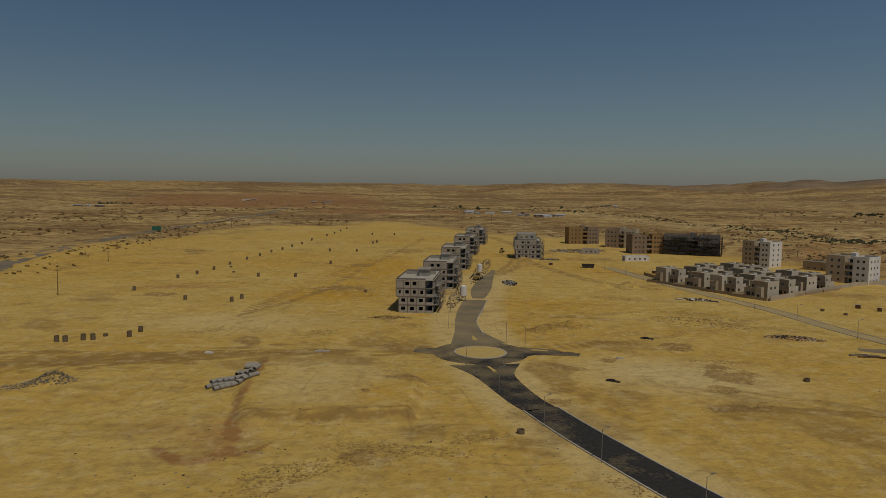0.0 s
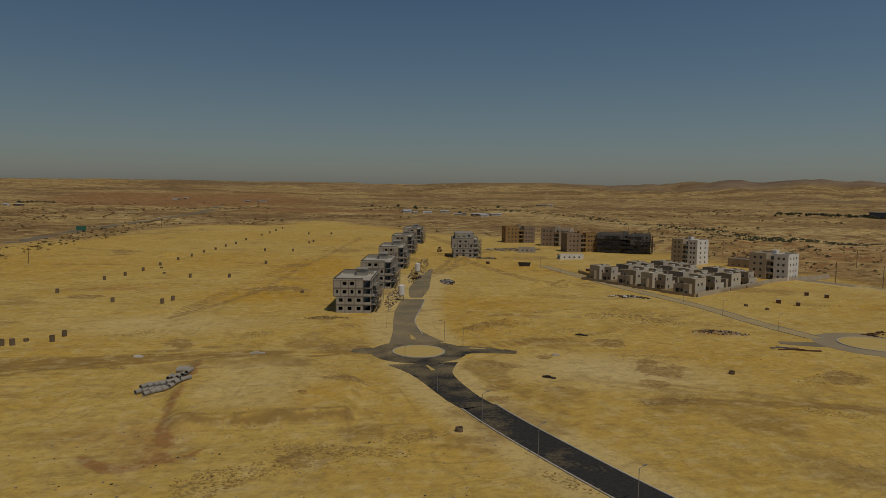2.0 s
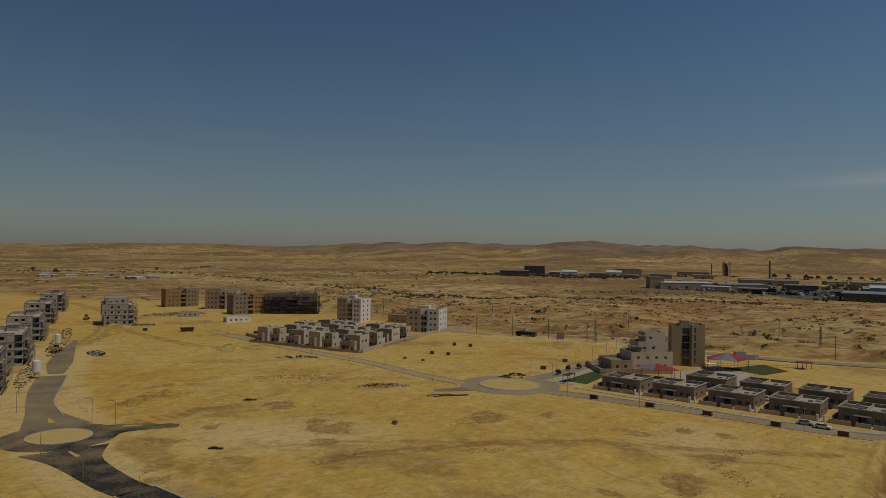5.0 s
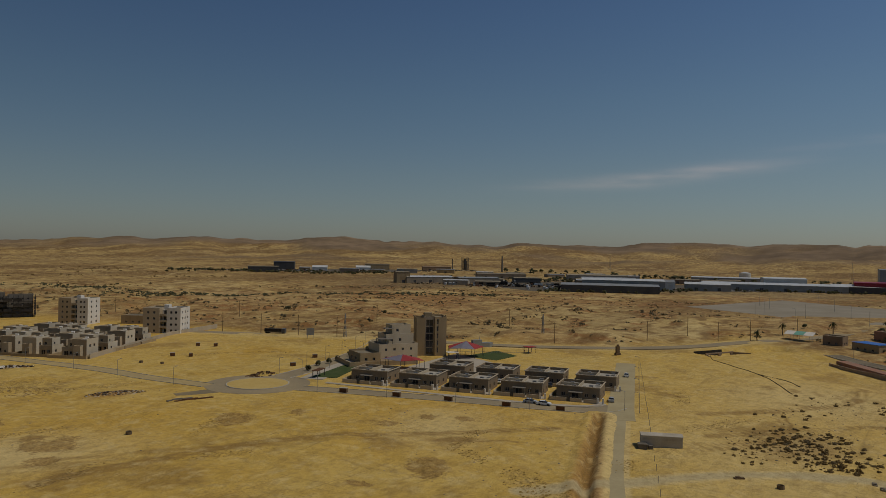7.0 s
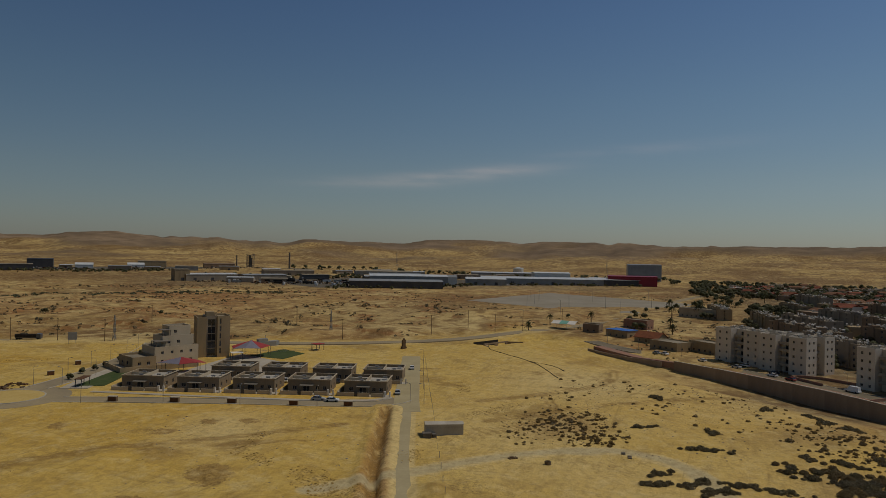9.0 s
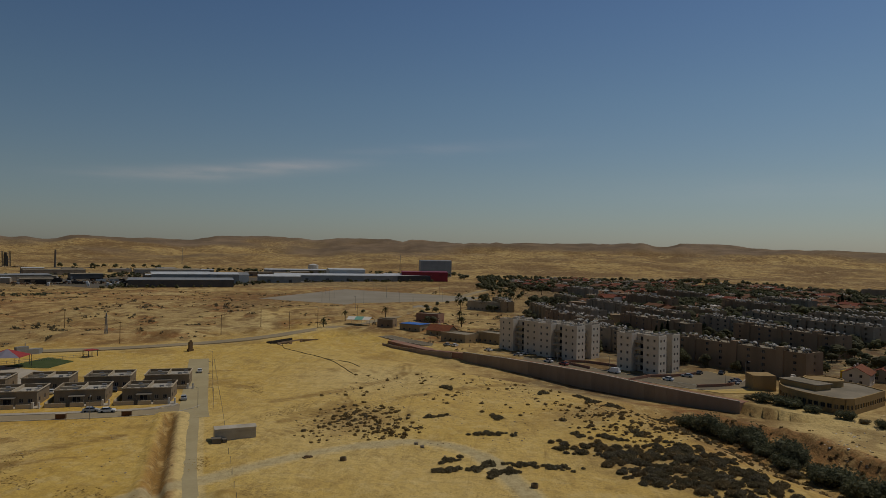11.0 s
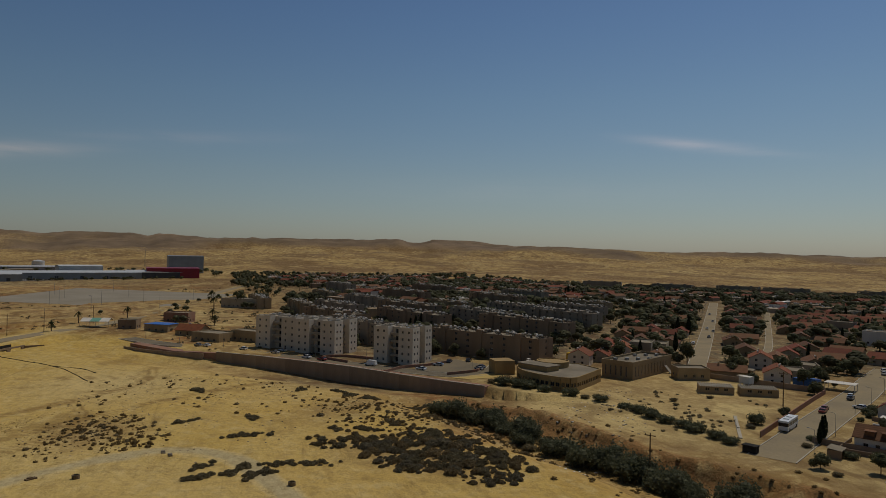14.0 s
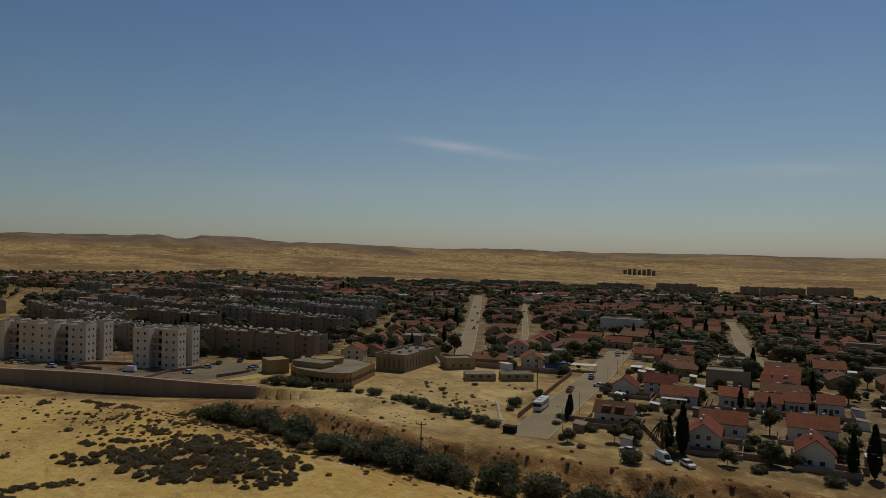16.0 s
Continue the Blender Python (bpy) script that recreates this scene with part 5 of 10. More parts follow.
def low_house(label, w, d, h, mat, at, name="low_house", panes=True):
    th = thing(name, label, "house", "", at)
    shell(th, 0, w, 0, d, 0, h, mat, {"s": grid_holes(w, 1, 0, h, max(2, int(w / 4)), 1.2, 1.1, 1.1), "w": grid_holes(d, 1, 0, h, 2, 1.2, 1.1, 1.1), "e": grid_holes(d, 1, 0, h, 2, 1.2, 1.1, 1.1)}, 0.5, glazed=panes)
    return th


low_house("low brown stone building behind the white tower", 22, 12, 5.0, M_STONE, pose(214, 418, 0, 0, 0, -52))
low_house("low cream building beside the white block", 14, 10, 5.0, M_CREAM, pose(222, 392, 0, 0, 0, -52))
low_house("low grey site hut among the building rubble", 16, 6, 3.0, M_WHITE, pose(118, 455, 0, 0, 0, 5), "site_hut")
low_house("low grey site hut near the ochre building", 12, 5, 3.2, M_PANEL, pose(100, 505, 0, 0, 0, -10), "site_hut")


# ---- cubic villas ----
def villa(label, flip=False):
    th = thing("villa", label, "house", "new villas behind a wall")
    wall, pale = (M_HOUSESTONE, M_VILLA) if flip else (M_VILLA, M_HOUSESTONE)
    f = (lambda x0, x1: (12.5 - x1, 12.5 - x0)) if flip else (lambda x0, x1: (x0, x1))
    a, b = f(0, 6.2)
    shell(th, a, b, 2.5, 11.5, 0, 7.0, wall, {"s": [(1.2, 1.0, 1.2, 1.3), (2.2, 4.1, 1.5, 1.2)], "e": [(2.0, 4.1, 1.3, 1.2), (5.2, 4.1, 1.3, 1.2), (5, 1, 1.3, 1.2)], "w": [(2.0, 4.1, 1.3, 1.2), (5.2, 1.0, 1.3, 1.2)], "n": [(2, 4.1, 1.3, 1.2)]}, 0.7, M_ROOFSLAB)
    c, e = f(6.21, 12.0)
    shell(th, c, e, 4.5, 12.5, 0, 3.2, pale, {"s": [(1.0, 0.1, 1.8, 2.2), (3.6, 1.0, 1.2, 1.2)], "e": [(2.0, 1.0, 1.3, 1.2)], "w": [(2.0, 1.0, 1.3, 1.2)]}, 0.9, M_ROOFSLAB)
    p, q = f(6.4, 10.6)
    shell(th, p, q, 6.6, 12.4, 3.2, 6.6, pale, {"s": [(0.8, 4.2, 1.1, 1.2)], "e": [(1.2, 4.2, 1.0, 1.1)]}, 0.4, M_ROOFSLAB, skirt=0)
    r, s = f(1.5, 4.5)
    shell(th, r, s, 0.4, 2.49, 0, 4.9, pale, {"s": [(1.0, 0.1, 1.0, 2.1)]}, 0.3, M_ROOFSLAB)
    # thin paler skins on the sunny sides: the sunlit contrast is in their colour
    part("plaster_face", Geo().wall((b + 0.07, 2.5), (b + 0.07, 11.5), -0.2, 7.7, 0.06, [(2.0, 4.1, 1.3, 1.2), (5.2, 4.1, 1.3, 1.2), (5, 1, 1.3, 1.2)] if not flip else [(2.0, 4.1, 1.3, 1.2), (5.2, 4.1, 1.3, 1.2)]), M_SUNNY, th, "sunny side with sunlight painted into its paler colour")
    part("plaster_face", Geo().wall((e + 0.07, 4.5), (e + 0.07, 12.5), -0.2, 4.1, 0.06, [(2.0, 1.0, 1.3, 1.2)]), M_SUNNY, th, "sunny side with sunlight painted into its paler colour")
    part("plaster_face", Geo().wall((q + 0.07, 6.6), (q + 0.07, 12.4), 3.3, 7.0, 0.06, [(1.2, 4.2, 1.0, 1.1)]), M_SUNNY, th, "sunny side with sunlight painted into its paler colour")
    part("garden_wall", Geo().box(-2.3, 14.5, -1.2, -1.0, -0.4, 1.3).box(-2.3, -2.1, -1.0, 13.3, -0.4, 1.3).box(14.3, 14.5, -1.0, 13.3, -0.4, 1.3), M_STONE, th, "low tan stone garden wall")
    part("roof_tank", Geo().tube((b - 1.5 if not flip else a + 1.5, 9.5, 7.6), (b - 3.0 if not flip else a + 3.0, 9.5, 7.6), 0.35, n=8).box(min(a, b) + 1, min(a, b) + 3.4, 7.0, 8.0, 7.0, 7.15), M_WHITE, th, "white roof water tank")
    return th


VILLA_A = villa("cubic two-storey villa, cream and white, with roof terrace")
VILLA_B = villa("cubic two-storey villa, tan stone and white, with roof terrace", True)
for j in range(4):
    for i in range(4):
        x, y = 128.5 + 15.2 * i * 0.86 - 16.2 * j * 0.5 + 2, 306.5 + 15.2 * i * 0.6 + 17.5 * j * 0.86
        m = pose(x, y + 3.7, 0, 0, 0, -55.0)
        src = VILLA_A if (i + j) % 2 else VILLA_B
        if (i, j) == (0, 0):
            VILLA_B.matrix_basis = m
        elif (i, j) == (1, 0):
            VILLA_A.matrix_basis = m
        else:
            copy_thing(src, m)
lone("boundary_wall", Geo().obox((139.5, 297.5), (205, 348), 0, 0.3, -0.5, 2.0).obox((205, 348), (246, 366), 0, 0.3, -0.5, 2.0), M_CREAM, "long cream wall round the villas", "wall", kind="structure")
lone("boundary_wall", Geo().obox((110, 384), (114.5, 352), 0, 0.3, -0.5, 1.6), M_STONE, "low tan wall beside the road", "wall", kind="structure")

# ---- the bungalows ----
def bungalow(label):
    th = thing("bungalow", label, "house", "flat-roofed bungalows")
    shell(th, 0, 14, 4.0, 16, 0, 3.5, M_BUNGALOW, {"s": [(1.5, 1.0, 1.4, 1.2), (5.0, 0.1, 2.2, 2.2), (9.2, 1.0, 1.2, 1.2), (11.6, 1.0, 1.2, 1.2)], "e": [(2.0, 1.0, 1.2, 1.2), (7.0, 1.0, 1.2, 1.2)], "w": [(3.0, 1.0, 1.2, 1.2), (8.0, 1.0, 1.2, 1.2)], "n": [(3, 1, 1.4, 1.2), (9, 1, 1.4, 1.2)]}, 0.9, M_ROOFPALE)
    part("roof_ledge", Geo().box(-0.25, 14.25, 3.75, 4.0, 4.2, 4.45).box(-0.25, 0, 4.0, 16, 4.2, 4.45).box(14, 14.25, 4.0, 16, 4.2, 4.45).box(-0.25, 14.25, 16, 16.25, 4.2, 4.45), M_CREAM, th)
    part("roof_partition", Geo().box(6.9, 7.1, 4.3, 15.7, 3.5, 4.5).box(0.3, 6.9, 10, 10.2, 3.5, 4.3), M_CREAM, th)
    for x, y in ((3, 12.5), (10, 8), (4.5, 7), (11.5, 13)):
        part("water_heater", Geo().tube((x, y, 4.15), (x + 1.3, y, 4.15), 0.28, n=8).box(x - 0.1, x + 1.4, y - 1.6, y - 0.2, 3.6, 3.7).box(x + 0.2, x + 0.3, y - 0.1, y + 0.1, 3.5, 4.0).box(x + 1.0, x + 1.1, y - 0.1, y + 0.1, 3.5, 4.0), M_STEEL, th)
    for x in (2.2, 8.4, 12.8):
        part("roof_unit", Geo().box(x, x + 0.9, 5.2, 5.9, 3.5, 4.25), M_DARKCONC, th)
    part("porch_roof", Geo().box(4.2, 8.6, 1.6, 3.99, 2.6, 2.75).box(4.3, 4.45, 1.7, 1.85, -0.3, 2.6).box(8.35, 8.5, 1.7, 1.85, -0.3, 2.6), M_DARKCONC, th)
    for u0, u1 in ((-1.6, 4.0), (5.2, 9.0), (9.5, 13.6)):
        part("fence_wall", Geo().box(u0, u1, 0.0, 0.25, -0.4, 1.25), M_CREAM, th, "cream rendered front garden wall")
    part("gate", Geo().box(4.05, 5.15, 0.05, 0.15, 0.0, 1.5), M_DARKMETAL, th, "dark metal gate")
    part("gate_pier", Geo().box(13.7, 14.3, -0.1, 0.4, -0.4, 1.9).box(15.4, 15.9, -0.1, 0.4, -0.4, 1.9), M_WHITE, th)
    part("side_wall", Geo().box(-1.6, -1.4, 0.25, 17.5, -0.4, 1.5), M_CREAM, th)
    part("yard_paving", Geo().box(-1.35, 15.6, 0.3, 3.9, -0.4, 0.09), M_PAVING, th)
    return th


M_BUNGALOW = surface("sandstone_cladding", (0.27, 0.205, 0.13), (0.21, 0.16, 0.1), 0.9, 0, 0.3, 2.0, 0.2, 0.1, True)
M_ROOFPALE = surface("dusty_roof_membrane", (0.42, 0.385, 0.32), (0.33, 0.3, 0.25), 0.92, 0, 0.3, 2.0, 0.1, 0.1)
BUNGALOW = bungalow("single-storey sandstone bungalow with a flat parapet roof")
BUNGALOW.matrix_basis = pose(176.2, 183, 0, 0, 0, -70.5)
for k in range(1, 5):
    copy_thing(BUNGALOW, pose(176.2 + 6.3 * k, 183 - 17.4 * k, 0, 0, 0, -70.5 + (0, 0, -1, 1, -2)[k]))
for k in range(4):
    copy_thing(BUNGALOW, pose(176.2 + 6.3 * (k + 1.25) + 21, 183 - 17.4 * (k + 1.25) + 9, 0, 0, 0, -70.5))

# ---- community centre with its tower ----
def community_centre():
    th = thing("community_centre", "stepped beige stone community centre with a tall stair tower", "building", "", pose(209, 209, 0, 0, 0, -24))
    shell(th, 0, 9, 0, 14, 0, 3.6, M_STONE, {"s": [(2, 1.2, 1.2, 1.2), (5.5, 1.2, 1.2, 1.2)], "w": [(3, 1.2, 1.4, 1.3), (8, 1.2, 1.4, 1.3)]}, 0.8)
    shell(th, 9.01, 27, 1.5, 14, 0, 6.8, M_CREAM, {"s": grid_holes(18, 2, 0, 3.4, 4, 1.1, 1.1, 1.2)}, 0.7)
    shell(th, 14, 27, 6, 15.5, 6.8, 10.6, M_CREAM, {"s": [(2, 8, 1.2, 1.2), (6, 8, 1.2, 1.2)]}, 0.6, skirt=0)
    shell(th, 18, 27, 9, 16, 10.6, 14.2, M_CREAM, {"s": [(2, 11.8, 1.2, 1.2)]}, 0.6, skirt=0)
    part("terrace_canopy", Geo().box(10, 16, 2.5, 8, 9.3, 9.5).box(10.2, 10.4, 2.7, 2.9, 6.8, 9.3).box(15.6, 15.8, 2.7, 2.9, 6.8, 9.3).box(10.2, 10.4, 7.6, 7.8, 6.8, 9.3), M_DARKCONC, th, "dark pergola frame on the terrace")
    part("terrace_canopy", Geo().box(14.5, 18, 7, 12, 13.2, 13.4).box(14.7, 14.9, 7.2, 7.4, 10.6, 13.2).box(17.6, 17.8, 7.2, 7.4, 10.6, 13.2), M_DARKCONC, th, "dark pergola frame on the terrace")
    return th


community_centre()
tower = thing("stair_tower", "tall tan stone tower with dark vertical glazing", "tower", "", pose(243.5, 208, 0, 0, 0, -42))
shell(tower, 0, 3.8, 0, 11, 0, 16.2, M_STONE, {"w": [(2, z, 1, 1.4) for z in (3, 7, 11)]}, 1.0)
shell(tower, 3.81, 8.2, 0.8, 11, 0, 16.8, M_GREYBLOCK, {"s": [(0.6, 0.6 + 3.2 * k, 3.2, 2.9) for k in range(5)]}, 0.8)
shell(tower, 8.21, 13.5, -1.0, 11, 0, 17.0, M_STONE, {"e": [(2, 3 + 4 * k, 1.0, 1.2) for k in range(4)], "s": [(0.9, 1.5 + 3.2 * k, 0.7, 2.4) for k in range(5)]}, 0.8)
part("tower_head", Geo().box(4.2, 7.6, 4, 8, 16.8, 19.2), M_STONE, tower)
lone("garden_terrace", Geo().obox((200, 206), (226, 192), 0, 0.4, -0.5, 2.0).obox((200, 206), (209, 224), -0.4, 0, -0.5, 2.0), M_STONE, "tan stone terrace wall below the community centre", "wall")
lone("lawn", Geo().prism([(258, 192), (283, 191), (276, 175), (258, 174)], -0.4, 0.12), M_LAWN, "small watered green lawn", "lawn", kind="structure")
lone("lawn", Geo().prism([(175, 200), (196, 209), (214, 216), (212, 209), (196, 200), (180, 192)], -0.4, 0.17), M_LAWN, "strip of watered green lawn beside the promenade", "lawn", kind="structure")
lone("plaza", Geo().prism([(206, 188), (226, 192), (246, 196), (262, 199), (250, 168), (226, 160), (214, 172)], -0.4, 0.08), M_PAVING, "pale paved square round the community centre", "plaza", kind="structure")


def shade_tent(label, x, y, rx, ry, h, turn):
    th = thing("shade_canopy", label, "canopy", "red playground canopies", pose(x, y, 0, 0, 0, turn))
    g, n = Geo(), 8
    rim = [(rx * math.cos(2 * math.pi * i / n), ry * math.sin(2 * math.pi * i / n), h * 0.6 + (0.5 if i % 2 else 0)) for i in range(n)]
    for i in range(n):
        a, b = rim[i], rim[(i + 1) % n]
        v = [a, b, (0, 0, h), (a[0], a[1], a[2] - 0.08), (b[0], b[1], b[2] - 0.08), (0, 0, h - 0.08)]
        part("sail", Geo().add(v, [(0, 1, 2), (5, 4, 3), (0, 3, 4, 1), (1, 4, 5, 2), (2, 5, 3, 0)]), M_GREYCLOTH if i in (4, 5) else M_REDCLOTH, th, "grey sail" if i in (4, 5) else "red sail")
    for i in range(n):
        a = rim[i]
        part("mast", Geo().tube((a[0], a[1], -0.4), (a[0], a[1], a[2]), 0.1, n=6), M_DARKMETAL, th)
    return th


def market_tent(label, x, y, w, d, h, turn):
    """Three pitched canvas roofs side by side on thin masts."""
    th = thing("market_tent", label, "tent", "", pose(x, y, hz(x, y), 0, 0, turn))
    for k in range(3):
        u = k * w / 3
        part("canvas", Geo().gable(u + 0.02, u + w / 3 - 0.02, 0, d, h * 0.65, h, 0.08, 0.0), M_TENTGREEN if k == 1 else M_WHITE, th, "pale green canvas roof" if k == 1 else "white canvas roof")
    for k in range(4):
        for v in (0.1, d - 0.1):
            part("mast", Geo().tube((k * w / 3, v, -0.6), (k * w / 3, v, h * 0.65), 0.08, n=6), M_STEEL, th)
    return th


M_TENTGREEN = surface("pale_green_canvas", (0.2, 0.42, 0.32), (0.16, 0.34, 0.26), 0.8, 0, 0.4, 3.0, 0.1)
market_tent("white and pale green market tent beside the road", 445, 100, 16, 9, 5.0, -100)
shade_tent("red and grey playground shade canopy on dark masts", 257, 190, 9, 7, 7.2, -20)
shade_tent("low red and grey shade canopy over a seating area", 214, 190, 9, 4, 5.5, -60)


def pavilion(label, x, y, w, d, h, turn, mat):
    th = thing("pavilion", label, "shelter", "small flat shelters", pose(x, y, hz(x, y), 0, 0, turn))
    part("roof", Geo().box(-w / 2, w / 2, -d / 2, d / 2, h, h + 0.2), mat, th)
    for sx in (-1, 1):
        for sy in (-1, 1):
            part("post", Geo().box(sx * (w / 2 - 0.3) - 0.1, sx * (w / 2 - 0.3) + 0.1, sy * (d / 2 - 0.3) - 0.1, sy * (d / 2 - 0.3) + 0.1, -0.5, h), M_DARKMETAL, th)
    return th


pavilion("flat rust-red bus shelter beside the promenade", 177, 198.5, 7, 2.5, 2.7, 25, M_RUST)
pavilion("small red-roofed park shelter", 289, 176, 5, 4, 3.0, -20, M_REDCLOTH)
pavilion("white flat canopy beside the tower", 247, 190, 5, 4, 3.0, -40, M_WHITE)
lone("playground_ship", Geo().prism([(-6, -1.6), (5, -1.6), (7.5, 0), (5, 1.6), (-6, 1.6)], -0.3, 2.2).box(-4, 1, -1.2, 1.2, 2.2, 3.6).tube((0, 0, 3.4), (0, 0, 5.2), 0.12), [M_GREYMETAL], "grey ship-shaped playground structure", "play structure", at=pose(291, 207, hz(291, 207), 0, 0, -30))
rail = thing("playground_railing", "grey metal railing round the playground", "fence", "", pose(262, 199, hz(262, 199)))
for i in range(9):
    p = (3.2 * i, -2.6 * i)
    q = (p[0] + 3.0, p[1] - 2.4)
    part("fence_panel", Geo().obox(p, q, 0, 0.06, 0.9, 1.0).obox(p, q, 0, 0.06, 0.2, 0.3).obox(p, q, -0.03, 0.09, -0.6, 1.2, 0, 0.12), M_STEEL, rail)

# ---- the old town: retaining wall and white blocks ----
def retaining_wall():
    line = RETAINING_WALL[3:]
    ob = lone("retaining_wall", ribbon(line, 0.5, -8.0, 0.75), M_WALLSTONE, "long curved brown stone retaining wall", "wall", kind="structure")
    part("coping", ribbon(line, 0.7, 0.75, 0.92), M_KERB, ob, "pale coping along the wall top")
    for a, b in zip(line, line[1:]):
        l = math.dist(a, b)
        ux, uy = (b[0] - a[0]) / l, (b[1] - a[1]) / l
        n = max(1, round(l / 4.8))
        half = l / n / 2 - 0.012
        panel = Geo().box(-half, half, -0.03, 0.0, -7.0, 0.7).mesh("stone_panel", M_WALLSTONE)
        for i in range(n):
            u = (i + 0.5) * l / n
            part("stone_panel", panel, None, ob, at=pose(a[0] + ux * u + uy * 0.25, a[1] + uy * u - ux * 0.25, 0, 0, 0, math.degrees(math.atan2(-uy, -ux)) + 180))
    return ob


retaining_wall()


lone("yard_wall", ribbon([(362, 62), (349, 50), (340, 38), (333, 24)], 0.4, -3.0, -0.2), M_WALLSTONE, "low brown wall that carries the retaining wall on", "wall", kind="structure")


def white_block(label, w, d, at, floors=5, fh=2.95):
    """A white apartment tower: four corner wings with recessed balconies between them."""
    th = thing("apartment_tower", label, "building", "white apartment towers behind the wall", at)
    h, a, b = floors * fh, w * 0.36, d * 0.36
    for x0, x1, sx in ((0, a, "w"), (w - a, w, "e")):
        for y0, y1, sy in ((0, b, "s"), (d - b, d, "n")):
            shell(th, x0, x1, y0, y1, 0, h, M_OFFWHITE, {sy: grid_holes(x1 - x0, floors, 0, fh, 2, 0.95, 1.05, 1.1, 0.5), sx: grid_holes(y1 - y0, floors, 0, fh, 2, 0.95, 1.05, 1.1, 0.5)}, 0.7)
    shell(th, a + 0.01, w - a - 0.01, 4.6, d - 4.6, 0, h, M_OFFWHITE, {"s": grid_holes(w - 2 * a, floors, 0, fh, 1, 2.0, 2.0, 0.4, 0.2), "n": grid_holes(w - 2 * a, floors, 0, fh, 1, 2.0, 2.0, 0.4, 0.2)}, 0.5)
    shell(th, 4.0, a - 0.01, b + 0.01, d - b - 0.01, 0, h, M_OFFWHITE, {"w": grid_holes(d - 2 * b, floors, 0, fh, 1, 2.4, 2.0, 0.4, 0.2)}, 0.4)
    shell(th, w - a + 0.01, w - 4.0, b + 0.01, d - b - 0.01, 0, h, M_OFFWHITE, {"e": grid_holes(d - 2 * b, floors, 0, fh, 1, 2.4, 2.0, 0.4, 0.2)}, 0.4)
    for k in range(1, floors):
        z = k * fh
        part("balcony", Geo().box(a + 0.02, w - a - 0.02, 2.3, 4.55, z - 0.18, z).box(a + 0.02, w - a - 0.02, 2.3, 2.42, z, z + 0.95), M_PANEL, th)
        part("balcony", Geo().box(1.9, 3.95, b + 0.02, d - b - 0.02, z - 0.18, z).box(1.9, 2.02, b + 0.02, d - b - 0.02, z, z + 0.95), M_PANEL, th)
    for i in range(5):
        x, y = 2 + (w - 5) * (i / 4), d * (0.25 + 0.5 * (i % 2))
        part("roof_heater", Geo().tube((x, y, h + 1.3), (x + 1.4, y, h + 1.3), 0.3, n=8).box(x, x + 1.4, y - 1.4, y - 0.2, h + 0.5, h + 0.6).box(x + 0.6, x + 0.8, y - 0.1, y + 0.1, h, h + 1.2), M_STEEL, th)
    return th


white_block("five-storey white apartment tower with recessed balconies", 15.5, 19.5, pose(285.2, -61.3, 0, 0, 0, -44))
white_block("five-storey white apartment tower with balconies and a garden", 18, 22, pose(316.5, -32.5, 0, 0, 0, -41))
white_block("five-storey white apartment tower beside parked cars", 15, 24, pose(334, -16.5, 0, 0, 0, -41))
for pts in ([(270, -47), (281, -57.5), (283, -66), (291, -78)], [(297, -36), (311, -27), (313, -37), (300, -52)], [(262, -70), (268, -84), (281, -90)]):
    lone("garden_wall", ribbon(smooth_line(pts, 3), 0.4, -0.3, 1.1), M_REDPAVING, "low reddish brick garden wall round the flats", "wall", "brick garden walls")
lone("verge", Geo().prism([(252, -76), (256, -70), (263, -88), (272, -96), (262, -97), (254, -88)], -0.4, 0.14), M_ISLAND, "bare sandy verge in the bend of the street", "verge", kind="structure")


# ---- brown slab blocks ----
def slab_block(label, w, d, mat, floors=4, fh=2.62, n=9, panes=True):
    th = thing("slab_block", label, "building", "brown slab blocks")
    h = floors * fh
    holes = grid_holes(w, floors, 0, fh, n, 1.5, 1.2, 1.0)
    shell(th, 0, w, 0, d, 0, h, mat, {"s": holes, "n": holes[::2], "e": grid_holes(d, floors, 0, fh, 1, 1.0, 1.1, 1.1)}, 0.5, glazed=panes)
    for i in range(3):
        x = w * (i + 0.5) / 3
        part("stair_shaft", Geo().box(x - 1.5, x + 1.5, -0.7, -0.02, -0.4, h + 1.8).box(x - 1.2, x + 1.2, 0.26, 3.5, h, h + 1.8), mat, th)
    return th


def solar_heater():
    th = thing("solar_heater", "white roof water tank with a dark solar panel", "water heater", "roof water heaters")
    part("tank", Geo().tube((-0.8, 0, 1.5), (0.8, 0, 1.5), 0.34, n=7), M_WHITE, th)
    part("panel", Geo().add([(-0.9, -1.6, 0.3), (0.9, -1.6, 0.3), (0.9, -0.3, 1.2), (-0.9, -0.3, 1.2), (-0.9, -1.6, 0.2), (0.9, -1.6, 0.2), (0.9, -0.3, 1.1), (-0.9, -0.3, 1.1)],
                            [(0, 1, 2, 3), (7, 6, 5, 4), (0, 4, 5, 1), (1, 5, 6, 2), (2, 6, 7, 3), (3, 7, 4, 0)]).box(-0.7, -0.6, -0.1, 0.1, 0, 1.3).box(0.6, 0.7, -0.1, 0.1, 0, 1.3).box(-0.7, 0.7, -1.5, -1.4, 0, 0.25), M_STEEL, th)
    return th


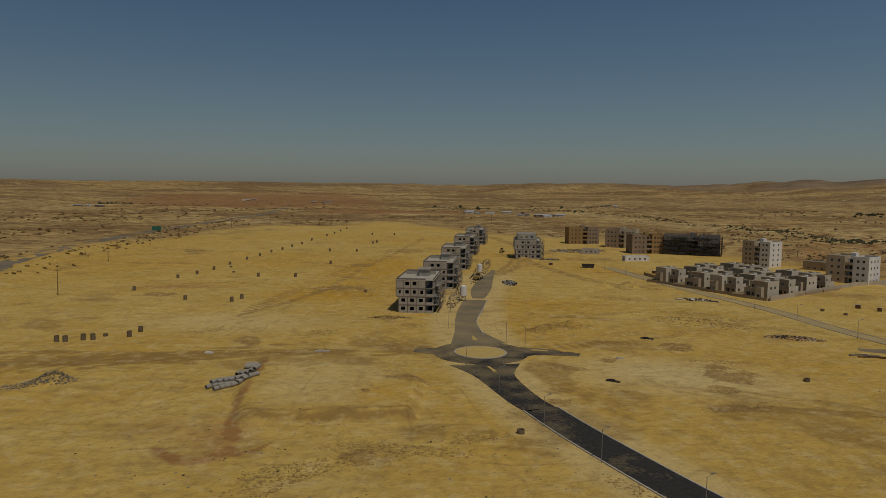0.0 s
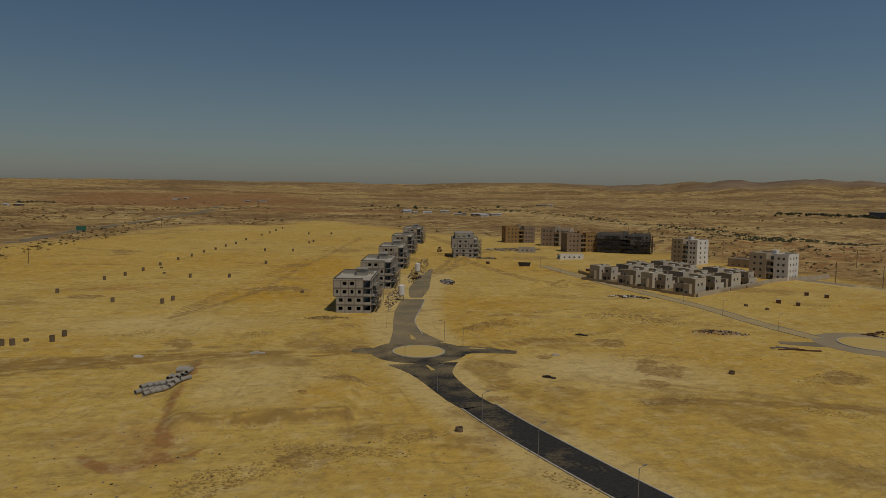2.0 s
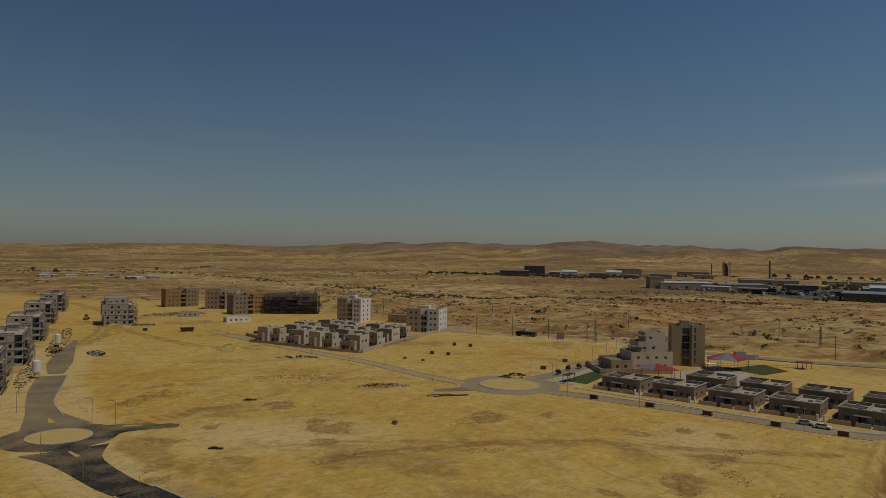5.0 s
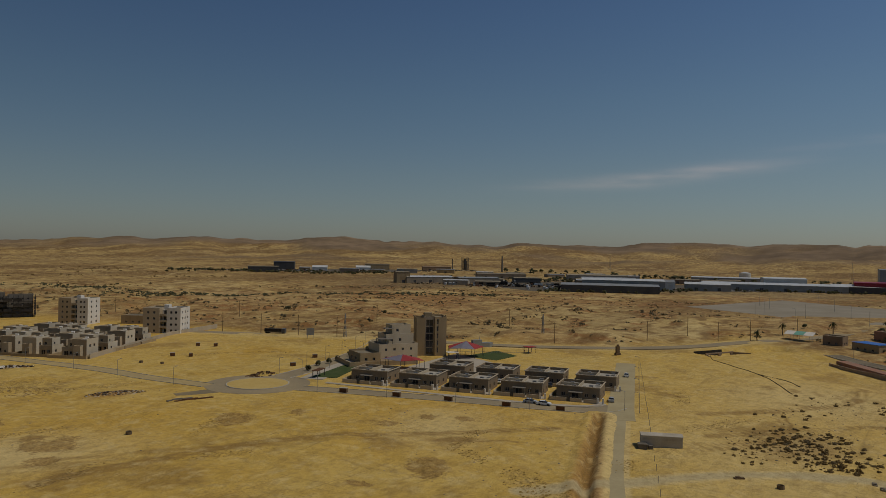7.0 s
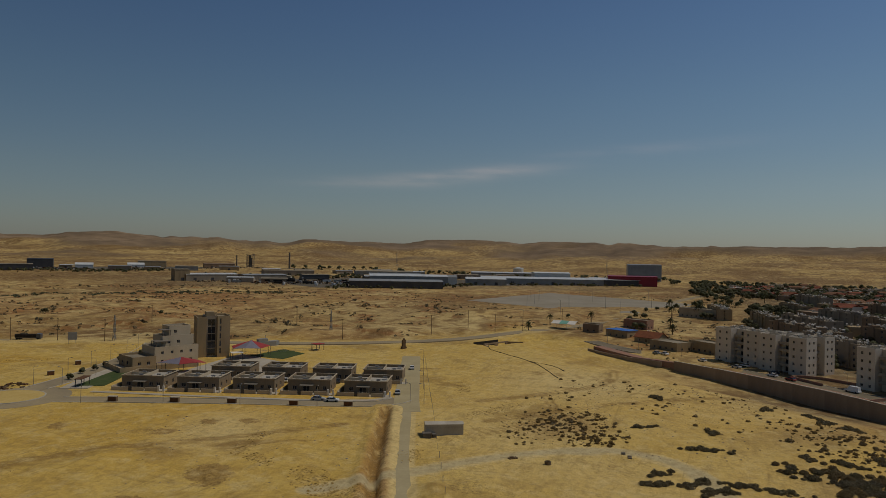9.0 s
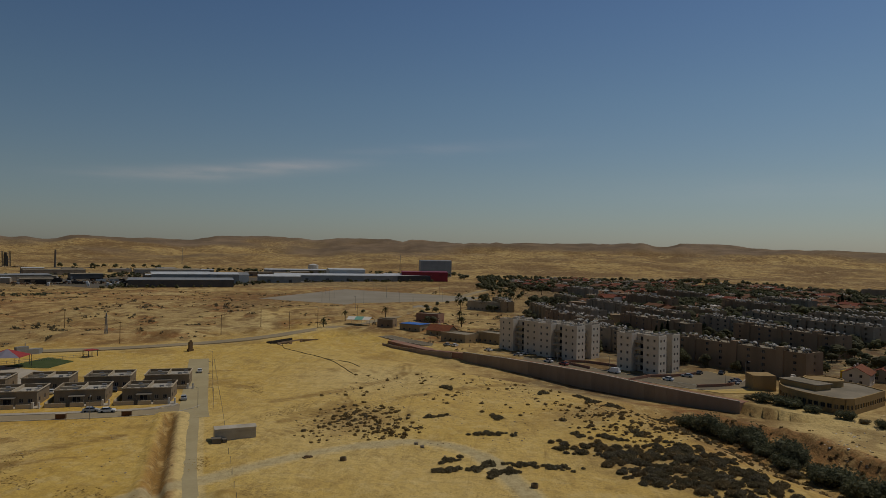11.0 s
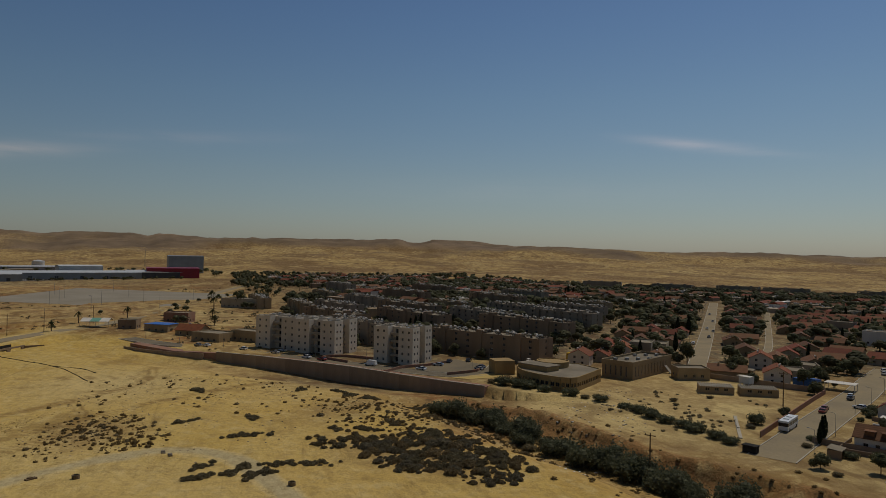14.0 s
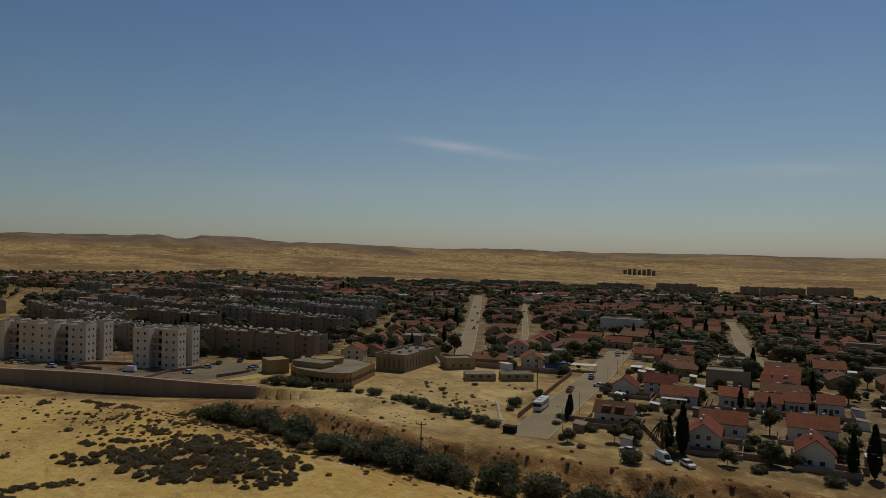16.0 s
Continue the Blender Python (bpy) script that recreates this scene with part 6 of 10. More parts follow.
rng = random.Random(7)
SLABS = [slab_block("long brown four-storey slab block of flats", 64, 11, M_BROWN), slab_block("long grey-brown four-storey slab block of flats", 52, 11, M_GREYBLOCK, 4, 2.62, 8), slab_block("tan three-storey slab block of flats", 44, 11, M_STONE, 3, 2.7, 7, False), slab_block("distant brown four-storey slab block of flats", 64, 11, M_BROWN, 4, 2.62, 9, False), slab_block("distant grey-brown four-storey slab block of flats", 52, 11, M_GREYBLOCK, 4, 2.62, 8, False)]
HEATER = solar_heater()
SLAB_FRONTS = []                                 # place and length of each block
HEATERS, PLACED, TANKS, PANELS, POSTS = 0, set(), Geo(), Geo(), Geo()
# near right-hand corner of each block, kind, and turn
for k, (x, y, s, turn) in enumerate(((280, -115, 0, 215), (346, -155, 0, 206), (346, -56, 1, 203), (404, -142, 1, 203), (392, -98, 0, 203), (400, -52, 0, 203), (448, -182, 1, 203), (462, -110, 0, 203), (470, -58, 1, 203),
                                (398, -198, 1, 208), (448, -228, 1, 208), (520, -150, 2, 203), (540, -88, 1, 203), (560, -210, 0, 203), (515, -28, 2, 190), (570, 2, 2, 190), (620, -140, 0, 203), (650, -60, 2, 195), (520, -270, 2, 208), (630, -260, 1, 208),
                                (720, -190, 0, 203), (760, -90, 1, 200))):
    s = s if k < 8 or s == 2 else s + 3
    b = SLABS[s]
    w = (64, 52, 44, 64, 52)[s]
    ox, oy = x - w * math.cos(radians(turn)), y - w * math.sin(radians(turn))
    m = pose(ox, oy, 0, 0, 0, turn)
    if s in PLACED:
        copy_thing(b, m)
    else:
        b.matrix_basis = m
    PLACED.add(s)
    SLAB_FRONTS.append((m, w))
    h = 3 * 2.7 if s == 2 else 4 * 2.62
    for i in range(11):
        p = m @ Vector((w * (i + 0.2 + 0.6 * rng.random()) / 11, 3 + 5.5 * rng.random(), h))
        at = Matrix.Translation(p) @ pose(0, 0, 0, 0, 0, 33 + rng.uniform(-8, 8))
        if k >= 7:
            TANKS.tube(p + Vector((-0.7, 0, 1.4)), p + Vector((0.7, 0.4, 1.4)), 0.36, n=6).box(p.x - 0.7, p.x + 0.7, p.y - 1.3, p.y - 0.2, p.z, p.z + 0.9)
            continue
        if HEATERS == 0:
            HEATER.matrix_basis = at
        else:
            copy_thing(HEATER, at)
        HEATERS += 1
    for i in range(int(w / 1.9)):
        p = m @ Vector((1 + (w - 2) * (i + 0.8 * rng.random()) / int(w / 1.9), rng.choice((1.6, 4.2, 6.8, 9.4)) + rng.uniform(-0.5, 0.5), h))
        up = rng.uniform(1.1, 1.9)
        TANKS.tube(p + Vector((-0.55, -0.2, up)), p + Vector((0.55, 0.25, up)), 0.3, n=6)
        POSTS.box(p.x - 0.06, p.x + 0.06, p.y - 0.06, p.y + 0.06, p.z - 0.1, p.z + up)
        a = [(p.x - 0.75 + sx, p.y - 1.5 + sy, p.z + sz) for sx, sy, sz in ((0, 0, 0.15), (1.5, 0, 0.15), (1.5, 1.1, 1.0), (0, 1.1, 1.0), (0, 0.1, 0.05), (1.5, 0.1, 0.05), (1.5, 1.2, 0.9), (0, 1.2, 0.9))]
        PANELS.add(a, [(0, 1, 2, 3), (7, 6, 5, 4), (0, 4, 5, 1), (1, 5, 6, 2), (2, 6, 7, 3), (3, 7, 4, 0)])


lone("solar_panels", PANELS, M_DARKMETAL, "many dark solar panels tilted on the flat roofs", "solar panels", kind="stuff")
lone("tank_posts", POSTS, M_RUST, "rusty stands under the roof water tanks", "stands", kind="stuff")
lone("roof_tanks", TANKS, M_WHITE, "many small white water tanks on the distant flat roofs", "water tanks", kind="stuff")


# ---- houses with tiled roofs ----
def tile_roof_material(name, a, b):
    m = surface(name, a, b, 0.8, 0, 0.5, 3.0, 0, 0.45)
    t = m.node_tree
    shader = t.nodes["Principled BSDF"]
    tc = t.nodes.new("ShaderNodeTexCoord")
    wave = t.nodes.new("ShaderNodeTexWave")
    wave.bands_direction = "Z"
    wave.inputs["Scale"].default_value, wave.inputs["Distortion"].default_value = 0.9, 0.6
    t.links.new(tc.outputs["Object"], wave.inputs["Vector"])
    bump(t, shader, wave.outputs["Fac"], 0.22, 0.1)
    return m


M_TILE_A = tile_roof_material("terracotta_tiles", (0.27, 0.095, 0.042), (0.19, 0.07, 0.036))
M_TILE_B = tile_roof_material("red_tiles", (0.235, 0.07, 0.036), (0.165, 0.055, 0.03))
M_TILE_C = tile_roof_material("weathered_brown_tiles", (0.2, 0.095, 0.045), (0.15, 0.075, 0.04))


def tiled_house(label, w, d, eaves, ridge, mat, tiles, detail=2, dormer=False, shed=False, group="tiled houses"):
    """Walls with gables, a tiled roof with ridge along the front, windows and a door."""
    th = thing("house", label, "house", group)
    floors = 2 if eaves > 4 else 1
    fh = eaves / floors
    front = grid_holes(w, floors, 0, fh, 3, 1.1, 1.15, 0.95 if floors == 1 else 1.0)
    side = grid_holes(d, floors, 0, fh, 2 if detail > 1 else 1, 1.0, 1.1, 1.0)
    front = [q for q in front if not (q[1] < 2 and abs(q[0] + 0.55 - w / 2) < 1)] + [(w / 2 - 0.5, 0.05, 1.0, 2.1)]
    g = Geo()
    g.wall((0, 0), (w, 0), -0.6, eaves, 0.25, front).wall((w, 0.25), (w, d - 0.25), -0.6, eaves, 0.25, [(u - 0.25, *r) for u, *r in side])
    g.wall((w, d), (0, d), -0.6, eaves, 0.25).wall((0, d - 0.25), (0, 0.25), -0.6, eaves, 0.25, [(u - 0.25, *r) for u, *r in side])
    for x in (0, w - 0.25):
        v = [(x, 0, eaves), (x, d, eaves), (x, d / 2, ridge)]
        g.add(v + [(x + 0.25, y, z) for _, y, z in v], [(0, 2, 1), (3, 4, 5), (0, 1, 4, 3), (1, 2, 5, 4), (2, 0, 3, 5)])
    part("wall", g, mat, th)
    part("roof", Geo().gable(0, w, 0, d, eaves, ridge), tiles, th, "terracotta tiled gable roof")
    if detail > 1:
        put_windows(th, (0, 0), (w, 0), [q for q in front if q[1] > 0.5])
        put_windows(th, (w, 0), (w, d), side)
        put_windows(th, (0, d), (0, 0), side)
        part("chimney", Geo().box(w * 0.7, w * 0.7 + 0.6, d * 0.55, d * 0.55 + 0.6, eaves + 0.3, ridge + 0.7), mat, th)
        part("solar_heater", Geo().tube((w * 0.3, d * 0.62, ridge + 0.2), (w * 0.3 + 1.4, d * 0.62, ridge + 0.2), 0.3, n=7).box(w * 0.3 + 0.1, w * 0.3 + 0.25, d * 0.62 - 0.1, d * 0.62 + 0.1, eaves + 0.4, ridge).box(w * 0.3 + 1.1, w * 0.3 + 1.25, d * 0.62 - 0.1, d * 0.62 + 0.1, eaves + 0.4, ridge), M_WHITE, th, "white roof water tank")
    if detail > 1:
        part("door", Geo().box(w / 2 - 0.5, w / 2 + 0.5, 0.1, 0.16, 0.05, 2.1), M_WOOD, th, "dark wooden door")
    if dormer:
        for u in (0.32, 0.68):
            part("dormer", Geo().box(w * u - 1.1, w * u + 1.1, 0.4, d * 0.4, eaves, eaves + (ridge - eaves) * 0.62).box(w * u - 1.3, w * u + 1.3, 0.1, d * 0.42, eaves + (ridge - eaves) * 0.62, eaves + (ridge - eaves) * 0.62 + 0.15), tiles, th)
    if shed:
        part("lean_to", Geo().box(0.5, w * 0.75, -3.2, -0.02, 2.3, 2.45).box(0.6, 0.75, -3.1, -2.95, -0.4, 2.3).box(w * 0.75 - 0.2, w * 0.75 - 0.05, -3.1, -2.95, -0.4, 2.3), M_WHITE, th, "white sheet lean-to roof")
    return th


def garden(at, w, d, mat):
    return lone("garden_wall", Geo().box(-2.5, w + 2.5, -5.2, -5.0, -0.5, 1.2).box(-2.5, -2.3, -5.0, d + 1, -0.5, 1.2).box(w + 2.3, w + 2.5, -5.0, d + 1, -0.5, 1.2), mat, "low garden wall round a house plot", "wall", "garden walls", at)


OUT = -147.0                                     # the fronts of the nearest rows face the watercourse
NEAR = (
    ("two-storey cream house with two dormers in a tiled roof", 144.5, -142.5, 11.5, 8.5, 4.2, 7.0, OUT, M_WHITE, M_TILE_C, True, False),
    ("two-storey cream gabled house beside tall cypresses", 105.5, -146.5, 12.0, 8.2, 5.2, 8.4, OUT + 90, M_WHITE, M_TILE_B, False, False),
    ("two-storey white gabled house with a garden wall", 84.0, -157.5, 12.0, 8.4, 4.6, 8.0, OUT + 90, M_WHITE, M_TILE_B, False, False),
    ("long cream house with a terracotta roof", 122.0, -158.8, 13.0, 8.0, 4.4, 7.4, OUT, M_WHITE, M_TILE_A, False, False),
    ("long white house with a small dormer in its roof", 106.5, -174.0, 13.0, 8.5, 4.6, 7.6, OUT, M_WHITE, M_TILE_A, False, False),
    ("two-storey cream corner house with a red roof", 163.0, -181.0, 9.0, 8.4, 4.4, 7.4, OUT + 90, M_WHITE, M_TILE_B, False, False),
    ("cream house with a lower red wing behind it", 167.5, -188.5, 12.0, 8.0, 5.0, 8.0, OUT, M_WHITE, M_TILE_B, False, False),
    ("cream house with a white lean-to terrace roof", 153.5, -180.5, 12.5, 8.0, 4.0, 6.6, OUT, M_WHITE, M_TILE_A, False, True),
    ("cream house with a terracotta roof and a white awning", 141.5, -194.0, 9.0, 8.0, 4.4, 7.0, OUT, M_WHITE, M_TILE_A, False, False),
    ("lower cream house with a terracotta roof next door", 132.5, -199.5, 8.5, 8.0, 3.4, 6.0, OUT, M_WHITE, M_TILE_A, False, False),
    ("cream terraced house with a terracotta roof", 126.5, -205.5, 7.5, 8.0, 4.2, 6.6, OUT, M_WHITE, M_TILE_A, False, False),
    ("cream terraced house with an orange roof", 119.0, -210.5, 8.0, 8.0, 4.4, 6.9, OUT, M_WHITE, M_TILE_A, False, False),
)
for label, x, y, w, d, eaves, ridge, turn, mat, tiles, dormer, shed in NEAR:
    c, q = math.cos(radians(turn)), math.sin(radians(turn))
    x, y = x + 0.06 * (w * c - d * q), y + 0.06 * (w * q + d * c)
    w, d, eaves, ridge = 0.88 * w, 0.88 * d, 0.84 * eaves, 0.84 * ridge
    house = tiled_house(label, w, d, eaves, ridge, mat, tiles, 2, dormer, shed, "near tiled houses")
    house.matrix_basis = pose(x, y, 0, 0, 0, turn)
    garden(pose(x, y, 0, 0, 0, turn), w, d, M_WALLSTONE)

TILED = [tiled_house("cream single-storey house with a red tiled roof", 12, 9, 3.0, 5.2, M_CREAM, M_TILE_B), tiled_house("off-white two-storey house with a terracotta roof", 11, 9, 4.6, 7.0, M_OFFWHITE, M_TILE_A),
         tiled_house("brown single-storey house with a weathered tiled roof", 14, 8.5, 3.0, 5.0, M_STONE, M_TILE_C)]
FAR_TILED = [tiled_house("small cream house with a red tiled roof among trees", 13, 9, 3.2, 5.4, M_CREAM, M_TILE_B, 1, group="distant tiled houses"), tiled_house("small tan house with a brown tiled roof among trees", 14, 9, 3.0, 5.0, M_STONE, M_TILE_C, 1, group="distant tiled houses")]
FLAT = [low_house("flat-roofed cream town house with a dusty roof", 13, 9, 3.4, M_CREAM, pose(0, 0, 0), "town_house"), low_house("flat-roofed grey town house with a dusty roof", 15, 10, 5.6, M_GREYBLOCK, pose(0, 0, 0), "town_house"), low_house("distant flat-roofed cream town house", 13, 9, 3.4, M_CREAM, pose(0, 0, 0), "town_house", False), low_house("distant flat-roofed grey town house", 15, 10, 5.6, M_GREYBLOCK, pose(0, 0, 0), "town_house", False)]
USED = set()
PLOTS = []                                       # taken places: x, y, radius
for label, x, y, w, d, *rest in NEAR:
    PLOTS.append((x, y, 12))
PLOTS += [(225, -110, 24), (248, -150, 24), (212, -156, 14), (235, -152, 12), (205, -168, 14), (312, -330, 16), (300, -75, 24), (330, -45, 28), (350, -15, 25), (335, -120, 36), (385, -150, 36)]
TOWN_LINES = [(BUS_ROAD, 13), (MAIN_STREET, 14), (SIDE_STREET, 9), (THIRD_STREET, 11), (WALL_STREET, 12)]
TREE_SPOTS = []


def free(x, y, r):
    if any(near_line(x, y, line) < w + r - 6 for line, w in TOWN_LINES):
        return False
    return all(math.hypot(x - a, y - b) > c + r - 4 for a, b, c in PLOTS)


def lay_house(src, m):
    if src.name in USED:
        return copy_thing(src, m)
    USED.add(src.name)
    src.matrix_basis = m
    return src


rng = random.Random(11)
e1, e2 = (-0.84, -0.545), (0.545, -0.84)
f1, f2 = (0.806, -0.592), (-0.592, -0.806)
for i in range(-22, 22):
    for j in range(0, 34):
        x, y = 170 + e1[0] * 18.5 * i + e2[0] * 17.5 * j + rng.uniform(-1.5, 1.5), -205 + e1[1] * 18.5 * i + e2[1] * 17.5 * j + rng.uniform(-1.5, 1.5)
        r, bearing = math.hypot(x, y), math.degrees(math.atan2(x, y))
        u, v = (x - 280) * f1[0] + (y + 192) * f1[1], (x - 280) * f2[0] + (y + 192) * f2[1]
        if not (150 < r < 690 and 112 < bearing < 160) or v < -48 or u < -75 - 0.4 * max(v, 0) or not free(x, y, 6):
            continue
        if rng.random() < 0.14:
            TREE_SPOTS.append((x, y))
            continue
        turn = (OUT if v > 60 else -36.3) + rng.choice((0, 0, 0, 90, 180)) + rng.uniform(-4, 4)
        near = r < 350
        pick = rng.random()
        src = FLAT[rng.randrange(2) + (0 if r < 330 else 2)] if pick < 0.16 else (TILED[rng.randrange(3)] if near else FAR_TILED[rng.randrange(2)])
        c, s = math.cos(radians(turn)), math.sin(radians(turn))
        lay_house(src, pose(x - 6 * c + 4.5 * s, y - 6 * s - 4.5 * c, 0, 0, 0, turn))
        PLOTS.append((x, y, 7.5))
        if rng.random() < 0.75:
            TREE_SPOTS.append((x + e1[0] * 9.2, y + e1[1] * 9.2))
        if rng.random() < 0.6:
            TREE_SPOTS.append((x + e2[0] * 8.8 + rng.uniform(-3, 3), y + e2[1] * 8.8))

def yard_shed(label, x, y, w, d, h, turn, wall, roof):
    th = thing("garden_shed", label, "shed", "sheds in the yards", pose(x, y, 0, 0, 0, turn))
    part("wall", Geo().wall((0, 0), (w, 0), -0.4, h, 0.12, [(w * 0.35, 0, 0.9, min(2.0, h - 0.15))]).wall((w, 0.12), (w, d), -0.4, h, 0.12).wall((0, d), (0, 0.12), -0.4, h, 0.12).obox((w - 0.12, d), (0.12, d), 0, 0.12, -0.4, h), wall, th)
    part("roof", Geo().add([(-0.2, -0.3, h + 0.01), (w + 0.2, -0.3, h + 0.01), (w + 0.2, d + 0.2, h + 0.36), (-0.2, d + 0.2, h + 0.36), (-0.2, -0.3, h + 0.09), (w + 0.2, -0.3, h + 0.09), (w + 0.2, d + 0.2, h + 0.44), (-0.2, d + 0.2, h + 0.44)],
                           [(0, 3, 2, 1), (4, 5, 6, 7), (0, 1, 5, 4), (1, 2, 6, 5), (2, 3, 7, 6), (3, 0, 4, 7)]), roof, th)
    return th


rng = random.Random(83)
HEDGES, sheds = [], 0
for label, x, y, w, d, *rest in NEAR:
    for k in range(5):
        a, r = rng.uniform(0, 360), rng.uniform(9, 13)
        HEDGES.append((x + r * math.cos(radians(a)), y + r * math.sin(radians(a)), rng.uniform(0.35, 0.75)))
while sheds < 46:
    r, b = rng.uniform(172, 340), rng.uniform(127, 160)
    x, y = r * math.sin(radians(b)), r * math.cos(radians(b))
    if near_line(x, y, WADI) < 30 or near_line(x, y, BUS_ROAD) < 10 or any(math.hypot(x - p, y - q) < 9.5 for p, q, _ in PLOTS) or near_line(x, y, THIRD_STREET) < 8 or near_line(x, y, MAIN_STREET) < 10 or (r < 260 and b < 134):
        continue
    yard_shed(rng.choice(("small pale sheet-metal shed in a yard", "small white shed with a sheet roof in a yard", "small brown shed with a pale roof in a yard")), x, y, rng.uniform(2.2, 5.5), rng.uniform(2.0, 3.5), rng.uniform(1.9, 2.5), OUT + rng.choice((0, 90)) + rng.uniform(-5, 5), rng.choice((M_WHITE, M_CREAM, M_BROWN, M_REDPAVING)), rng.choice((M_METALROOF, M_WHITE, M_TARROOF)))
    PLOTS.append((x, y, 3.0))
    sheds += 1

# ---- public buildings and huts near the watercourse ----
M_HALL = surface("brown_stone_wall", (0.42, 0.29, 0.13), (0.34, 0.23, 0.1), 0.9, 0, 0.3, 2.0, 0.2, 0.1, True)


def curved_hall():
    th = thing("public_hall", "low tan hall with rounded front and dark window row", "building", "", pose(1.4, 3.4, 0))
    pts = smooth_line([(252, -99), (242, -96.5), (231, -99.5), (222.5, -107), (228, -115), (239, -126.5)], 3.0)
    g = Geo()
    for a, b in zip(pts, pts[1:]):
        l = math.dist(a, b)
        holes = [(l * 0.08, 1.5, l * 0.36, 1.4), (l * 0.56, 1.5, l * 0.36, 1.4)]
        g.wall(b, a, -0.6, 4.9, 0.4, [(l - u - w, z, w, hh) for u, z, w, hh in reversed(holes)])
        put_windows(th, b, a, holes, 0.2)
    part("wall", g, M_HALL, th)
    part("roof", Geo().prism([*pts, (252, -124), (262, -110)][::-1], 4.2, 4.5), M_TARROOF, th, "dusty flat roof")
    part("back_wall", Geo().obox((252, -99), (262, -110), 0.1, 0.5, -0.6, 4.8).obox((262, -110), (252, -124), 0.1, 0.5, -0.6, 4.8).obox((252, -124), (239, -126.5), 0.1, 0.5, -0.6, 4.8), M_HALL, th)
    ring = circle(249, -112, 6.0, 18)
    part("upper_drum", Geo().prism(ring, 4.5, 6.4), M_HALL, th)
    part("upper_room", Geo().obox((236, -104), (248, -97.5), -7, 0, 4.5, 6.2), M_HALL, th)
    part("upper_roof", Geo().obox((235.6, -104.4), (248.4, -97.4), -7.4, 0.3, 6.2, 6.5), M_TARROOF, th)
    part("drum_rim", ribbon(ring + ring[:1], 0.5, 6.4, 6.7), M_HALL, th)
    part("side_room", Geo().box(258, 266, -100, -92, -0.6, 5.4), M_HALL, th)
    for k in range(4):
        part("roof_unit", Geo().box(252 + 2.4 * k, 253.4 + 2.4 * k, -104 - k, -102.8 - k, 4.5, 5.5 + 0.3 * (k % 2)), M_WHITE, th)
    return th


curved_hall()


def ribbed_hall():
    th = thing("library_building", "flat-roofed beige building with tall narrow window slits", "building", "", pose(251.3, -129.6, 0, 0, 0, -147))
    slits = [(1.2 + 2.2 * i, 1.0, 0.6, 3.9) for i in range(5)]
    side = [(2.0 + 2.6 * i, 1.0, 0.6, 3.9) for i in range(11)]
    shell(th, 0, 13, 0, 33, 0, 6.0, M_STONE, {"s": slits, "e": side, "w": side}, 0.8, M_TARROOF)
    part("cornice", Geo().box(-0.3, 13.3, -0.3, -0.01, 5.6, 6.9).box(13.01, 13.3, 0, 33, 5.6, 6.9).box(-0.3, -0.01, 0, 33, 5.6, 6.9), M_STONE, th)
    for i in range(7):
        part("roof_unit", Geo().box(2 + 2.8 * (i % 4), 3.2 + 2.8 * (i % 4), 5 + 4 * i, 6.3 + 4 * i, 6.0, 6.9), M_STEEL, th)
    part("ramp", Geo().add([(13.4, 26, 3), (16.3, 26, 0), (16.3, 28, 0), (13.4, 28, 3), (13.4, 26, 2.7), (16.3, 26, -0.3), (16.3, 28, -0.3), (13.4, 28, 2.7)], [(0, 1, 2, 3), (7, 6, 5, 4), (0, 4, 5, 1), (1, 5, 6, 2), (2, 6, 7, 3), (3, 7, 4, 0)]), M_CONCRETE, th)
    return th


ribbed_hall()


def lined_hut(label, x, y, w, d, h, turn, mat):
    th = thing("concrete_hut", label, "hut", "low huts on the sandy lot", pose(x, y, 0, 0, 0, turn))
    holes = grid_holes(w, 1, 0, h, 3, 1.4, 1.0, 1.2)
    shell(th, 0, w, 0, d, 0, h, mat, {"s": holes}, 0.15, M_ROOFSLAB)
    n = int(w / 0.8)
    for i in range(n):
        part("roof_beam", Geo().box(0.2 + i * w / n, 0.45 + i * w / n, -0.7, d + 0.4, h + 0.16, h + 0.4), M_KERB, th)
    return th


lined_hut("low concrete hut with a ribbed roof on the sandy lot", 214.6, -147.7, 11.4, 7, 2.4, -118, M_STONE)
lined_hut("longer low concrete hut with a ribbed roof", 208.3, -159.6, 12, 7, 2.4, -118, M_STONE)
low_house("small round-cornered stone house behind the huts", 12, 9, 4.2, M_STONE, pose(238.5, -155, 0, 0, 0, -105))
low_house("white flat-roofed school building above the town houses", 24, 11, 7.6, M_WHITE, pose(322, -324, 0, 0, 0, -150), "school_building")
lone("water_tank", Geo().box(-2, 2, -1.5, 1.5, 3.0, 5.4).box(-1.8, -1.5, -1.3, -1.0, -0.5, 3.0).box(1.5, 1.8, -1.3, -1.0, -0.5, 3.0).box(-1.8, -1.5, 1.0, 1.3, -0.5, 3.0).box(1.5, 1.8, 1.0, 1.3, -0.5, 3.0), M_WHITE, "white box tank on legs among the huts", "tank", at=pose(214.5, -166.5, 0, 0, 0, 20))
lone("tarpaulin", Geo().add([(-4, -2.5, 2.6), (4, -2.5, 2.3), (4.4, 2.5, 2.7), (-3.6, 2.6, 3.1), (0, 0, 3.0), (-4, -2.5, -0.2), (4, -2.5, -0.2), (4.4, 2.5, -0.2), (-3.6, 2.6, -0.2)], [(0, 1, 4), (1, 2, 4), (2, 3, 4), (3, 0, 4), (0, 5, 6, 1), (1, 6, 7, 2), (2, 7, 8, 3), (3, 8, 5, 0)]), M_BLUE, "bright blue tarpaulin over a yard", "tarpaulin", at=pose(221, -198, 0, 0, 0, 30))
